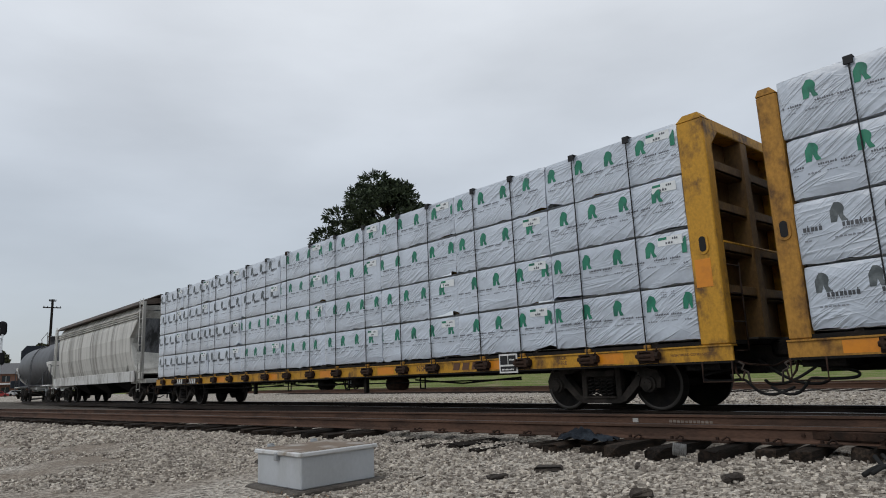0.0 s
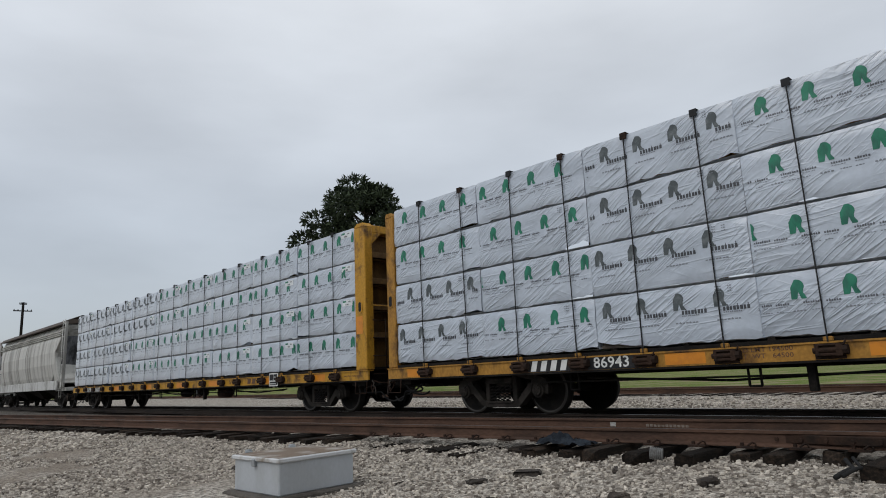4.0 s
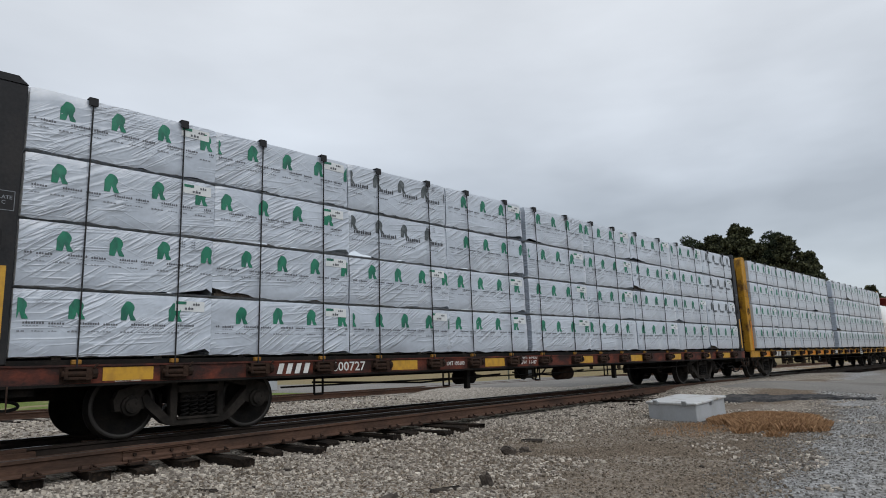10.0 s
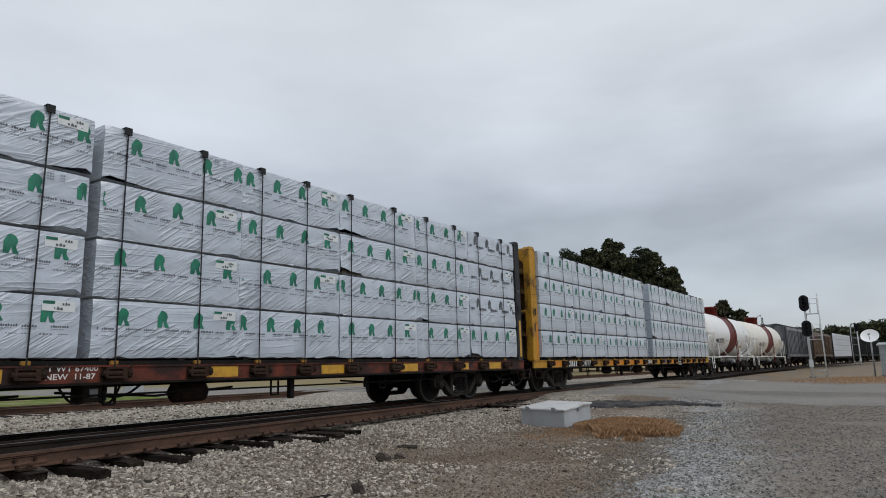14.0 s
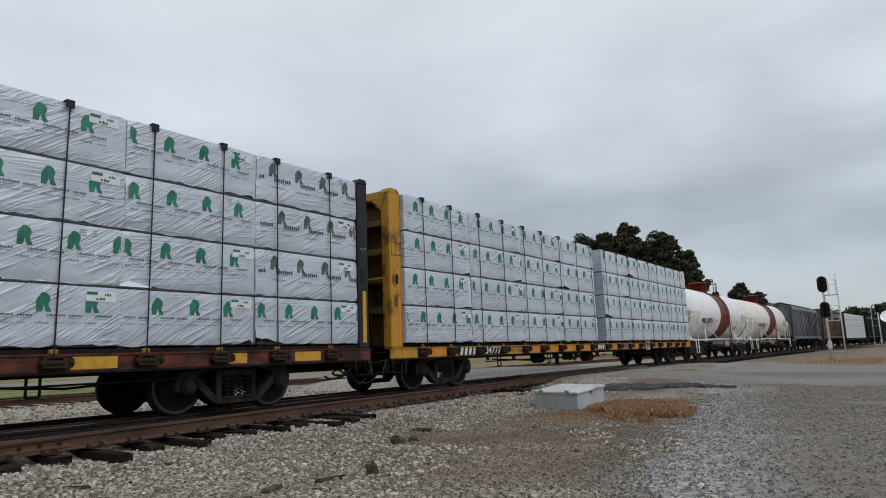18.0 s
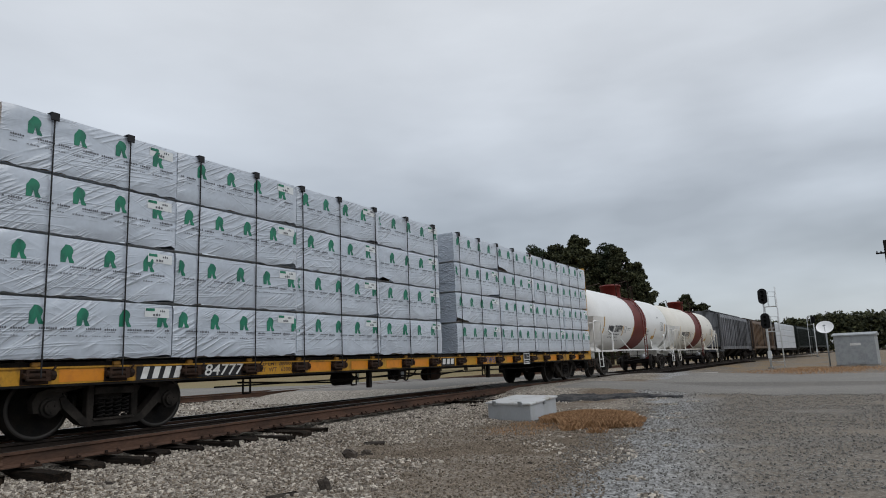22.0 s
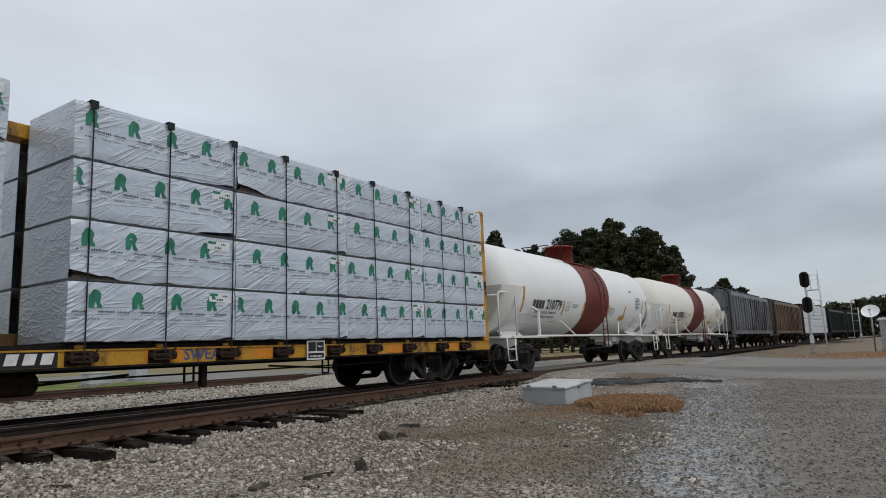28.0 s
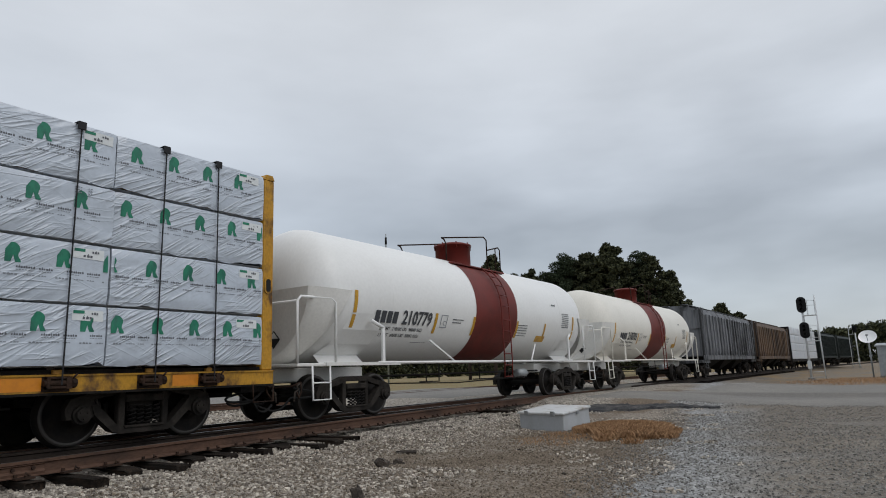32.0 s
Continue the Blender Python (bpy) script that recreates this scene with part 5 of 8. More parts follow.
def bulkhead(car, x, s, paint, inside, slot=True, out=0.40):
    """An end frame: two corner posts, a ribbed wall between them, head beam, ladder."""
    w = 1.38
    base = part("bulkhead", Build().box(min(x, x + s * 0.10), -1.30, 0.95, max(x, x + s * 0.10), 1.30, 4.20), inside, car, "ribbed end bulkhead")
    for y0, y1 in ((-w - 0.03, -w + 0.20), (w - 0.20, w + 0.03)):
        b = Build()
        xa, xb = sorted((x + s * 0.012, x + s * out))
        b.box(xa, y0, 0.944, xb, y1, 4.22, 0.018)
        b.plate([(x + s * 0.012, 4.22), (x + s * out, 4.22), (x + s * out * 0.85, 4.31), (x + s * out * 0.3, 4.31)], y0, y1)
        part("corner_post", b, paint, base)
    b = Build()
    xa, xb = sorted((x + s * 0.10, x + s * max(out - 0.04, 0.2)))
    b.box(xa, -1.2, 4.10, xb, 1.2, 4.28, 0.015)
    part("head_beam", b, paint, base)
    lip = x + s * max(out - 0.03, 0.17)
    if inside is M_BLACK:
        for z in (2.02, 3.31):
            rb = Build().box(xa, -1.18, z, xb, 1.18, z + 0.02)
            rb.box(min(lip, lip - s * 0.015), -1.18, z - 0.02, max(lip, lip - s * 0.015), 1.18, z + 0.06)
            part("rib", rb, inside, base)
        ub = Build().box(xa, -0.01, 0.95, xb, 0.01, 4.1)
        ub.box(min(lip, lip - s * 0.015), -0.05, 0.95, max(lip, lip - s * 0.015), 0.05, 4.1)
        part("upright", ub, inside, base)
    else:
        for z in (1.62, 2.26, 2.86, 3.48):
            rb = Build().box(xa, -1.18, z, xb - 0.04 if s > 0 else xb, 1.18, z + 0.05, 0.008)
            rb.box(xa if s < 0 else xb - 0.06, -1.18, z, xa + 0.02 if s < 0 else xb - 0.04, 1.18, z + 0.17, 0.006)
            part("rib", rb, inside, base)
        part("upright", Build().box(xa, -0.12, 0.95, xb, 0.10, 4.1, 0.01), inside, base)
    part("grab_bar", Build().tube([(lip + s * 0.03, -1.2, 2.39), (lip + s * 0.03, 1.2, 2.39)], 0.014, 6), paint, base, "thin grab bar across the end")
    part("platform", Build().box(min(x + s * out, x + s * (out + 0.16)), -0.85, 1.0, max(x + s * out, x + s * (out + 0.16)), 0.55, 1.03, 0.006), M_FRAME, base, "narrow end platform")
    for y0, y1 in ((-1.2, -0.75), (0.75, 1.2)):
        g_ = Build()
        e, m_ = (y0, y1) if y0 < 0 else (y1, y0)
        g_.section([(e, 3.80), (e, 4.1), (m_ * 1.2, 4.1)], min(lip, lip - s * 0.015), max(lip, lip - s * 0.015))
        part("gusset", g_, paint, base)
    lad = Build()
    lx = x + s * (out + 0.03)
    lad.tube([(lx, -0.88, 0.8), (lx, -0.88, 2.1)], 0.012, 6)
    for k in range(4):
        lad.tube([(lx, -1.24, 0.85 + 0.40 * k), (lx, -0.88, 0.85 + 0.40 * k)], 0.012, 6)
    part("ladder", lad, M_RUSTY, base, "thin rusty steel ladder")
    lad = Build()
    lad.tube([(lx, 0.78, 1.0), (lx, 0.86, 4.05)], 0.012, 6)
    for k in range(7):
        lad.tube([(lx, 0.80, 1.2 + 0.42 * k), (lx, 1.24, 1.2 + 0.42 * k)], 0.012, 6)
    part("ladder", lad, M_RUSTY, base, "thin rusty steel ladder")
    if slot:
        ring = Build()
        q = [2 * math.pi * k / 20 for k in range(20)]
        o = [(x + s * out * 0.52 + 0.085 * math.cos(a), 2.36 + (0.06 if math.sin(a) > 0 else -0.06) + 0.085 * math.sin(a)) for a in q]
        ring.plate(o, -w - 0.045, -w - 0.028)
        part("slot_rim", ring, paint, base, "raised oval rim")
        hole = [(x + s * out * 0.52 + 0.05 * math.cos(a), 2.36 + (0.06 if math.sin(a) > 0 else -0.06) + 0.05 * math.sin(a)) for a in q]
        part("slot", Build().plate(hole, -w - 0.05, -w - 0.046), M_SIGNAL, base, "dark oval slot")
    return base


def placard(car, x, z):
    pb = part("placard", Build().box(x - 0.22, -1.445, z - 0.17, x + 0.22, -1.432, z + 0.17), M_WHITE, car, "black and white data placard")
    b = Build()
    for x0, x1, z0, z1 in ((-0.19, -0.01, -0.02, 0.14), (0.01, 0.19, -0.02, 0.14), (-0.19, 0.19, -0.14, -0.05)):
        b.box(x + x0, -1.449, z + z0, x + x1, -1.4465, z + z1)
    part("panel", b, M_BLACK, pb)
    part("small_print", bars(0, x - 0.16, -1.4505, z - 0.12, 0.3, 0.03, 9, random.Random(3), bars(0, x + 0.04, -1.4505, z + 0.05, 0.12, 0.03, 4, random.Random(2))), M_WHITE, pb)


def words(car, name, text_, x, z, size, material, squeeze=1.0):
    return lettering(name, text_, size, material, car, (x, -1.4035, z), "", -1, squeeze)


def mark_bars(car, x, z, w, h, n, material, seed=1, y=-1.4035, name="reporting_mark"):
    b, step = Build(), w / n
    for i in range(n):
        a, q = x - w / 2 + i * step, step * 0.56
        b.add([(a, y, z - h / 2), (a + q, y, z - h / 2), (a + q + h * 0.3, y, z + h / 2), (a + h * 0.3, y, z + h / 2)], [(0, 1, 2, 3)])
    return tagged(part(name, b, material, car), "white stencilled reporting mark", kind="stuff")


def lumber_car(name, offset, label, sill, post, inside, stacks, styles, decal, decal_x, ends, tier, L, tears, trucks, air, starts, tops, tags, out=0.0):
    """A centre-beam flat car with its wrapped load. Its own x = 0 is the load's left end.
    starts: centimetres to the first emblem of each pack, tops: where straps cross the load's top edge,
    out: how far the load overhangs the sill."""
    top_lift = 1.04 + 3 * tier + PACK_H * tier / TIER - LOAD_TOP
    car = thing(name, label, "freight car", "cars of the train")
    TRAIN.append((car, offset, trucks[0], trucks[1], 0.0))
    e0, e1 = ends[0] + 0.03, ends[1] + 0.03
    for s in (-1, 1):
        y = 1.40 * s
        k = -s
        b = Build()
        b.section([(y, 0.722), (y, 0.920), (y - k * 0.022, 0.920), (y - k * 0.022, 0.942), (y + k * 0.16, 0.942), (y + k * 0.16, 0.920), (y + k * 0.04, 0.920), (y + k * 0.04, 0.722)], -e0, L + e1)
        part("side_sill", b, sill, car, "weathered side sill beam")
        b = Build()
        b.section([(y - k * 0.022, 0.690), (y - k * 0.022, 0.7205), (y + k * 0.16, 0.7205), (y + k * 0.16, 0.690)], -e0, L + e1)
        part("sill_flange", b, M_GRIME, car, "grimy lower flange of the sill")
    b = Build()
    b.box(0.04 - e0, -1.375, 0.944, L + e1 - 0.04, 1.375, 1.0)
    b.box(0.2, -0.32, 0.64, L - 0.2, 0.32, 0.9)
    for e in trucks:
        b.box(e - 0.22, -1.32, 0.68, e + 0.22, 1.32, 0.93)
    for a0, a1 in ((-e0, trucks[0] + 1.1), (trucks[1] - 1.1, L + e1)):
        b.box(a0, -0.36, 0.52, a1, 0.36, 0.72)
    for e in (0.05, L - 0.05):
        b.box(e - 0.25, -1.3, 0.60, e + 0.25, 1.3, 0.93)
    for x in np.arange(1.0, L, 1.17):
        b.box(x - 0.06, -1.35, 0.74, x + 0.06, 1.35, 0.935)
    part("deck", b, M_GRIME, car, "dark steel deck and underframe")
    b = Build()
    b.box(0.1, -0.08, 1.0, L - 0.1, 0.08, 1.2)
    for x in np.arange(0.6, L, 1.17):
        if any(a - 0.25 < x < c + 0.1 for a, c in stacks):
            b.box(x - 0.04, -0.08, 1.2, x + 0.04, 0.08, 3.95)
        else:
            b.tube([(x - 0.5, 0, 3.95), (x + 0.25, 0, 2.9)], 0.06, 4)
    for (_, c), (a, _) in zip(stacks, stacks[1:]):
        if 0.02 < a - c < 0.3:
            b.box(c - 0.18, -0.075, 1.2, a + 0.18, 0.075, 3.95)
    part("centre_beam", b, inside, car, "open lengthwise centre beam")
    part("top_chord", Build().box(0.1, -0.16, 3.95, L - 0.1, 0.16, 4.16, 0.01), post, car, "painted top chord of the centre beam")
    for x in np.arange(0.5, L, 1.17):
        part("dunnage", RISER_ME, M_DEBRIS, car, "", (x, 0, 0))
    for x, s, wide in ((0.0, -1, ends[0]), (L, 1, ends[1])):
        if wide > 0.1:
            bulkhead(car, x, s, post, inside, True, wide)
        coupler(car, x + s * (wide + 0.02), s, sill)
        st = Build()
        e = x + s * (wide + 0.01)
        st.tube([(e, -1.42, 0.72), (e, -1.44, 0.44), (e - s * 0.42, -1.44, 0.44), (e - s * 0.42, -1.42, 0.72)], 0.012, 6)
        part("step", st, M_RUSTY, car, "bent steel sill step")
    for x in trucks:
        truck(car, x)
    # brake rigging below the floor
    b = Build()
    b.tube([(3.6, -1.15, 0.55), (L - 3.6, -1.15, 0.55)], 0.016, 6)
    for x in np.arange(4.2, L - 3.6, 2.9):
        b.tube([(x, -1.15, 0.72), (x, -1.15, 0.42)], 0.018, 6)
        b.tube([(x + 0.16, -1.15, 0.72), (x + 0.16, -1.15, 0.42)], 0.018, 6)
        b.tube([(x, -1.15, 0.42), (x + 0.16, -1.15, 0.42)], 0.018, 6)
    part("truss_rod", b, M_GRIME, car, "thin rods and hangers under the sill")
    b = Build()
    b.spin([(-0.30, 0), (-0.30, 0.10), (-0.25, 0.155), (0.25, 0.155), (0.30, 0.10), (0.30, 0)], (L * air, -0.85, 0.53), "x", 18)
    part("air_reservoir", b, M_RUSTY, car, "rusty round air reservoir")
    part("brake_cylinder", Build().spin([(-0.25, 0), (-0.25, 0.14), (0.2, 0.14), (0.3, 0.05), (0.5, 0.03), (0.5, 0)], (L * air - 3.3, -0.7, 0.55), "x", 14), M_GRIME, car)
    part("control_valve", Build().box(L * air - 1.75, -1.08, 0.46, L * air - 1.41, -0.75, 0.72, 0.02), M_FRAME, car, "boxy brake control valve")
    part("valve_cap", Build().box(L * air - 1.67, -1.10, 0.52, L * air - 1.55, -1.082, 0.64, 0.006), M_GALV, car)
    vx = L * air - 1.6
    for dx, dz in ((-0.30, 0.44), (0.28, 0.42), (0.50, 0.50)):
        part("valve_pipe", Build().tube(supple([(vx, -1.0, 0.58), (vx + dx * 0.5, -1.06, dz + 0.02), (vx + dx, -1.04, dz + 0.05), (vx + dx * 1.5, -1.0, 0.70)], 4), 0.018, 6), M_GRIME, car)
    for q0, q1 in ((0.2, 0.42), (0.44, 0.57), (0.69, 0.83)):
        part("brake_pipe", Build().tube([(L * q0, -0.95, 0.6), (L * (q0 + q1) / 2, -0.98, 0.5), (L * q1, -0.95, 0.58)], 0.018, 5), M_GRIME, car)
    for q in (0.36, 0.62):
        hb = Build()
        hb.box(L * q - 0.05, -1.22, 0.34, L * q + 0.05, -1.12, 0.72, 0.01)
        part("hanger", hb, M_GRIME, car)
    # the load: stacks of four
    seed = sum(ord(q) for q in name + label) % 50
    top_y = 0
    for i, (x0, x1) in enumerate(stacks):
        sh = random.Random(seed + i)
        for k in range(4):
            ln = round(x1 - x0 - 0.012, 2)
            style = styles(i, k)
            bundle(car, x0 + 0.006 + sh.uniform(-0.012, 0.012), LOAD_Z + tier * k, ln, seed * 40 + i * 4 + k, style, -1.40 - out, sh.uniform(-0.010, 0.012), tier / TIER, tears.get((i, k), 0), int(starts[i].split()[k]) / 100, tags(i, k))
            if k in (0, 3) or i in (0, len(stacks) - 1) or (x0 - stacks[i - 1][1] > 0.3) or (stacks[i + 1][0] - x1 > 0.3):
                bundle(car, x0 + 0.015, LOAD_Z + tier * k, ln, (i + k) % 6, style, 1.40, 0.0, tier / TIER)
    name_rng = random.Random(seed)
    for x in [float(q) for q in tops.split()]:
        lean = name_rng.uniform(-0.035, 0.035)
        if any(a + 0.03 < x + lean < c - 0.03 for a, c in stacks):
            part("strap", strap_mesh(LOAD_TOP, lean), M_STRAP, car, "", (x, -out, top_lift))
            old = name_rng.random() < (0.55 if tears.get("rusty") else 0.06)
            part("corner_protector", GUARD_RUST if old else GUARD_ME, M_RUSTY if old else M_STRAP, car, "rusty steel corner protector" if old else "", (x + lean, -out, top_lift))
            part("cleat", CLEAT_ME, M_YELLOW_OLD, car, "", (x, 0, 0))
        part("winch", WINCH_ME, M_RUSTY, car, "", (x, 0, 0))
    for x in decal_x:
        part("reflector", Build().box(x - 0.30, -1.4045, 0.745, x + 0.30, -1.4015, 0.905), decal, car, "bright reflective strip")
    return car


def runs(*edges):
    """Stacks that stand end to end between the edges."""
    return list(zip(edges, edges[1:]))


dark2 = {(0, 0), (0, 1), (2, 0), (2, 1), (2, 2), (2, 3), (4, 2), (4, 3), (5, 2), (5, 3), (7, 3)}
dark3 = {(2, 3), (2, 2), (8, 1), (8, 2), (8, 3)}
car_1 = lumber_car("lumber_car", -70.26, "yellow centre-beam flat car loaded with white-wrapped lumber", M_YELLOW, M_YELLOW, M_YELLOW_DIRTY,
                   runs(0.0, 2.45, 4.9, 7.4, 9.95, 12.33, 14.77, 17.35, 19.75, 22.3), lambda i, k: "dark" if i < 3 or (i == 3 and k > 1) else "green",
                   M_ORANGE, (3.6, 6.0, 9.5, 12.4, 14.9, 18.2, 20.74), (0.05, 0.42), 0.815, 22.3, {}, (1.94, 20.36), 0.655,
                   ("30 12 44 20", "05 40 22 51", "33 14 50 27", "46 08 31 19", "17 39 02 45", "28 53 11 36", "58 36 10 22", "52 51 23 22", "09 16 36 16"),
                   "0.75 1.95 3.1 4.3 5.5 6.72 7.84 9.13 10.41 11.65 12.9 14.2 15.52 16.52 17.97 18.98 20.39 21.47", lambda i, k: (i * 5 + k * 3) % 4 > 0)
car_2 = lumber_car("lumber_car", -46.49, "weathered yellow centre-beam flat car with torn white-wrapped lumber", M_YELLOW_OLD, M_YELLOW_OLD, M_YELLOW_DIRTY,
                   runs(0.0, 2.5, 4.94, 7.44, 9.92, 12.38, 14.71, 17.10, 19.50) + runs(19.56, 21.92), lambda i, k: "dark" if (i, k) in dark2 else "green",
                   M_ORANGE, (0.62, 6.35, 8.92, 11.25, 14.95, 18.05, 20.61), (0.28, 0.42), 0.834, 21.94,
                   {"rusty": True, (4, 3): 1, (8, 0): 2, (7, 0): 4, (6, 0): 3, (2, 0): 4, (4, 2): 3}, (2.58, 19.5), 0.625,
                   ("20 50 30 40", "48 57 40 19", "23 18 34 43", "51 01 45 38", "47 54 22 23", "24 59 47 05", "39 11 48 47", "46 36 38 01", "17 56 16 12"),
                   "0.88 2.12 3.34 4.56 5.73 6.94 8.2 9.4 10.79 11.97 13.32 14.34 15.33 16.64 17.87 18.88 20.1 21.35", lambda i, k: i == 4 and k < 2)
car_3 = lumber_car("lumber_car", -22.81, "red and black centre-beam flat car loaded with white-wrapped lumber", M_RED, M_BLACK, M_BLACK,
                   runs(0.0, 2.35, 4.73, 7.09, 9.5) + runs(9.63, 11.99, 14.34, 16.81, 19.06, 21.5), lambda i, k: "dark" if (i, k) in dark3 else "green",
                   M_AMBER, (1.29, 5.9, 8.34, 11.7, 14.15, 16.5, 18.6, 20.2), (0.40, 0.30), 0.806, 21.5, {(1, 1): 4, (6, 2): 4, (8, 0): 4}, (2.34, 18.95), 0.535,
                   ("06 47 36 41", "45 52 17 59", "01 46 06 01", "23 34 55 49", "41 33 57 46", "07 56 21 14", "30 05 27 14", "55 05 11 05", "10 38 54 33"),
                   "0.69 1.85 3.05 4.17 5.32 6.6 7.69 8.88 9.97 11.24 12.39 13.41 14.63 15.98 17.19 18.38 19.5 20.75", lambda i, k: (i, k) in {(0, 3), (0, 2), (0, 0), (1, 3), (1, 2), (1, 1), (1, 0), (2, 1), (2, 0)} or (i > 2 and (i + k * 3) % 4 != 1))
car_4 = lumber_car("lumber_car", 0.05, "bright yellow centre-beam flat car loaded with white-wrapped lumber", M_YELLOW, M_YELLOW, M_YELLOW_DIRTY,
                   runs(0.0, 2.53, 5.13, 7.68, 10.2) + runs(10.98, 13.54, 16.12, 18.64, 21.24), lambda i, k: "green",
                   M_ORANGE, (1.25, 5.87, 7.1, 8.3, 9.4, 12.4, 14.3, 17.68, 20.0), (0.38, 0.25), 0.802, 21.3, {(5, 3): 4, (4, 1): 4}, (1.9, 19.48), 0.5,
                   ("57 31 42 39", "16 06 21 43", "56 57 36 22", "29 38 48 58", "34 21 03 21", "06 40 35 12", "48 14 29 38", "12 57 17 28"),
                   "0.65 1.72 2.91 4.10 5.28 6.34 7.51 8.75 9.9 11.2 12.32 13.44 14.56 15.84 16.94 18.09 19.33 20.3", lambda i, k: i < 4 or (i * 3 + k) % 5 > 0, 0.12)


# -- tank cars --
def tank_car(name, offset, label, shell, dome, band=True, detail=True, digits="210779"):
    """A tank car whose own x = 0 is the middle."""
    R, ZC, H = 1.40, 2.45, 6.65
    car = thing(name, label, "tank car", "cars of the train")
    TRAIN.append((car, offset, -5.2, 5.2, 0.0))
    prof = [(-H, 0)] + [(-H + 0.85 * (1 - math.cos(a)), R * math.sin(a)) for a in np.linspace(0.12, math.pi / 2, 9)]
    prof += [(-p, r) for p, r in reversed(prof)]
    tank = part("tank_shell", Build().spin(prof, (0, 0, ZC), "x", 48), shell, car, "smooth welded tank shell")
    if band:
        part("tank_band", Build().spin([(-1.12, R + 0.006), (1.12, R + 0.006)], (0.22, 0, ZC), "x", 48), M_BAND, tank, "brown painted band round the middle")
    for x in (-4.3, 4.3):
        part("weld_ring", Build().spin([(x - 0.02, R + 0.0005), (x - 0.01, R + 0.003), (x + 0.01, R + 0.003), (x + 0.02, R + 0.0005)], (0, 0, ZC), "x", 48), shell, tank)
    d = Build()
    d.spin([(3.70, 0.50), (4.32, 0.50), (4.32, 0.54), (4.37, 0.54), (4.37, 0.46), (4.42, 0.40), (4.42, 0)], (0.25, 0, 0), "z", 24)
    for k in range(8):
        d.tube([(0.25 + 0.51 * math.cos(k * 0.785), 0.51 * math.sin(k * 0.785), 4.24), (0.25 + 0.51 * math.cos(k * 0.785), 0.51 * math.sin(k * 0.785), 4.41)], 0.025, 6)
    part("manway", d, dome, tank, "round manway housing")
    for y in (-0.72, 0.72):
        rl = Build()
        rl.tube([(-1.18, y, 3.70), (-1.18, y, 4.14), (-1.26, y, 4.24), (-1.38, y, 4.27), (0.80, y, 4.62), (0.95, y, 4.54), (0.95, y, 3.6)], 0.021, 6)
        rl.tube([(0.95, y, 4.25), (1.62, y, 4.42), (1.72, y, 4.36), (1.72, y, 3.5)], 0.021, 6)
        rl.tube([(1.45, y, 3.5), (1.45, y, 4.37)], 0.018, 6)
        part("platform_railing", rl, M_RUSTY, tank, "pipe railing beside the manway")
    for y0, y1 in ((-0.85, -0.56), (0.56, 0.85)):
        part("walkway", Build().box(-1.1, y0, 3.62, 1.7, y1, 3.66, 0.005), dome, tank, "grating walkway beside the manway")
    ld = Build()
    for x in (0.24, 0.66):
        ld.tube([(x, -0.95, 3.68)] + [(x, -(R + 0.10) * math.cos(q), ZC + (R + 0.10) * math.sin(q)) for q in np.linspace(0.9, 0, 6)] + [(x, -1.52, 1.1), (x, -1.50, 0.62)], 0.02, 6)
    for q in np.linspace(0.85, 0.05, 5):
        ld.tube([(0.24, -(R + 0.1) * math.cos(q), ZC + (R + 0.1) * math.sin(q)), (0.66, -(R + 0.1) * math.cos(q), ZC + (R + 0.1) * math.sin(q))], 0.016, 6)
    for z in np.arange(0.65, 2.4, 0.3):
        ld.tube([(0.24, -1.51, z), (0.66, -1.51, z)], 0.016, 6)
    part("ladder", ld, dome, car, "brown side ladder")
    for s in (-1, 1):
        fr = Build()
        xa, xb = sorted((s * 4.2, s * 7.1))
        fr.box(xa, -0.4, 0.72, xb, 0.4, 1.0, 0.02)
        xa, xb = sorted((s * 6.2, s * 7.1))
        fr.box(xa, -1.42, 0.99, xb, 1.42, 1.05, 0.012)
        fr.box(min(s * 4.2, s * 6.4), -1.46, 1.0, max(s * 4.2, s * 6.4), -1.38, 1.06)
        part("end_platform", fr, M_TANK_DIRTY, car, "dulled white steel end frame")
        # saddle: a skirt from the tank's flank down to the frame
        for y in (-1, 1):
            sd, v = Build(), []
            for a in (-0.30, -0.55, -0.80, -1.05):
                v += [(s * (4.55 - 0.25 * (a + 0.3)), y * (R + 0.012) * math.cos(a), ZC + (R + 0.012) * math.sin(a)), (s * (5.55 + 0.6 * (-0.3 - a)), y * (R + 0.012) * math.cos(a), ZC + (R + 0.012) * math.sin(a))]
            v += [(s * 4.75, y * 0.95, 1.02), (s * 6.05, y * 0.95, 1.02)]
            sd.add(v, [(2 * i, 2 * i + 1, 2 * i + 3, 2 * i + 2) for i in range(4)])
            part("saddle", sd, shell, car, "white welded saddle")
        # half jacket over the lower half of the tank's end, its rear edge slanting to the frame
        hs, rim = Build(), []
        angles = np.linspace(0.0, -math.pi, 25)
        for a in angles:
            low = min(1.0, max(0.0, -math.sin(a)) / 0.85)
            back = 1.0 - 0.75 * low
            q, z_ = (R + 0.035) * math.cos(a), ZC + (R + 0.035) * math.sin(a)
            rim += [(s * (H - back), q, z_), (s * (H + 0.02), q, z_), (s * (H + 0.11), q * 0.93, ZC + (z_ - ZC) * 0.93 + 0.01)]
        hs.add(rim, [(3 * i + j, 3 * i + j + 1, 3 * i + j + 4, 3 * i + j + 3) for i in range(24) for j in range(2)], True)
        hs.add([rim[3 * i + 2] for i in range(25)], [tuple(range(25))])
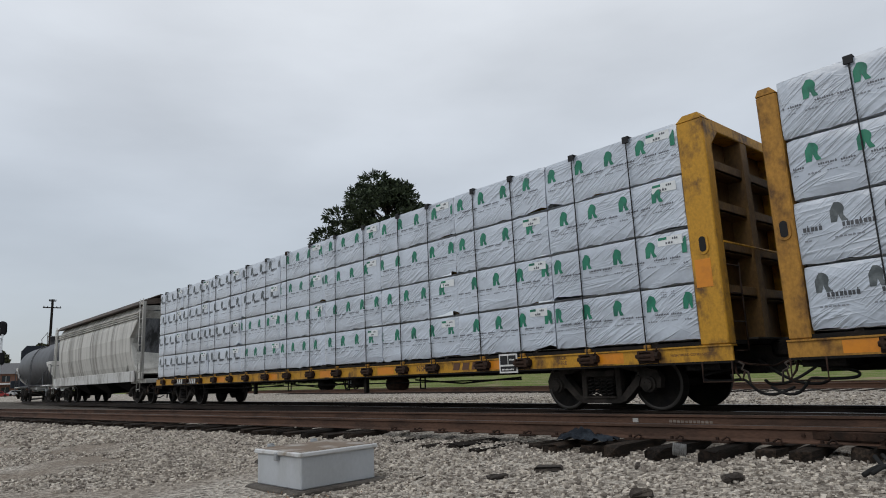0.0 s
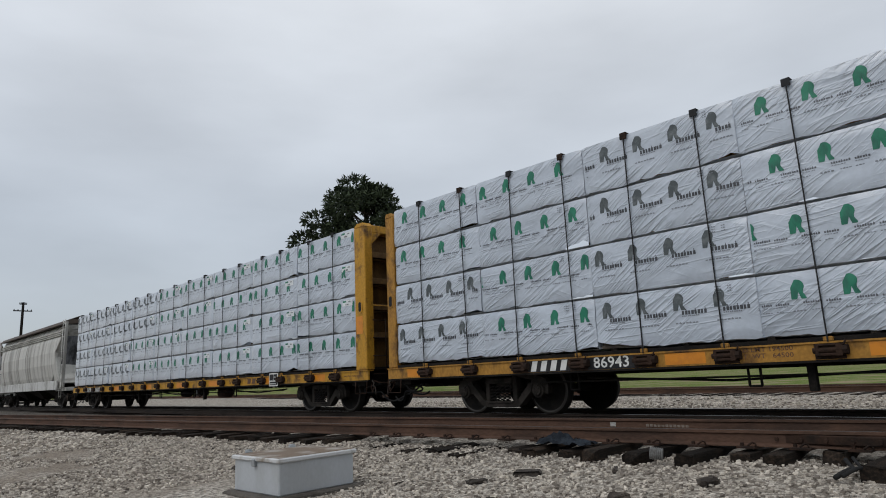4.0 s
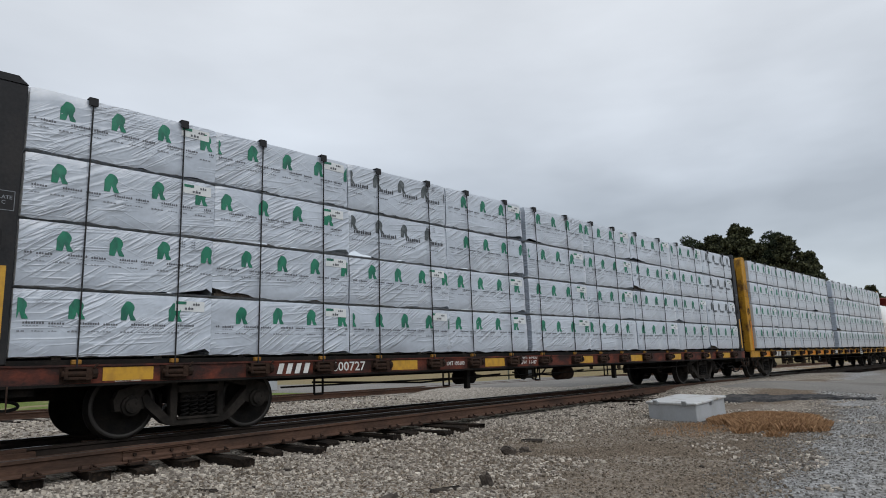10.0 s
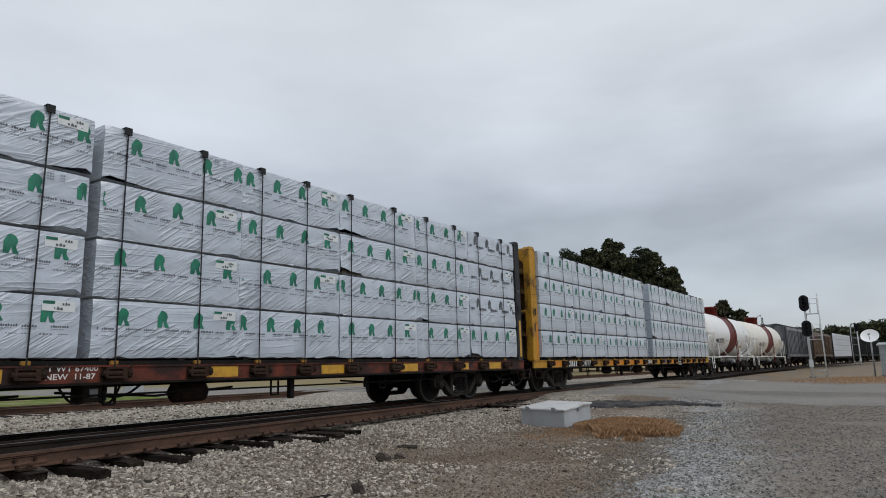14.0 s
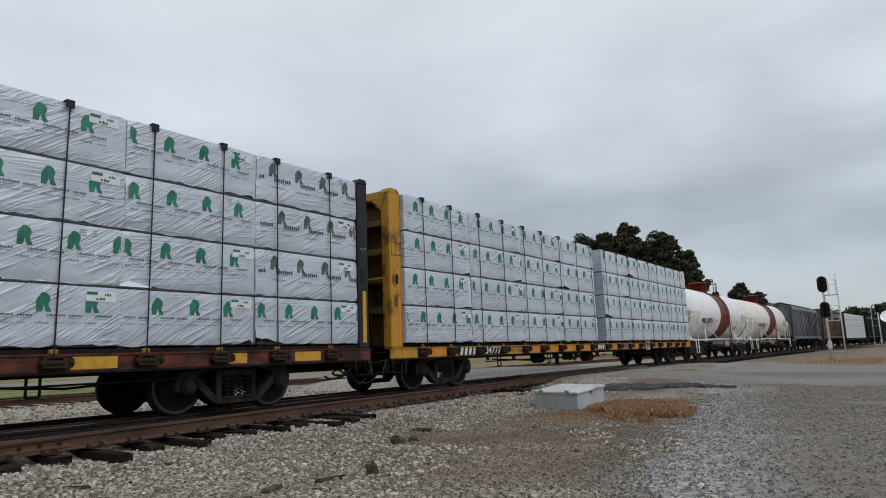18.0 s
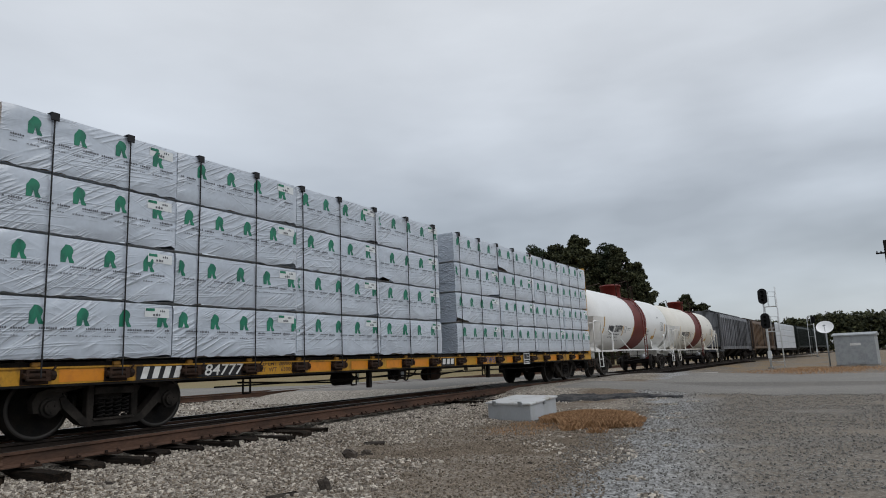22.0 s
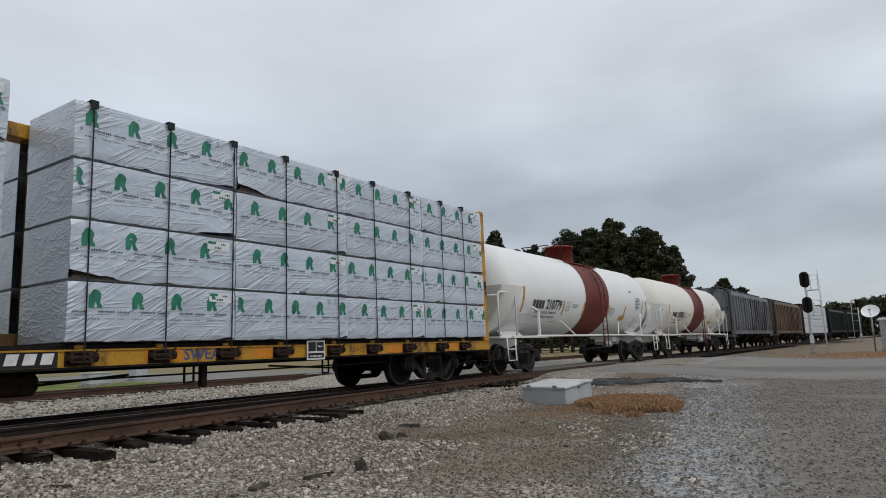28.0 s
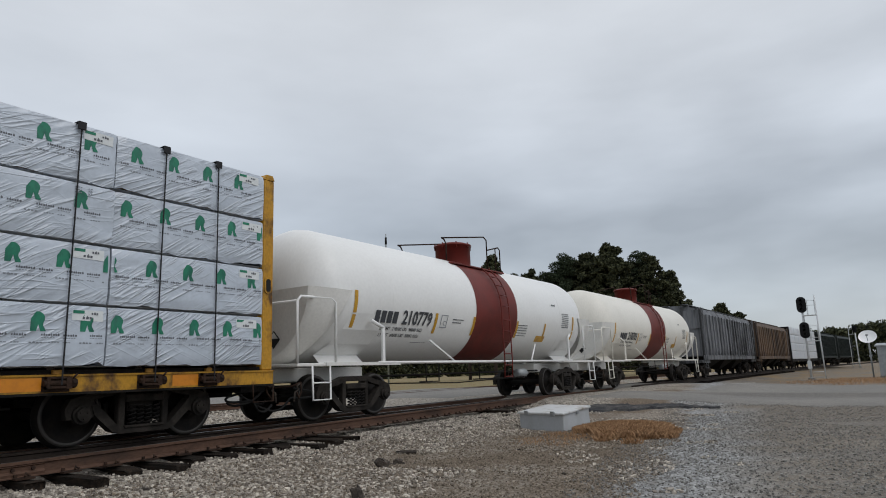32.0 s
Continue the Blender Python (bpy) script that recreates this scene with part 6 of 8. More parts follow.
        hs.add([(s * (H - 0.98), y_, ZC + 0.003) for y_ in (-1.435, -1.385)] + [(s * (H + 0.02), y_, ZC + 0.003) for y_ in (-1.425, -1.385)], [(0, 1, 3, 2)])
        part("head_shield", hs, M_TANK_DIRTY, car, "white half jacket over the tank's end")
        hd = Build()
        hd.tube([(s * 7.08, -1.40, 1.05), (s * 7.08, -1.40, 2.16), (s * 7.0, -1.40, 2.24), (s * 6.22, -1.40, 2.26), (s * 6.10, -1.40, 2.18), (s * 6.10, -1.40, 1.05)], 0.026, 8)
        hd.tube([(s * 7.08, -1.38, 2.16), (s * 7.08, 1.38, 2.16), (s * 7.08, 1.38, 1.05)], 0.022, 6)
        part("handrail", hd, shell, car, "white pipe handrail")
        hp = Build()
        hp.box(s * 4.72 - 0.04, -1.45, 1.06, s * 4.72 + 0.04, -1.39, 1.78, 0.01)
        hp.tube([(s * 4.72, -1.42, 1.76), (s * 5.02, -1.36, 1.90)], 0.04, 6)
        part("rail_post", hp, shell, car)
        st = Build()
        st.tube([(s * 6.75, -1.44, 1.0), (s * 6.75, -1.46, 0.40), (s * 6.3, -1.46, 0.40), (s * 6.3, -1.44, 1.0)], 0.02, 6)
        st.tube([(s * 6.75, -1.46, 0.70), (s * 6.3, -1.46, 0.70)], 0.016, 6)
        part("step", st, shell, car, "bent white step")
        part("brace", Build().tube([(s * 2.0, -1.42, 1.04), (s * 2.75, -1.20, 1.55)], 0.026, 6), shell, car)
    part("side_pipe", Build().tube([(-4.9, -1.44, 1.05), (4.9, -1.44, 1.05)], 0.03, 8), shell, car, "long white pipe along the tank's foot")
    br = Build()
    br.tube([(-4.0, -0.6, 0.78), (4.0, -0.6, 0.78)], 0.03, 6)
    br.tube([(-4.0, -0.9, 0.62), (-1.2, -0.9, 0.55), (2.6, -0.9, 0.62)], 0.016, 6)
    part("brake_rigging", br, M_GRIME, car, "dark rods under the tank")
    part("brake_cylinder", Build().spin([(-0.25, 0), (-0.25, 0.13), (0.2, 0.13), (0.3, 0.05), (0.5, 0.03), (0.5, 0)], (2.6, -0.75, 0.72), "x", 14), M_GALV, car, "pale brake cylinder")
    for x in (-3.0, -0.2):
        hf = Build()
        w_ = 0.25 if x < -1 else 0.75
        hf.tube([(x - w_, -1.43, 1.03), (x - w_, -1.43, 0.62), (x + w_, -1.43, 0.62), (x + w_, -1.43, 1.03)], 0.016, 6)
        hf.tube([(x - w_, -1.25, 0.62), (x + w_, -1.25, 0.62)], 0.016, 6)
        part("step_frame", hf, M_GRIME, car, "thin hanging step frame")
    for x in (-5.2, 5.2):
        truck(car, x)
    for s in (-1, 1):
        coupler(car, s * 6.9, s, shell)
    if detail:
        def curved(nm, x0, x1, a0, a1, material, lab=""):
            v = [(x, -(R + 0.009) * math.cos(a), ZC + (R + 0.009) * math.sin(a)) for a in np.linspace(a0, a1, 8) for x in (x0, x1)]
            part(nm, Build().add(v, [(2 * i, 2 * i + 1, 2 * i + 3, 2 * i + 2) for i in range(7)], True), material, tank, lab)
        for x in (-5.5, -2.65, -0.96, 1.40, 3.2, 5.3):
            curved("reflector", x - 0.05, x + 0.05, -0.55, 0.02 if abs(x) > 5 else -0.2, M_AMBER, "yellow reflective strip")
        curved("notice", 2.75, 3.35, -0.62, -0.48, M_AMBER, "yellow notice")
        r = random.Random(5)
        tb = Build()

        def row(x, z, w, h, n):
            a = math.asin(max(-0.99, min(0.99, (z - ZC) / R)))
            y = -(R + 0.011) * math.cos(a)
            bars(0, x, y, z, w, h, n, r, tb)
        for z_, line in ((1.765, "LD LMT  218000 LBS  98880 KGS"), (1.635, "LT WT  68000 LBS  30850 KGS")):
            a_ = math.asin((z_ - ZC) / R)
            tx_ = lettering("weight_stencil", line, 0.115, M_INK, tank, (-3.85, -(R + 0.010) * math.cos(a_), z_), "", -1, 0.95)
            tx_.rotation_euler = (-a_, 0, 0)
        row(-3.3, 1.50, 0.6, 0.055, 7)
        row(-1.95, 2.05, 0.5, 0.03, 10)
        row(-1.95, 1.98, 0.4, 0.03, 8)
        for k in range(5):
            row(1.45, 2.05 - 0.07 * k, 0.6, 0.03, 10)
        for k in range(8):
            row(4.4, 2.52 - 0.06 * k, 0.55, 0.03, 7)
        row(3.7, 2.75, 0.3, 0.06, 5)
        part("stencil_print", tb, M_INK, tank, "small black stencilled lines")
        for s in (-1, 1):
            pl = part("hazard_placard", Build().section([(-0.62, 1.52), (-0.45, 1.35), (-0.28, 1.52), (-0.45, 1.69)], min(s * 6.772, s * 6.778), max(s * 6.772, s * 6.778)), M_BLACK, car, "black and white diamond placard")
            part("placard_face", Build().section([(-0.57, 1.54), (-0.33, 1.54), (-0.45, 1.66)], min(s * 6.778, s * 6.782), max(s * 6.778, s * 6.782)), M_WHITE, pl)
        q = math.asin((2.0 - ZC) / R)
        y = -(R + 0.014) * math.cos(q)
        mk = part("reporting_mark", evenly(-0.40, -0.13, 0.80, 0.26, 4), M_INK, tank, "black stencilled reporting mark", (-4.46, y, 2.0))
        mk.rotation_euler = (-q, 0, 0)
        fb = Build()
        for x0, x1, z0, z1 in ((-0.13, 0.13, 0.14, 0.155), (-0.13, 0.13, -0.155, -0.14), (-0.13, -0.115, -0.155, 0.155), (0.115, 0.13, -0.155, 0.155)):
            fb.box(x0, -0.004, z0, x1, 0.0, z1)
        fo = part("stencil_frame", fb, M_FAINT, tank, "", (-2.33, y, 2.0))
        fo.rotation_euler = (-q, 0, 0)
        co_ = lettering("clearance_stencil", "C", 0.16, M_FAINT, tank, (-2.33, y, 1.95), "", -1)
        co_.rotation_euler = (-q, 0, 0)
        tagged(mk, "black stencilled reporting mark", kind="stuff")
        nb = lettering("car_number", digits, 0.43, M_INK, tank, (-3.38, y, 2.0), "black stencilled car number", -1, 0.86, 0.0, 0.03)
        nb.rotation_euler = (-q, 0, 0)
    return car


tank_car("tank_car", 29.25, "white tank car with a brown band and manway", M_TANK, M_BAND)
tank_car("tank_car", 44.2, "cream-white tank car with a brown band and manway", M_TANK_CREAM, M_BAND, True, True, "210703")


# -- covered hoppers --
def hopper_car(name, offset, label, paint, half, top, ribs=True, height=4.05, roof=None):
    car = thing(name, label, "hopper car", "cars of the train")
    TRAIN.append((car, offset, -half + 2.0, half - 2.0, 0.0))
    z0 = 1.25
    sec = [(-1.45, z0), (-1.50, z0 + 0.3), (-1.50, height - 0.5), (-1.30, height - 0.12), (-0.7, height), (0.7, height), (1.30, height - 0.12), (1.50, height - 0.5), (1.50, z0 + 0.3), (1.45, z0)]
    if not ribs:
        half_sec = [(1.30, z0), (1.42, z0 + 0.35), (1.54, z0 + 0.95), (1.56, z0 + 1.55), (1.50, z0 + 2.1), (1.36, height - 0.55), (1.22, height - 0.3)]
        sec = [(-a, c) for a, c in half_sec] + half_sec[::-1]
    n, b, v = len(sec), Build(), []
    xs = [-half + 0.9, -half + 1.5, half - 1.5, half - 0.9]
    for k_, x in enumerate(xs):
        for y, z in sec:
            dent = 0.0 if ribs else (0.95 if k_ in (0, 3) else 0.3) * math.sin(math.pi * max(0.0, min(1.0, (z - z0 + 0.25) / (height - z0 - 0.25))))
            v.append((x + dent if x < 0 else x - dent, y, z))
    f = [(i * n + j, i * n + (j + 1) % n, (i + 1) * n + (j + 1) % n, (i + 1) * n + j) for i in range(3) for j in range(n)]
    f += [tuple(range(n)), tuple(3 * n + j for j in range(n))]
    b.add(v, f)
    for s in (-1, 1):
        b.add([(s * (half - 0.9), -1.45, height - 0.55), (s * (half - 0.9), 1.45, height - 0.55), (s * (half - 2.6), 1.45, 1.2), (s * (half - 2.6), -1.45, 1.2)], [(0, 1, 2, 3)])
    body = part("body", b, paint, car, "weathered hopper body")
    if ribs:
        x = -half + 1.5
        while x < half - 1.4:
            part("rib", Build().box(x - 0.05, -1.575, z0 + 0.02, x + 0.05, -1.49, height - 0.45, 0.01), paint, body)
            x += 0.82
    rf = Build()
    rf.box(-half + 0.6, -0.75, height + 0.12, half - 0.6, -0.35, height + 0.15)
    rf.box(-half + 0.6, 0.35, height + 0.12, half - 0.6, 0.75, height + 0.15)
    for x in np.arange(-half + 1.0, half, 1.5):
        rf.box(x - 0.03, -0.75, height - 0.05, x + 0.03, 0.75, height + 0.12)
    rf.box(-half + 1.4, -0.3, height - 0.01, half - 1.4, 0.3, height + 0.08, 0.02)
    if not ribs:
        for s in (-1, 1):
            part("slope_sheet", Build().add([(s * (half - 0.95), -1.2, height - 0.5), (s * (half - 0.95), 1.2, height - 0.5), (s * (half - 2.0), 1.35, 1.3), (s * (half - 2.0), -1.35, 1.3)], [(0, 1, 2, 3)]), M_HOPPER_GREY, body, "dark sloping end sheet")
        for k in range(3):
            zr = height - 0.62 - 0.11 * k
            part("side_rib", Build().box(-half + 1.1, -1.45 - 0.035 * k, zr, half - 1.1, -1.36, zr + 0.03), paint, body)
        part("side_panel", Build().box(-half + 0.9, -1.60, 0.92, half - 0.9, -1.54, 1.36, 0.01), M_PANEL, car, "scuffed pale lower side panel")
    if roof:
        e = Build()
        e.section([(-1.55, height - 0.30), (-1.38, height - 0.10), (-0.7, height + 0.02), (0.7, height + 0.02), (1.38, height - 0.10), (1.55, height - 0.30), (1.5, height - 0.30), (0, height - 0.15), (-1.5, height - 0.30)], -half + 0.8, half - 0.8)
        part("roof", e, roof, car, "rust-brown roof with a lip")
    part("roof_walk", rf, roof or paint, car, "roof hatches and running boards")
    sl = Build()
    for y in (-1.50, 1.44):
        sl.box(-half + 0.2, y, 1.02, half - 0.2, y + 0.06, 1.28, 0.008)
    for s in (-1, 1):
        sl.box(min(s * (half - 1.9), s * half), -1.4, 0.85, max(s * (half - 1.9), s * half), 1.4, 1.02, 0.01)
        for y in (-1.44, 1.44):
            sl.box(s * (half - 0.4) - 0.05, y - 0.05, 1.0, s * (half - 0.4) + 0.05, y + 0.05, height - 0.2)
            sl.box(min(s * (half - 1.0), s * (half - 0.4)), y - 0.04, height - 0.3, max(s * (half - 1.0), s * (half - 0.4)), y + 0.04, height - 0.2)
    part("side_sill", sl, paint, car, "side sills and end posts")
    for s in (-1, 1) if ribs else ():
        part("end_panel", Build().box(min(s * (half - 0.86), s * (half - 0.82)), -1.4, height - 1.25, max(s * (half - 0.86), s * (half - 0.82)), 1.4, height - 0.2), paint, car)
    for s in (-1, 1):
        ld = Build()
        for x in (half - 0.75, half - 0.35):
            ld.tube([(s * x, -1.52, 0.5), (s * x, -1.52, height - 0.1)], 0.018, 6)
        for z in np.arange(0.6, height - 0.1, 0.36):
            ld.tube([(s * (half - 0.75), -1.52, z), (s * (half - 0.35), -1.52, z)], 0.014, 6)
        part("ladder", ld, paint, car, "side ladder")
    for k in range(3):
        ho = Build()
        c = (-half + 2.6) + (2 * half - 5.2) * (k + 0.5) / 3
        w = (2 * half - 5.2) / 6
        ho.add([(c - w, -1.4, 1.25), (c + w, -1.4, 1.25), (c + w, 1.4, 1.25), (c - w, 1.4, 1.25), (c - 0.35, -0.5, 0.45), (c + 0.35, -0.5, 0.45), (c + 0.35, 0.5, 0.45), (c - 0.35, 0.5, 0.45)],
               [(0, 1, 5, 4), (1, 2, 6, 5), (2, 3, 7, 6), (3, 0, 4, 7), (4, 5, 6, 7)])
        part("discharge_hopper", ho, M_GRIME, car, "sloping discharge hopper")
    for x in (-half + 2.0, half - 2.0):
        truck(car, x, False)
    for s in (-1, 1):
        coupler(car, s * (half - 0.1), s)
    return car


hopper_car("covered_hopper", -79.91, "streaked pale grey covered hopper car", M_HOPPER, 8.3, 0, False, 4.42, M_HOPPER_ROOF)
hopper_car("covered_hopper", 60.8, "dark grey ribbed covered hopper car", M_HOPPER_GREY, 8.5, 0, True, 4.05)
hopper_car("covered_hopper", 78.5, "rusty brown ribbed covered hopper car", M_HOPPER_BROWN, 8.4, 0, True, 4.05)
tank_car("tank_car", -95.91, "dull grey tank car", M_TANK_GREY, M_TANK_GREY, False, False)


def far_lumber(offset):
    car = thing("lumber_car", "distant flat car stacked with white-wrapped lumber", "freight car", "cars of the train")
    TRAIN.append((car, offset, -7.0, 7.0, 0.0))
    b = Build()
    b.box(-9.3, -1.4, 0.72, 9.3, 1.4, 0.95, 0.02)
    for s in (-1, 1):
        b.box(s * 9.2 - 0.15, -1.4, 0.9, s * 9.2 + 0.15, 1.4, 4.2)
    part("deck", b, M_GRIME, car)
    for i in range(7):
        for k in range(4):
            part("lumber_pack", pack_mesh(2.5, (i + k) % 6), M_WRAP, car, "", (-8.85 + 2.53 * i, -1.40, 1.0 + TIER * k))
    for x in (-7.0, 7.0):
        truck(car, x, False)
    return car


far_lumber(97.5)
hopper_car("covered_hopper", 116.4, "nearly black covered hopper car", M_DARKCAR, 8.4, 0, True, 4.3)
hopper_car("covered_hopper", 133.4, "nearly black covered hopper car far down the train", M_DARKCAR, 8.2, 0, True, 4.3)


def engine(offset):
    car = thing("locomotive", "dark diesel locomotive seen from behind", "locomotive", "cars of the train")
    TRAIN.append((car, offset, -6.5, 6.5, 0.0))
    b = Build()
    b.box(-9.6, -1.5, 1.0, 9.6, 1.5, 1.6, 0.05)
    part("frame", b, M_LOCO, car)
    b = Build()
    b.section([(-0.95, 1.6), (-0.95, 3.9), (-0.6, 4.35), (0.6, 4.35), (0.95, 3.9), (0.95, 1.6)], -5.0, 9.2)
    part("hood", b, M_LOCO, car)
    b = Build()
    b.section([(-1.5, 1.6), (-1.5, 4.2), (-0.8, 4.6), (0.8, 4.6), (1.5, 4.2), (1.5, 1.6)], -8.2, -5.2)
    part("cab", b, M_LOCO, car)
    for x in (-6.5, 6.5):
        truck(car, x, False)
    return car


engine(-114.47)

# lettering and small marks on the cars
def board(car, x0, x1):
    part("number_board", Build().box(x0, -1.4045, 0.726, x1, -1.4018, 0.918), M_BLACK, car, "black number board")


def number(car, digits, x, size=0.235, squeeze=1.1, lean=0.0):
    lettering("car_number", digits, size, M_WHITE, car, (x, -1.408, 0.825), "white stencilled car number", -1, squeeze, lean)


def three_blocks(car, x, w, material):
    """A plain three-part mark with a line through it."""
    for k in range(3):
        c = x - w / 2 + w * (k + 0.5) / 3
        b = Build().add([(c - w * 0.13, -1.4075, 0.765), (c + w * 0.10, -1.4075, 0.765), (c + w * 0.15, -1.4075, 0.90), (c - w * 0.08, -1.4075, 0.90)], [(0, 1, 2, 3)])
        part("mark_block", b, material, car, "plain block of a mark")


words(car_1, "car_type_stencil", "NSH76A", 16.3, 0.825, 0.17, M_BROWN_INK)
three_blocks(car_1, 17.5, 0.8, M_BROWN_INK)
words(car_1, "jack_stencil", "JACK\nHERE", 19.85, 0.835, 0.085, M_BROWN_INK)
words(car_1, "warning_stencil", "HIGH TREAD COND. SHOES", 22.15, 0.825, 0.05, M_BROWN_INK)
placard(car_1, 18.66, 0.84)
board(car_1, 1.75, 4.0)
mark_bars(car_1, 2.3, 0.825, 0.8, 0.17, 4, M_WHITE, 4, -1.408)
mark_bars(car_1, 3.5, 0.825, 0.8, 0.17, 5, M_WHITE, 9, -1.408, "car_number")
board(car_2, 3.45, 5.75)
mark_bars(car_2, 3.98, 0.825, 0.82, 0.17, 4, M_WHITE, 4, -1.408)
number(car_2, "86943", 5.16)
words(car_2, "load_stencil", "LD LMT 194500\nLT  WT   64500", 7.45, 0.845, 0.085, M_BROWN_INK, 1.2)
words(car_2, "letter_stencil", "N", 10.1, 0.825, 0.15, M_BROWN_INK)
board(car_2, 13.13, 14.13)
three_blocks(car_2, 13.63, 0.86, M_WHITE)
placard(car_2, 15.97, 0.84)
words(car_2, "car_type_stencil", "TSH 75", 17.13, 0.825, 0.14, M_BROWN_INK)
mark_bars(car_3, 3.67, 0.825, 0.60, 0.15, 4, M_WHITE, 3, -1.408)
number(car_3, "600727", 4.69, 0.20)
words(car_3, "load_stencil", "LD LMT 195600", 7.12, 0.825, 0.095, M_WHITE)
words(car_3, "built_stencil", "LT WT 67400\nNEW  11-87", 9.42, 0.85, 0.10, M_WHITE, 1.2)
words(car_3, "reflector_stencil", "EOC LT 65000", 1.29, 0.745, 0.05, M_WHITE)
lettering("clearance_stencil", "PLATE\nC", 0.06, M_FAINT, car_3, (-0.17, -1.4155, 2.80), "", -1)
bs = Build()
for q in ((-0.28, 2.68, -0.273, 2.91), (-0.067, 2.68, -0.06, 2.91), (-0.28, 2.68, -0.06, 2.687), (-0.28, 2.903, -0.06, 2.91)):
    bs.box(q[0], -1.4145, q[1], q[2], -1.4125, q[3])
part("stencil_frame", bs, M_FAINT, car_3)
part("reflector", Build().box(-0.20, -1.4145, 1.05, -0.09, -1.4122, 2.05), M_AMBER, car_3, "upright yellow reflective strip")
part("reflector", Build().box(21.62, -1.4145, 1.05, 21.72, -1.4122, 2.05), M_AMBER, car_3, "upright yellow reflective strip")
lettering("clearance_stencil", "PLATE\nC", 0.06, M_FAINT, car_3, (21.65, -1.4155, 2.85), "", -1)
board(car_4, 2.03, 4.02)
mark_bars(car_4, 2.45, 0.825, 0.72, 0.17, 4, M_WHITE, 4, -1.408)
number(car_4, "84777", 3.56, 0.25, 1.22, 0.18)
words(car_4, "load_stencil", "LD LMT 200000\nLT  WT   63000", 4.74, 0.85, 0.105, M_BROWN_INK, 1.12)
board(car_4, 10.3, 10.95)
three_blocks(car_4, 10.62, 0.6, M_WHITE)
placard(car_4, 15.35, 0.84)
words(car_4, "car_type_stencil", "RSH 75", 16.5, 0.825, 0.14, M_BROWN_INK)
words(car_4, "graffiti", "SWEAR", 13.1, 0.83, 0.235, M_BLUE_SPRAY)
lettering("clearance_stencil", "C", 0.12, M_BROWN_INK, car_4, (-0.19, -1.4155, 3.0), "", -1)
bs = Build()
for q in ((-0.34, 2.86, -0.325, 3.14), (-0.06, 2.86, -0.045, 3.14), (-0.34, 2.86, -0.045, 2.875), (-0.34, 3.125, -0.045, 3.14)):
    bs.box(q[0], -1.4145, q[1], q[2], -1.4125, q[3])
part("stencil_frame", bs, M_BROWN_INK, car_4)
part("reflector", Build().box(-0.16, -1.4145, 1.02, -0.05, -1.4122, 2.0), M_ORANGE, car_4, "upright orange reflective strip")
part("reflector", Build().box(22.36, -1.4145, 1.75, 22.60, -1.4122, 2.15), M_ORANGE, car_1, "square orange reflective patch")


# ---- things beside the track ----
def ground_box(x, y, turn, label, tilt=(0.0, 0.0), rusty=False, size=(1.0, 1.0)):
    """A low metal equipment box with an overhanging lid, on a concrete pad."""
    z = ground_z(x, y)
    t = thing("equipment_box", label, "equipment box", "metal boxes by the track", (x, y, z), turn)
    t.rotation_euler, t.scale = (radians(tilt[0]), radians(tilt[1]), radians(turn)), (*size, 1.0)
    part("pad", Build().box(-0.54, -0.62, -0.15, 0.54, 0.62, 0.045, 0.02), M_PAD, t, "dark stained concrete pad")
    part("body", Build().box(-0.46, -0.50, 0.045, 0.46, 0.50, 0.40, 0.012), M_CABINET, t)
    b = Build()
    b.box(-0.49, -0.53, 0.385, 0.49, 0.53, 0.432, 0.01)
    lid = part("lid", b, M_LID, t, "flat overhanging lid")
    hb = Build()
    for q in (-0.3, 0.3):
        hb.box(-0.51, q - 0.05, 0.37, -0.488, q + 0.05, 0.45, 0.006)
        hb.tube([(-0.51, q - 0.04, 0.455), (-0.51, q + 0.04, 0.455)], 0.014, 6)
    part("hinge", hb, M_GALV, lid)
    if rusty:
        part("lid_panel", Build().box(-0.455, -0.495, 0.428, 0.455, 0.495, 0.436), M_LID_RUST, lid, "rust-stained panel within the lid's rim")
    lt = Build()
    lt.box(-0.03, -0.545, 0.33, 0.03, -0.502, 0.41, 0.005)
    part("latch", lt, M_GALV, t)
    return t


ground_box(-7.08, 3.92, 3, "pale grey metal box with a rust-stained lid on a concrete pad", (0.0, 0.0), True)
ground_box(13.6, 6.3, -7, "pale grey metal box on gravel beside dry grass", (1.0, -4.4), False, (1.22, 1.09))


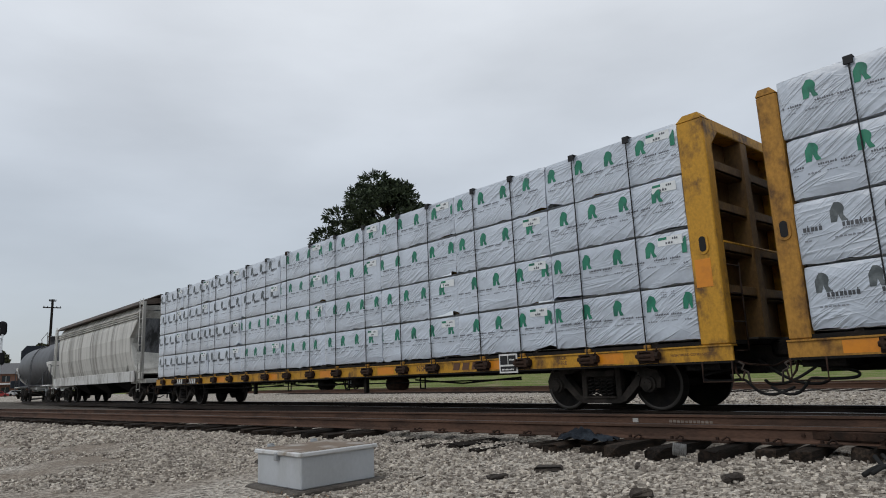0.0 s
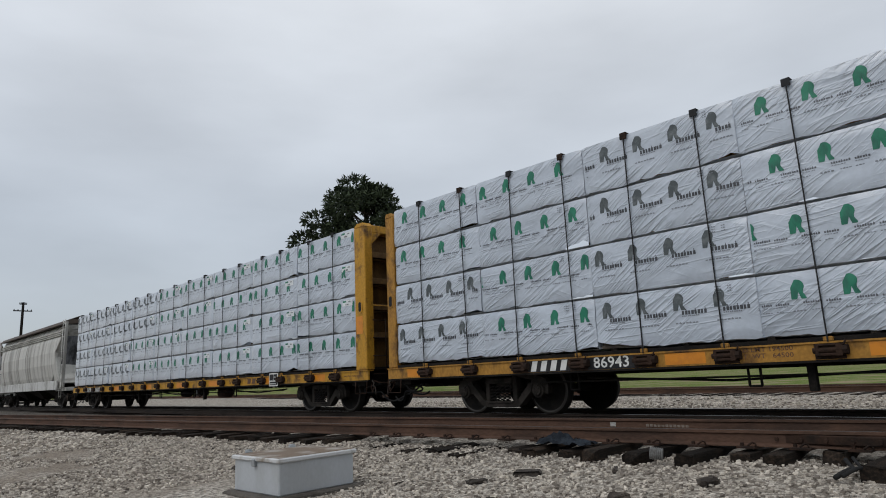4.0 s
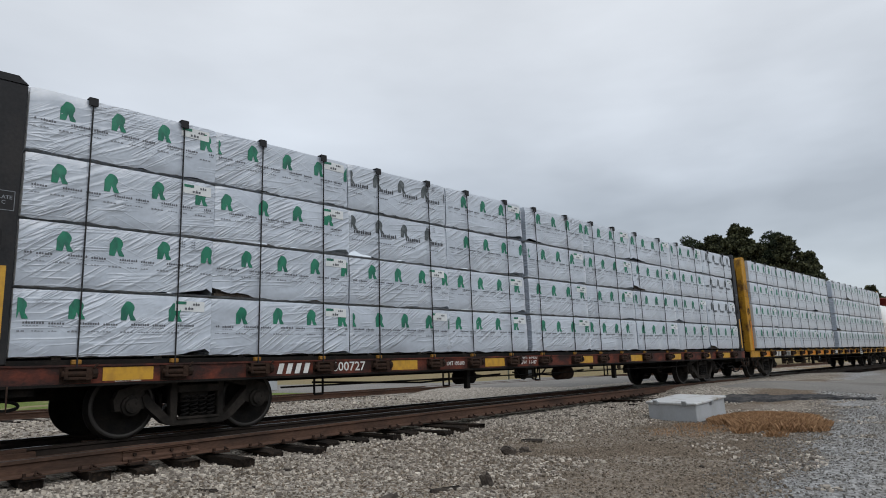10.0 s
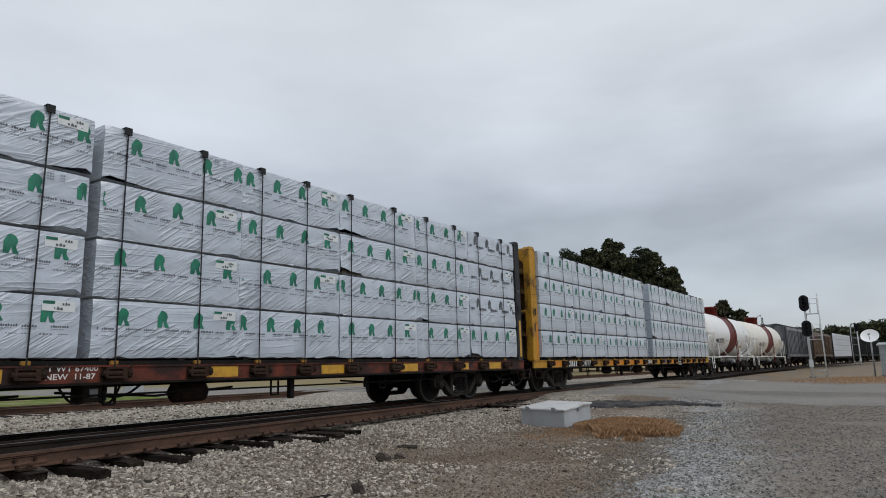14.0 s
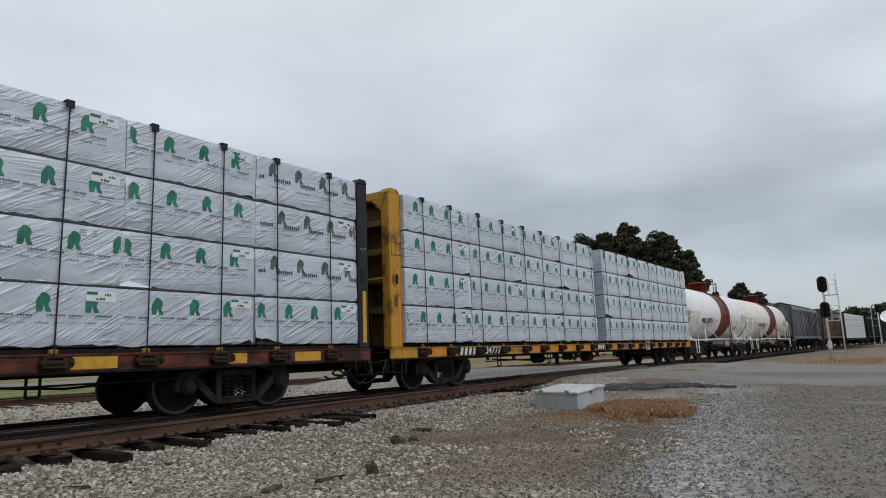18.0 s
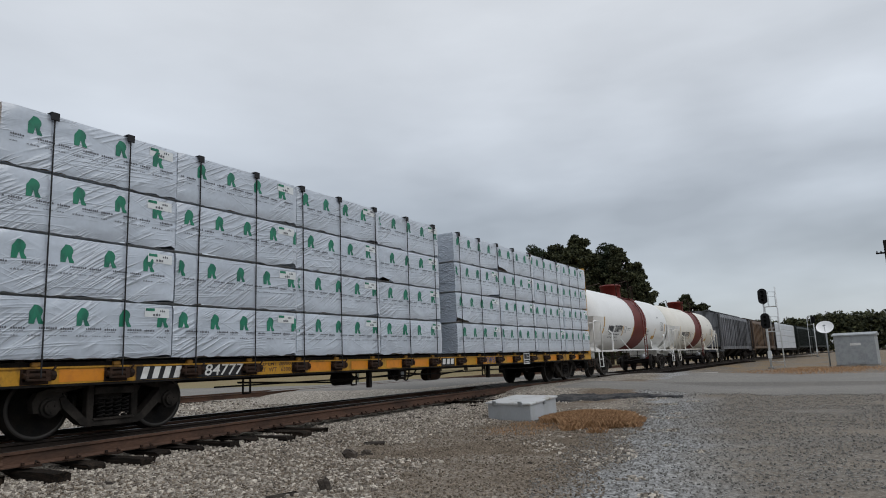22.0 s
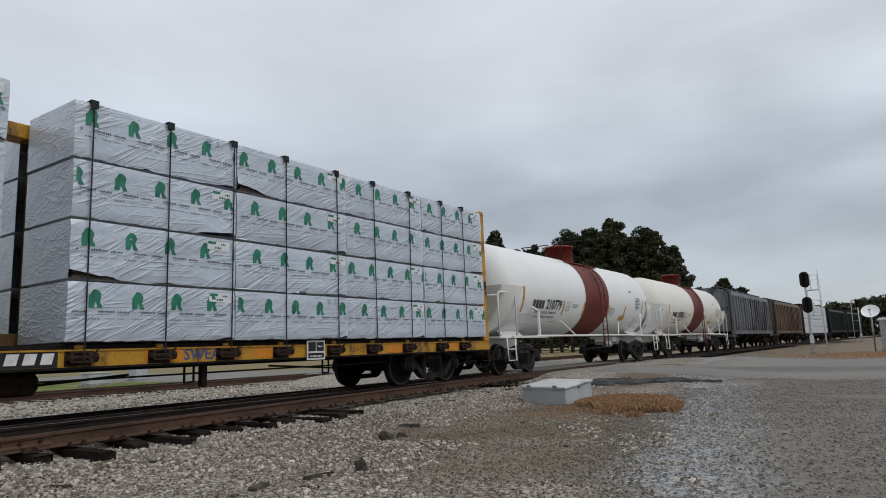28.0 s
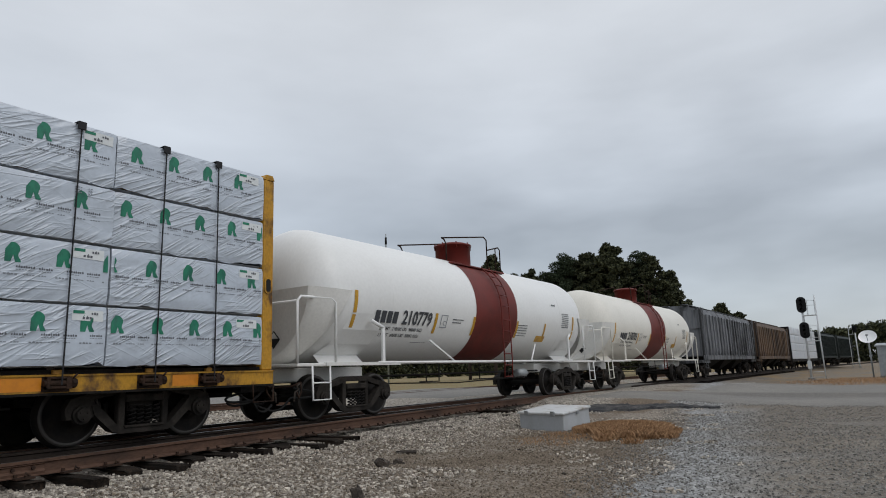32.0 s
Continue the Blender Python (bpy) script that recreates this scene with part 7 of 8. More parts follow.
def signal_mast(x, y, heads, height, label, turn=0.0, side=-1):
    z = ground_z(x, y)
    t = thing("railway_signal", label, "railway signal", "signal masts", (x, y, z), turn)
    part("base", Build().box(-0.20, -0.20, -0.2, 0.20, 0.20, 0.14, 0.03), M_CONCRETE, t)
    part("mast", Build().tube([(0, 0, 0.1), (0, 0, height)], 0.075, 12), M_MAST, t, "galvanised steel mast")
    cb = Build()
    cb.box(-0.14, -0.12, 0.7, 0.14, 0.12, 1.2, 0.02)
    part("junction_box", cb, M_MAST, t)
    lad = Build()
    for s in (-0.22, 0.22):
        lad.tube([(s, side * 0.84, -0.1), (s, side * 0.80, height + 0.55)], 0.026, 6)
    for k in range(int((height + 0.4) / 0.33)):
        lad.tube([(-0.22, side * (0.84 - 0.04 * k * 0.33 / height), k * 0.33 + 0.2), (0.22, side * (0.84 - 0.04 * k * 0.33 / height), k * 0.33 + 0.2)], 0.014, 5)
    for z_ in (0.5, height * 0.55, height - 0.1):
        lad.tube([(0, 0, z_), (0, side * 0.82, z_)], 0.016, 5)
    part("ladder", lad, M_MAST, t, "thin galvanised ladder")
    for h in heads:
        pf = Build()
        pf.box(-0.3, min(side * 0.8, side * 0.05), h - 0.75, 0.3, max(side * 0.8, side * 0.05), h - 0.71)
        for q in (-0.3, 0.3):
            pf.tube([(q, side * 0.76, h - 0.7), (q, side * 0.76, h + 0.25), (q, side * 0.30, h + 0.30), (q, side * 0.30, h - 0.7)], 0.016, 5)
        pf.tube([(-0.3, side * 0.76, h + 0.25), (0.3, side * 0.76, h + 0.25)], 0.016, 5)
        part("platform", pf, M_MAST, t, "caged maintenance platform")
        q = np.linspace(0, 2 * math.pi, 24, endpoint=False)
        o = [(0.30 * math.cos(a), (0.24 if math.sin(a) > 0 else -0.24) + 0.30 * math.sin(a)) for a in q]
        b = Build()
        v = [(-0.16, y_, h + z_) for y_, z_ in o] + [(-0.20, y_, h + z_) for y_, z_ in o]
        b.add(v, [tuple(range(24)), tuple(range(47, 23, -1))] + [(i, (i + 1) % 24, (i + 1) % 24 + 24, i + 24) for i in range(24)])
        hd = part("head", b, M_SIGNAL, t, "black oval target plate")
        for dz in (0.28, 0.0, -0.28):
            ln = Build()
            ln.spin([(-0.20, 0.10), (-0.44, 0.11), (-0.44, 0.095), (-0.22, 0.09), (-0.22, 0)], (0, 0, h + dz), "x", 14)
            part("lens_hood", ln, M_SIGNAL, hd)
        part("case", Build().box(-0.16, -0.14, h - 0.42, 0.12, 0.14, h + 0.42, 0.03), M_SIGNAL, hd)
    return t


signal_mast(50.2, 4.55, (4.95, 3.25), 5.0, "galvanised signal mast with two black heads")
signal_mast(113.0, 3.85, (5.5,), 5.6, "distant galvanised signal mast with one black head", 0.0, 1)
signal_mast(-58.0, 7.7, (5.6, 3.4), 5.7, "galvanised signal mast with two black heads beyond the train")

hut = thing("relay_hut", "galvanised sheet metal relay hut beside the track", "hut", at=(51.6, -0.55, ground_z(51.6, 0)), turn=-6)
b = Build()
b.box(-1.1, -1.15, 0.12, 1.1, 1.15, 2.0, 0.02)
part("wall", b, M_GALV, hut, "ribbed galvanised wall")
b = Build()
b.plate([(-1.2, 1.98), (1.2, 1.98), (1.2, 2.05), (0, 2.2), (-1.2, 2.05)], -1.25, 1.25)
part("roof", b, M_GALV, hut)
part("door", Build().box(-1.13, -0.5, 0.2, -1.105, 0.4, 1.85, 0.008), M_GALV, hut, "plain metal door")
part("sign", Build().box(-1.145, -0.35, 1.35, -1.132, 0.25, 1.5), M_WHITE, hut, "small white plate")
part("base", Build().box(-1.15, -1.2, -0.2, 1.15, 1.2, 0.13), M_CONCRETE, hut)

dish = thing("satellite_dish", "white satellite dish on a steel post", "satellite dish", at=(52.5, 1.12, ground_z(52, 1.3)))
b = Build()
b.tube([(0, 0, -0.2), (0, 0, 2.45)], 0.05, 8)
part("post", b, M_GALV, dish)
b = Build()
b.spin([(0.14 * (r / 0.54) ** 2, r) for r in np.linspace(0.0, 0.54, 8)], (0, 0, 0), "x", 28)
d_ob = part("reflector", b, M_DISH, dish, "round white reflector", (-0.12, 0, 2.6))
d_ob.rotation_euler = (0, radians(-38), radians(175))
b = Build()
b.tube([(-0.1, 0, 2.1), (-0.7, 0.05, 2.75)], 0.02, 6)
b.box(-0.78, -0.04, 2.72, -0.66, 0.12, 2.82, 0.01)
part("feed_arm", b, M_GALV, dish)


def utility_pole(x, y, height, label, arm=1.2):
    t = thing("utility_pole", label, "utility pole", "utility poles", (x, y, ground_z(x, y)))
    part("pole", Build().tube([(0, 0, -0.3), (0, 0, height)], [0.2, 0.13], 10), M_POLE, t)
    for k, h in enumerate((height - 1.0, height - 0.2)[:2 if arm > 0.9 else 1]):
        c = part("crossarm", Build().box(-0.06, -arm * (1 - 0.6 * k), h - 0.06, 0.06, arm * (1 - 0.6 * k), h + 0.06, 0.01), M_POLE, t)
        b = Build()
        for q in (-0.9, -0.5, 0.5, 0.9):
            b.spin([(0.06, 0.03), (0.1, 0.05), (0.16, 0.05), (0.2, 0.02), (0.2, 0)], (0, q * arm * (1 - 0.6 * k), h), "z", 8)
        part("insulators", b, M_GLASS, c)
    return t


utility_pole(-88.5, 16.6, 11.7, "dark wooden utility pole with crossarms", 0.95)
utility_pole(62.0, -3.6, 9.5, "wooden utility pole by the road", 0.7)
mast_ = thing("antenna_mast", "thin grey antenna mast beyond the tank cars", "antenna mast", at=(35.1, 28.2, ground_z(35.1, 28.2)))
part("pole", Build().tube([(0, 0, -0.3), (0, 0, 9.9), (0, 0, 10.95)], [0.06, 0.06, 0.035], 8), M_GALV, mast_)
part("tip", Build().tube([(0, 0, 10.2), (0, 0, 10.7)], 0.075, 8), M_SIGNAL, mast_, "dark fitting near the top")

# low brick building, far behind the engine
house = thing("brick_building", "long red-brick building with a grey roof", "building", at=(-218, 24, ground_z(-218, 24)))
part("wall", Build().box(-7, -19, -0.5, 7, 17, 6.0), M_BRICK, house, "red brick wall")
b = Build()
b.add([(-7.8, -19.8, 5.95), (7.8, -19.8, 5.95), (7.8, 17.8, 5.95), (-7.8, 17.8, 5.95), (-0.4, -14, 9.0), (0.4, -14, 9.0), (0.4, 12, 9.0), (-0.4, 12, 9.0)],
      [(0, 1, 5, 4), (1, 2, 6, 5), (2, 3, 7, 6), (3, 0, 4, 7), (4, 5, 6, 7), (3, 2, 1, 0)])
part("roof", b, M_ROOF, house, "grey hipped roof")
part("awning", Build().box(7.02, -18, 3.1, 9.2, 16, 3.5, 0.05), M_WHITE, house, "pale flat awning along the wall")
for k in range(9):
    for z_ in (0.9, 3.9):
        y_ = -17.5 + 3.8 * k
        w = part("window", Build().box(7.0, y_, z_, 7.06, y_ + 1.9, z_ + 1.5), M_GLASS, house, "dark window")
        part("frame", Build().box(7.06, y_ + 0.9, z_, 7.1, y_ + 1.0, z_ + 1.5), M_WHITE, w)


def parked_car(x, y, turn, paint, label):
    t = thing("parked_car", label, "car", "parked cars", (x, y, ground_z(x, y)), turn)
    part("body", Build().plate([(-2.1, 0.3), (2.1, 0.3), (2.15, 0.75), (1.2, 0.85), (0.7, 1.35), (-1.0, 1.4), (-1.7, 0.9), (-2.15, 0.85)], -0.85, 0.85), paint, t)
    part("glazing", Build().plate([(1.02, 0.9), (0.62, 1.28), (-0.92, 1.33), (-1.45, 0.93)], -0.865, 0.865), M_GLASS, t)
    for wx in (-1.3, 1.3):
        for wy in (-0.8, 0.8):
            part("wheel", Build().spin([(-0.1, 0), (-0.1, 0.32), (0.1, 0.32), (0.1, 0)], (wx, wy, 0.32), "y", 14), M_RUBBER, t)
    return t


parked_car(-199, 27.3, 80, M_CAR_RED, "small red car parked by the brick building")
parked_car(-200, 31.2, 85, M_CAR_WHITE, "small white car parked by the brick building")


# ---- trees ----
def leaf_cloud(centres, per, size, seed, flat=0.6, needle=False):
    """Many small leaf blades round each centre (x, y, z, radius), joined."""
    r = np.random.RandomState(seed)
    vs, fs = [], []
    o = 0
    for cx, cy, cz, cr in centres:
        k = int(per * cr * cr)
        d = r.normal(size=(k, 3))
        d /= np.linalg.norm(d, axis=1)[:, None]
        rad = cr * r.uniform(0.35, 1.0, k) ** 0.6
        p = np.array([cx, cy, cz]) + d * rad[:, None] * [1, 1, flat]
        a = r.normal(size=(k, 3))
        a /= np.linalg.norm(a, axis=1)[:, None]
        if needle:
            a = d * 0.7 + a * 0.6
            a /= np.linalg.norm(a, axis=1)[:, None]
        c = np.cross(a, r.normal(size=(k, 3)))
        c /= np.linalg.norm(c, axis=1)[:, None] + 1e-9
        s = size * r.uniform(0.6, 1.3, k)[:, None]
        w = s * (0.28 if needle else 0.6)
        q = np.stack([p - c * w, p + a * s * 0.9 - c * w * 0.4, p + a * s * 1.2 + c * w * 0.3, p + c * w], 1)
        vs.append(q.reshape(-1, 3))
        fs.append((np.arange(k * 4).reshape(-1, 4) + o))
        o += k * 4
    return np.concatenate(vs), np.concatenate(fs)


def crown_part(tree, centres, per, size, seed, material, label, flat=0.6, needle=False):
    v, f = leaf_cloud(centres, per, size, seed, flat, needle)
    me = bpy.data.meshes.new("crown")
    me.from_pydata(v.tolist(), [], f.tolist())
    me.materials.append(material)
    return tagged(part("crown", me, material, tree, label), kind="stuff")


def tree(x, y, height, spread, seed, label, material, kind_="pine", per=90, leaf=0.4, low=0.45, trunk_r=0.3):
    r = random.Random(seed)
    z = ground_z(x, y)
    t = thing("tree", label, "tree", "trees", (x, y, z))
    lean = (r.uniform(-0.4, 0.4), r.uniform(-0.4, 0.4))
    part("trunk", Build().tube([(0, 0, -0.3), (lean[0] * 0.4, lean[1] * 0.4, height * 0.45), (lean[0], lean[1], height * 0.92)], [trunk_r, trunk_r * 0.7, trunk_r * 0.2], 9), M_BARK, t)
    cs, lb = [], Build()
    k = 30 if kind_ == "pine" else 84
    for i in range(k):
        f = (i + r.random()) / k
        h = height * (low + (0.97 - low) * f)
        if kind_ == "pine":
            w = spread * (0.55 + 0.5 * math.sin(math.pi * min(1, f * 1.1 + 0.12))) * r.uniform(0.5, 1.0) * (1 - 0.55 * f ** 3)
        else:
            w = spread * math.sqrt(max(0.05, 1 - (2 * f - 0.85) ** 2)) * r.uniform(0.45, 0.9)
        a = i * 2.4 + r.uniform(-0.5, 0.5)
        c = (lean[0] * f + w * math.cos(a), lean[1] * f + w * math.sin(a), h + r.uniform(-0.3, 0.3))
        rad = spread * (r.uniform(0.15, 0.27) if kind_ == "pine" else r.uniform(0.11, 0.27))
        cs.append((*c, rad))
        if r.random() < 0.8:
            cs.append((c[0] * r.uniform(0.3, 0.7), c[1] * r.uniform(0.3, 0.7), c[2] + r.uniform(-0.4, 0.6), rad * 0.8))
        lb.tube([(lean[0] * f * 0.8, lean[1] * f * 0.8, h - spread * 0.22), (c[0] * 0.55, c[1] * 0.55, c[2] - spread * 0.06), c], [trunk_r * 0.3, trunk_r * 0.18, trunk_r * 0.06], 5)
    part("branchwork", lb, M_BARK, t)
    crown_part(t, cs, per, leaf, seed, material, "uneven crown of small dark leaves", 0.62, kind_ == "pine")
    return t


tree(-43.6, 32.6, 17.9, 6.1, 3, "tall pine with a dark rounded crown", M_NEEDLE, "pine", 260, 0.30, 0.62, 0.35)
for i, (x, y, h, s) in enumerate(((93, 40, 18.5, 4.5), (96, 37, 19, 4.2), (94, 33, 19.3, 4.4), (98, 29.3, 18.8, 3.9), (95, 26.9, 17.2, 3.2), (97, 24.9, 12.8, 2.5),
                                 (92, 43, 16, 4.0), (96, 47, 17, 4.5), (99, 41, 18.2, 4.6), (97, 34.5, 18.6, 4.4), (99, 30.5, 17.2, 4.0), (100, 26.2, 15.2, 2.8), (98, 44, 17.4, 4.4), (96, 51, 17, 4.2), (98, 55.5, 20, 4.4), (97, 60, 19, 4.4))):
    tree(x, y, h, s, 20 + i, "tall dark tree of a small wood behind the train", M_LEAF if i % 3 else M_NEEDLE, "leafy" if i % 3 else "pine", 420, 0.22, 0.35, 0.3)
for i, (x, y, h, s) in enumerate(((117, 26.5, 9.8, 2.8), (118, 23, 11.2, 2.6), (119, 20.5, 9.0, 2.4))):
    tree(x, y, h, s, 40 + i, "ragged tree beyond the hopper cars", M_LEAF, "leafy", 260, 0.28, 0.3, 0.2)
tree(4.9, 26.5, 6.4, 1.9, 50, "small bare-stemmed tree with sparse brownish leaves", M_LEAF_DULL, "leafy", 150, 0.13, 0.32, 0.09)
for i, (x, y, h, s) in enumerate(((-232, 42, 15, 6), (-236, 50, 17, 6.5), (-240, 30, 16, 6))):
    tree(x, y, h, s, 60 + i, "dark tree behind the brick building", M_LEAF, "leafy", 60, 0.6, 0.25, 0.25)


def wood_line(name, pts, height, seed, label):
    """A far edge of woods as one mass of leaf clumps."""
    r = random.Random(seed)
    cs = []
    for i in range(len(pts) - 1):
        (x0, y0), (x1, y1) = pts[i], pts[i + 1]
        n = int(math.hypot(x1 - x0, y1 - y0) / 1.7) + 1
        for k in range(n):
            f = (k + r.random()) / n
            hh = height * (0.86 + 0.14 * noise.noise((x0 + f * 9, seed, 0)) + 0.14 * r.random())
            for q in range(5):
                cs.append((x0 + (x1 - x0) * f + r.uniform(-3, 3), y0 + (y1 - y0) * f + r.uniform(-3, 3), hh * (0.10 + 0.21 * q) + r.uniform(-0.6, 0.6), r.uniform(2.0, 3.6)))
    v, f = leaf_cloud(cs, 14, 0.75, seed, 0.8)
    me = bpy.data.meshes.new(name)
    me.from_pydata(v.tolist(), [], f.tolist())
    me.materials.append(M_LEAF)
    return tagged(new(name, me), label, "trees", kind="stuff")


tree(88.5, 50.0, 19.0, 3.4, 47, "ragged leafy tree beyond the tank cars", M_LEAF, "leafy", 260, 0.30, 0.3, 0.2)
wood_line("far_woods", [(250, -130), (255, -60), (250, -15), (262, 15), (265, 60), (255, 100), (225, 140)], 11.0, 5, "far edge of dark woods")
wood_line("far_woods", [(-230, 60), (-150, 140), (-40, 190), (80, 200), (180, 170), (235, 135)], 10.0, 6, "far edge of dark woods behind the lawn")


# ---- small things on the ground ----
def debris(x, y, l, w, h, turn, lift=0.0):
    r = random.Random(int(x * 100 + y * 10))
    b = Build().box(-l / 2, -w / 2, 0, l / 2, w / 2, h, min(w, h) * 0.25)
    b.v = [(p[0] + r.uniform(-0.12, 0.12) * w, p[1] + r.uniform(-0.25, 0.25) * w, p[2] + r.uniform(-0.2, 0.2) * h) for p in b.v]
    ob = part("wood_scrap", b, M_DEBRIS, None, "", (x, y, ground_z(x, y) - 0.01 + lift))
    ob.rotation_euler = (0, 0, radians(turn))
    return tagged(ob, "dark broken scrap of old tie timber on gravel", "wood scrap", "scraps on the ballast")


dr = random.Random(77)
for x, y, l, w, h, a in ((5.4, 4.8, 0.13, 0.12, 0.13, 20), (7.5, 6.2, 0.2, 0.16, 0.12, 50), (7.95, 6.25, 0.12, 0.1, 0.07, 10), (8.6, 6.6, 0.34, 0.05, 0.05, 130), (5.0, 5.0, 0.35, 0.06, 0.05, 160),
                         (4.4, 5.2, 0.3, 0.09, 0.05, 20), (-5.0, 5.6, 0.3, 0.14, 0.06, 30), (-5.3, 5.1, 0.22, 0.1, 0.06, 70), (-3.6, 5.2, 0.2, 0.1, 0.08, 40), (-9.4, 4.4, 0.22, 0.1, 0.06, 20),
                         (-3.1, 5.9, 0.18, 0.1, 0.08, 80), (-4.2, 6.1, 0.3, 0.05, 0.04, 120)):
    debris(x, y, l, w, h, a)
for k in range(90):
    x = dr.uniform(-14, 14) if k % 2 else dr.uniform(3, 14)
    y = dr.uniform(3.2, front_rail_y(x) - 0.8) if k % 4 else front_rail_y(x) - dr.uniform(0.8, 1.8)
    debris(x, y, dr.uniform(0.06, 0.28), dr.uniform(0.018, 0.05), dr.uniform(0.012, 0.03), dr.uniform(0, 180))

rag_v, n = Build(), 16
gv = []
for j in range(n + 1):
    for i in range(n + 1):
        u, w = i / n - 0.5, j / n - 0.5
        hgt = 0.10 * max(0, 1 - ((u + 0.15) ** 2 + w * w) * 7) + 0.13 * abs(noise.noise((u * 5, w * 5, 2))) * max(0, 1 - 3 * u * u) + 0.04 * noise.noise((u * 13, w * 13, 4))
        gv.append((u * (0.72 + 0.25 * noise.noise((w * 4, 1, 0))), w * (0.34 + 0.2 * noise.noise((u * 4, 7, 0))), max(0.0, hgt)))
rag_v.add(gv, [(j * (n + 1) + i, j * (n + 1) + i + 1, (j + 1) * (n + 1) + i + 1, (j + 1) * (n + 1) + i) for j in range(n) for i in range(n)], True)
rag = part("discarded_jacket", rag_v, M_CLOTH_SHADE, None, "", (-5.3, 6.72, -0.175))
rag.rotation_euler = (0, 0, radians(12))
tagged(rag, "crumpled dark blue-grey cloth lying on the ties", "cloth")

def utility_cabinet(x, y, w, h, label):
    t = thing("utility_cabinet", label, "utility cabinet", "cabinets on the lawn", (x, y, ground_z(x, y)))
    part("body", Build().box(-w / 2, -0.35, 0.08, w / 2, 0.35, h, 0.03), M_CABINET, t)
    part("lid", Build().box(-w / 2 - 0.03, -0.38, h, w / 2 + 0.03, 0.38, h + 0.06, 0.02), M_CABINET, t)
    part("plinth", Build().box(-w / 2 - 0.1, -0.45, -0.2, w / 2 + 0.1, 0.45, 0.08, 0.02), M_CONCRETE, t)


utility_cabinet(17.9, 33.5, 1.15, 0.6, "pale grey utility cabinet on the lawn")
utility_cabinet(20.4, 34.0, 0.75, 0.85, "grey square utility cabinet on the lawn")

# a corrugated spool on a tie's end and a bent strip of rubber
sl_ = Build()
sl_.spin([(0.0, 0.0), (0.0, 0.075)] + [(0.012 * k, 0.085 if k % 2 else 0.072) for k in range(1, 14)] + [(0.168, 0.075), (0.168, 0.0)], (0, 0, 0), "x", 18, False)
spool = part("spool", sl_, M_SPOOL, None, "", (-3.92, 6.36, -0.175))
spool.rotation_euler = (0, radians(8), radians(25))
spool.scale = (0.8, 0.8, 0.8)
tagged(spool, "grey corrugated spool lying on a tie", "spool")
rs = Build()
pts_ = [(-2.15 + 0.10 * math.sin(k * 0.5), 6.35 + 0.07 * k, -0.30 + 0.03 * math.sin(k * 0.9) + 0.10 * (k / 7)) for k in range(8)]
rs.tube(pts_, 0.022, 6)
rs.tube([(a + 0.07, c - 0.02, z_ + 0.02) for a, c, z_ in pts_], 0.018, 6)
tagged(part("rubber_strip", rs, M_RUBBER), "bent strip of old black rubber", "rubber strip")

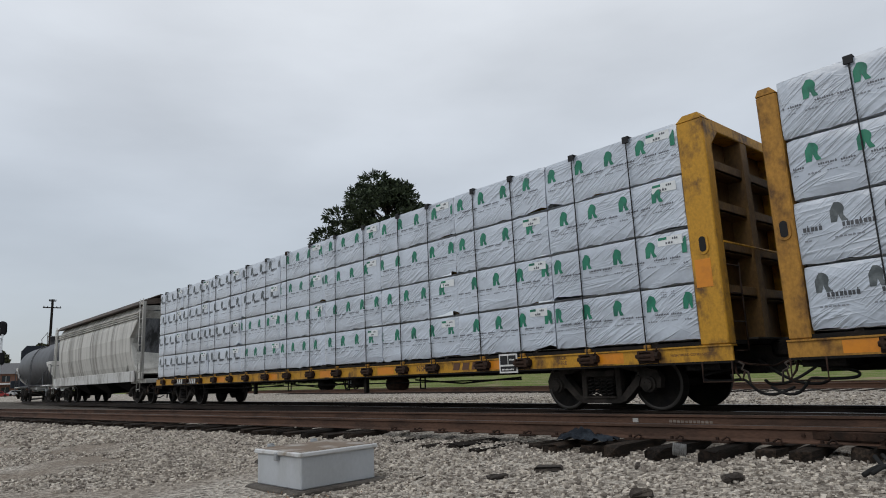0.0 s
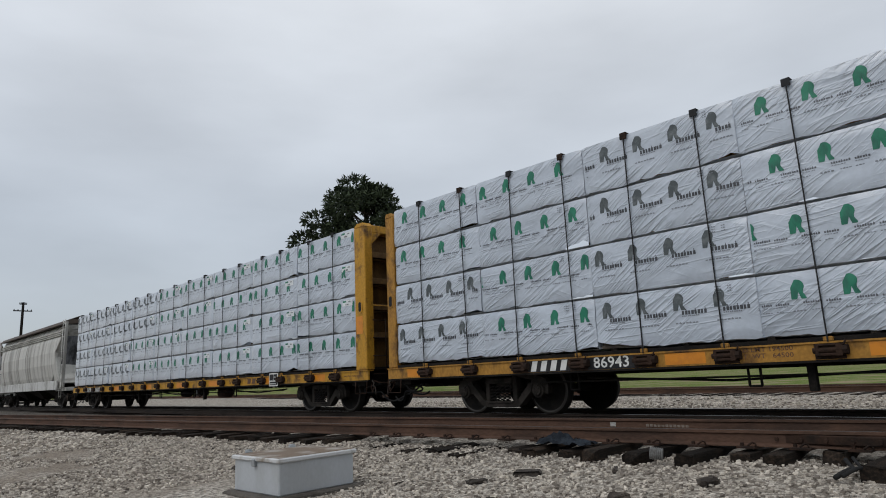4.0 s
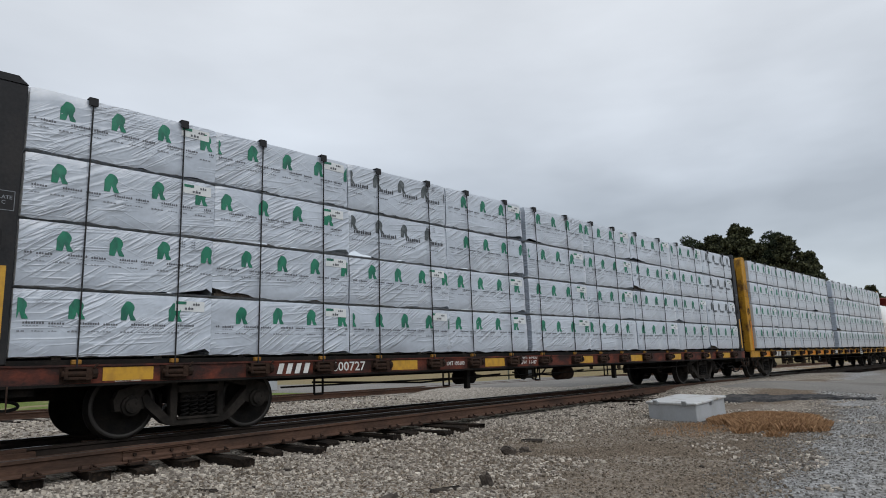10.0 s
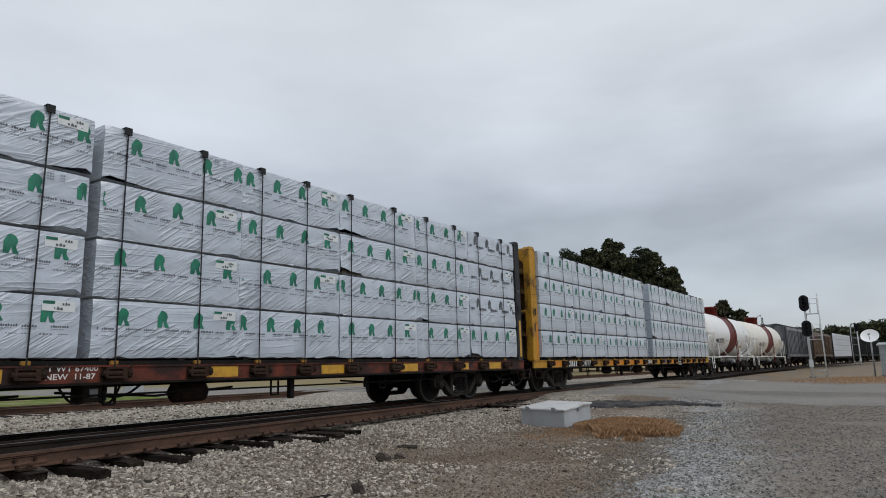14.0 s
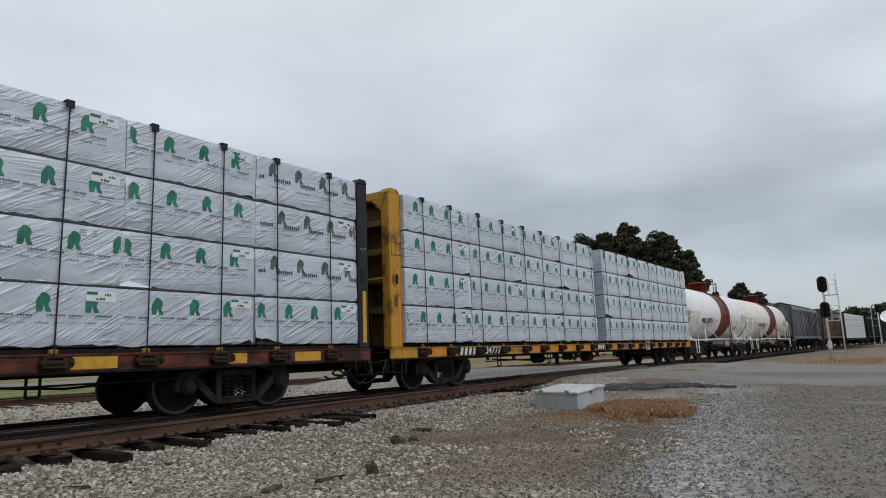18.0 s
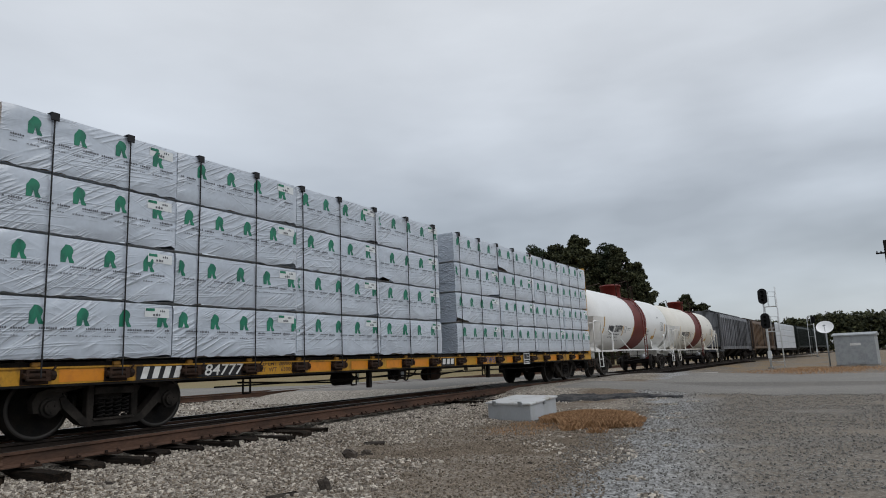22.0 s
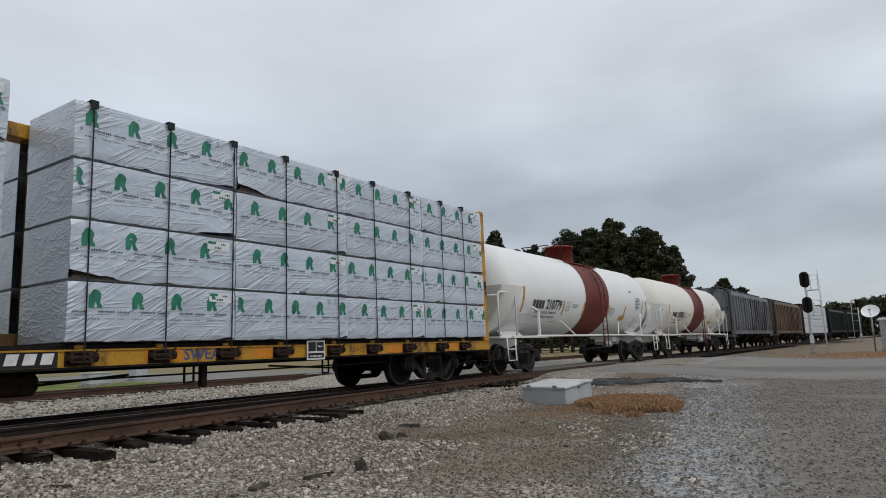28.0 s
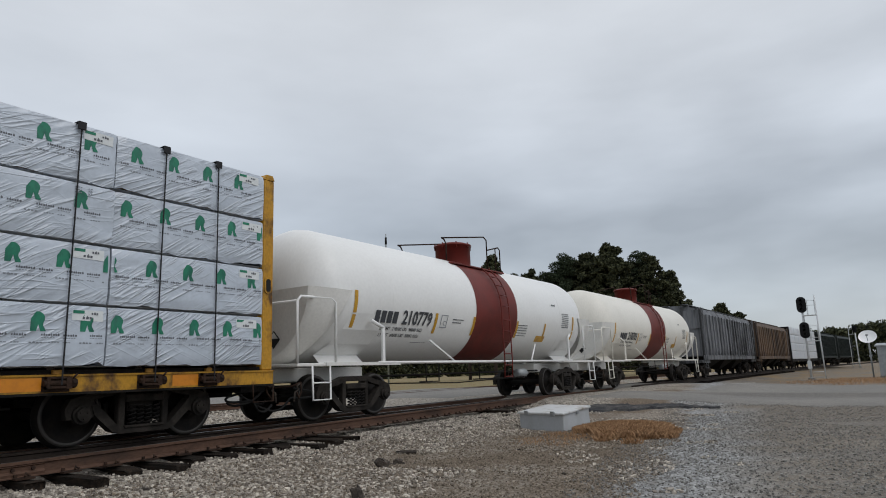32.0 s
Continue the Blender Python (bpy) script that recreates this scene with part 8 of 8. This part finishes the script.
# dry grass by the right-hand box and thin tufts by the boxes
def grass(name, count, cx, cy, rx, ry, hgt, seed, label, turn=0.0, blade=0.0017):
    r = np.random.RandomState(seed)
    vs, fs = [], []
    for i in range(count):
        a, q = r.uniform(0, 6.283), math.sqrt(r.uniform(0, 1))
        p_, s_ = rx * q * math.cos(a), ry * q * math.sin(a)
        x, y = cx + p_ * math.cos(turn) - s_ * math.sin(turn), cy + p_ * math.sin(turn) + s_ * math.cos(turn)
        if noise.noise((x * 1.6, y * 1.6, seed)) < -0.22 + 0.95 * q ** 2 + r.uniform(-0.55, 0.55):
            continue
        z = ground_z(x, y)
        h, d = hgt * r.uniform(0.3, 1.5) * (1.1 - 0.6 * q * q), r.uniform(0, 6.283)
        lx, ly, w = h * 0.75 * math.cos(d), h * 0.75 * math.sin(d), blade
        o = len(vs)
        vs += [(x - w, y, z - 0.01), (x + w, y, z - 0.01), (x + lx * 0.5 + w * 0.6, y + ly * 0.5, z + h * 0.75), (x + lx, y + ly, z + h)]
        fs.append((o, o + 1, o + 2, o + 3))
    me = bpy.data.meshes.new(name)
    me.from_pydata(vs, [], fs)
    me.materials.append(M_STRAW)
    return tagged(new(name, me), label, "dry grass", kind="stuff")


grass("dry_grass", 190000, 12.9, 4.5, 2.0, 1.0, 0.14, 3, "patch of brown dead grass beside the metal box", 0.36)
grass("dry_grass_tufts", 900, -6.0, 3.4, 2.2, 0.9, 0.03, 4, "thin brown grass tufts in the gravel")
grass("dry_grass_tufts", 5000, 11.6, 5.2, 1.9, 1.0, 0.045, 9, "thin dead grass creeping through the gravel by the box")
grass("verge_grass", 16000, 44.0, 1.5, 9.0, 5.0, 0.10, 6, "brown grass verge beyond the road", 0.0, 0.012)

# concrete block at the crossing's far corner
cb_ = part("crossing_block", Build().box(-0.6, -1.0, -0.3, 0.6, 1.0, 0.16, 0.03), M_BLOCK, None, "", (38.4, 7.2, ground_z(38.4, 7.2)))
tagged(cb_, "low pale concrete block beside the crossing", "concrete block")


# ---- movement ----
def along(s):
    """A place on the train's track at x = s, and its heading."""
    y = far_a_y(s)
    return Vector((s, y, 0)), math.atan2(far_a_y(s + 0.5) - far_a_y(s - 0.5), 1.0)


def car_pose(base, a, b):
    """A car with trucks at a and b along it, its own origin base along the line."""
    p, _ = along(base + a)
    q, _ = along(base + b)
    d = (q - p).normalized()
    o = p - d * a
    return Matrix.Translation(o) @ Matrix.Rotation(math.atan2(d.y, d.x), 4, "Z")


def motions():
    for car, offset, a, b, _ in TRAIN:
        walk(car, [(t, car_pose(run(t) + offset, a, b)) for t in np.arange(0, 32.01, 1.0)])
    for w in WHEELSETS:
        place = w.location.copy()
        rows = []
        for k in range(0, 129):
            t = k * 0.25
            rows.append((t, Matrix.Translation(place) @ Matrix.Rotation((run(t) - run(0)) / WHEEL_R, 4, "Y")))
        walk(w, rows)


motions()
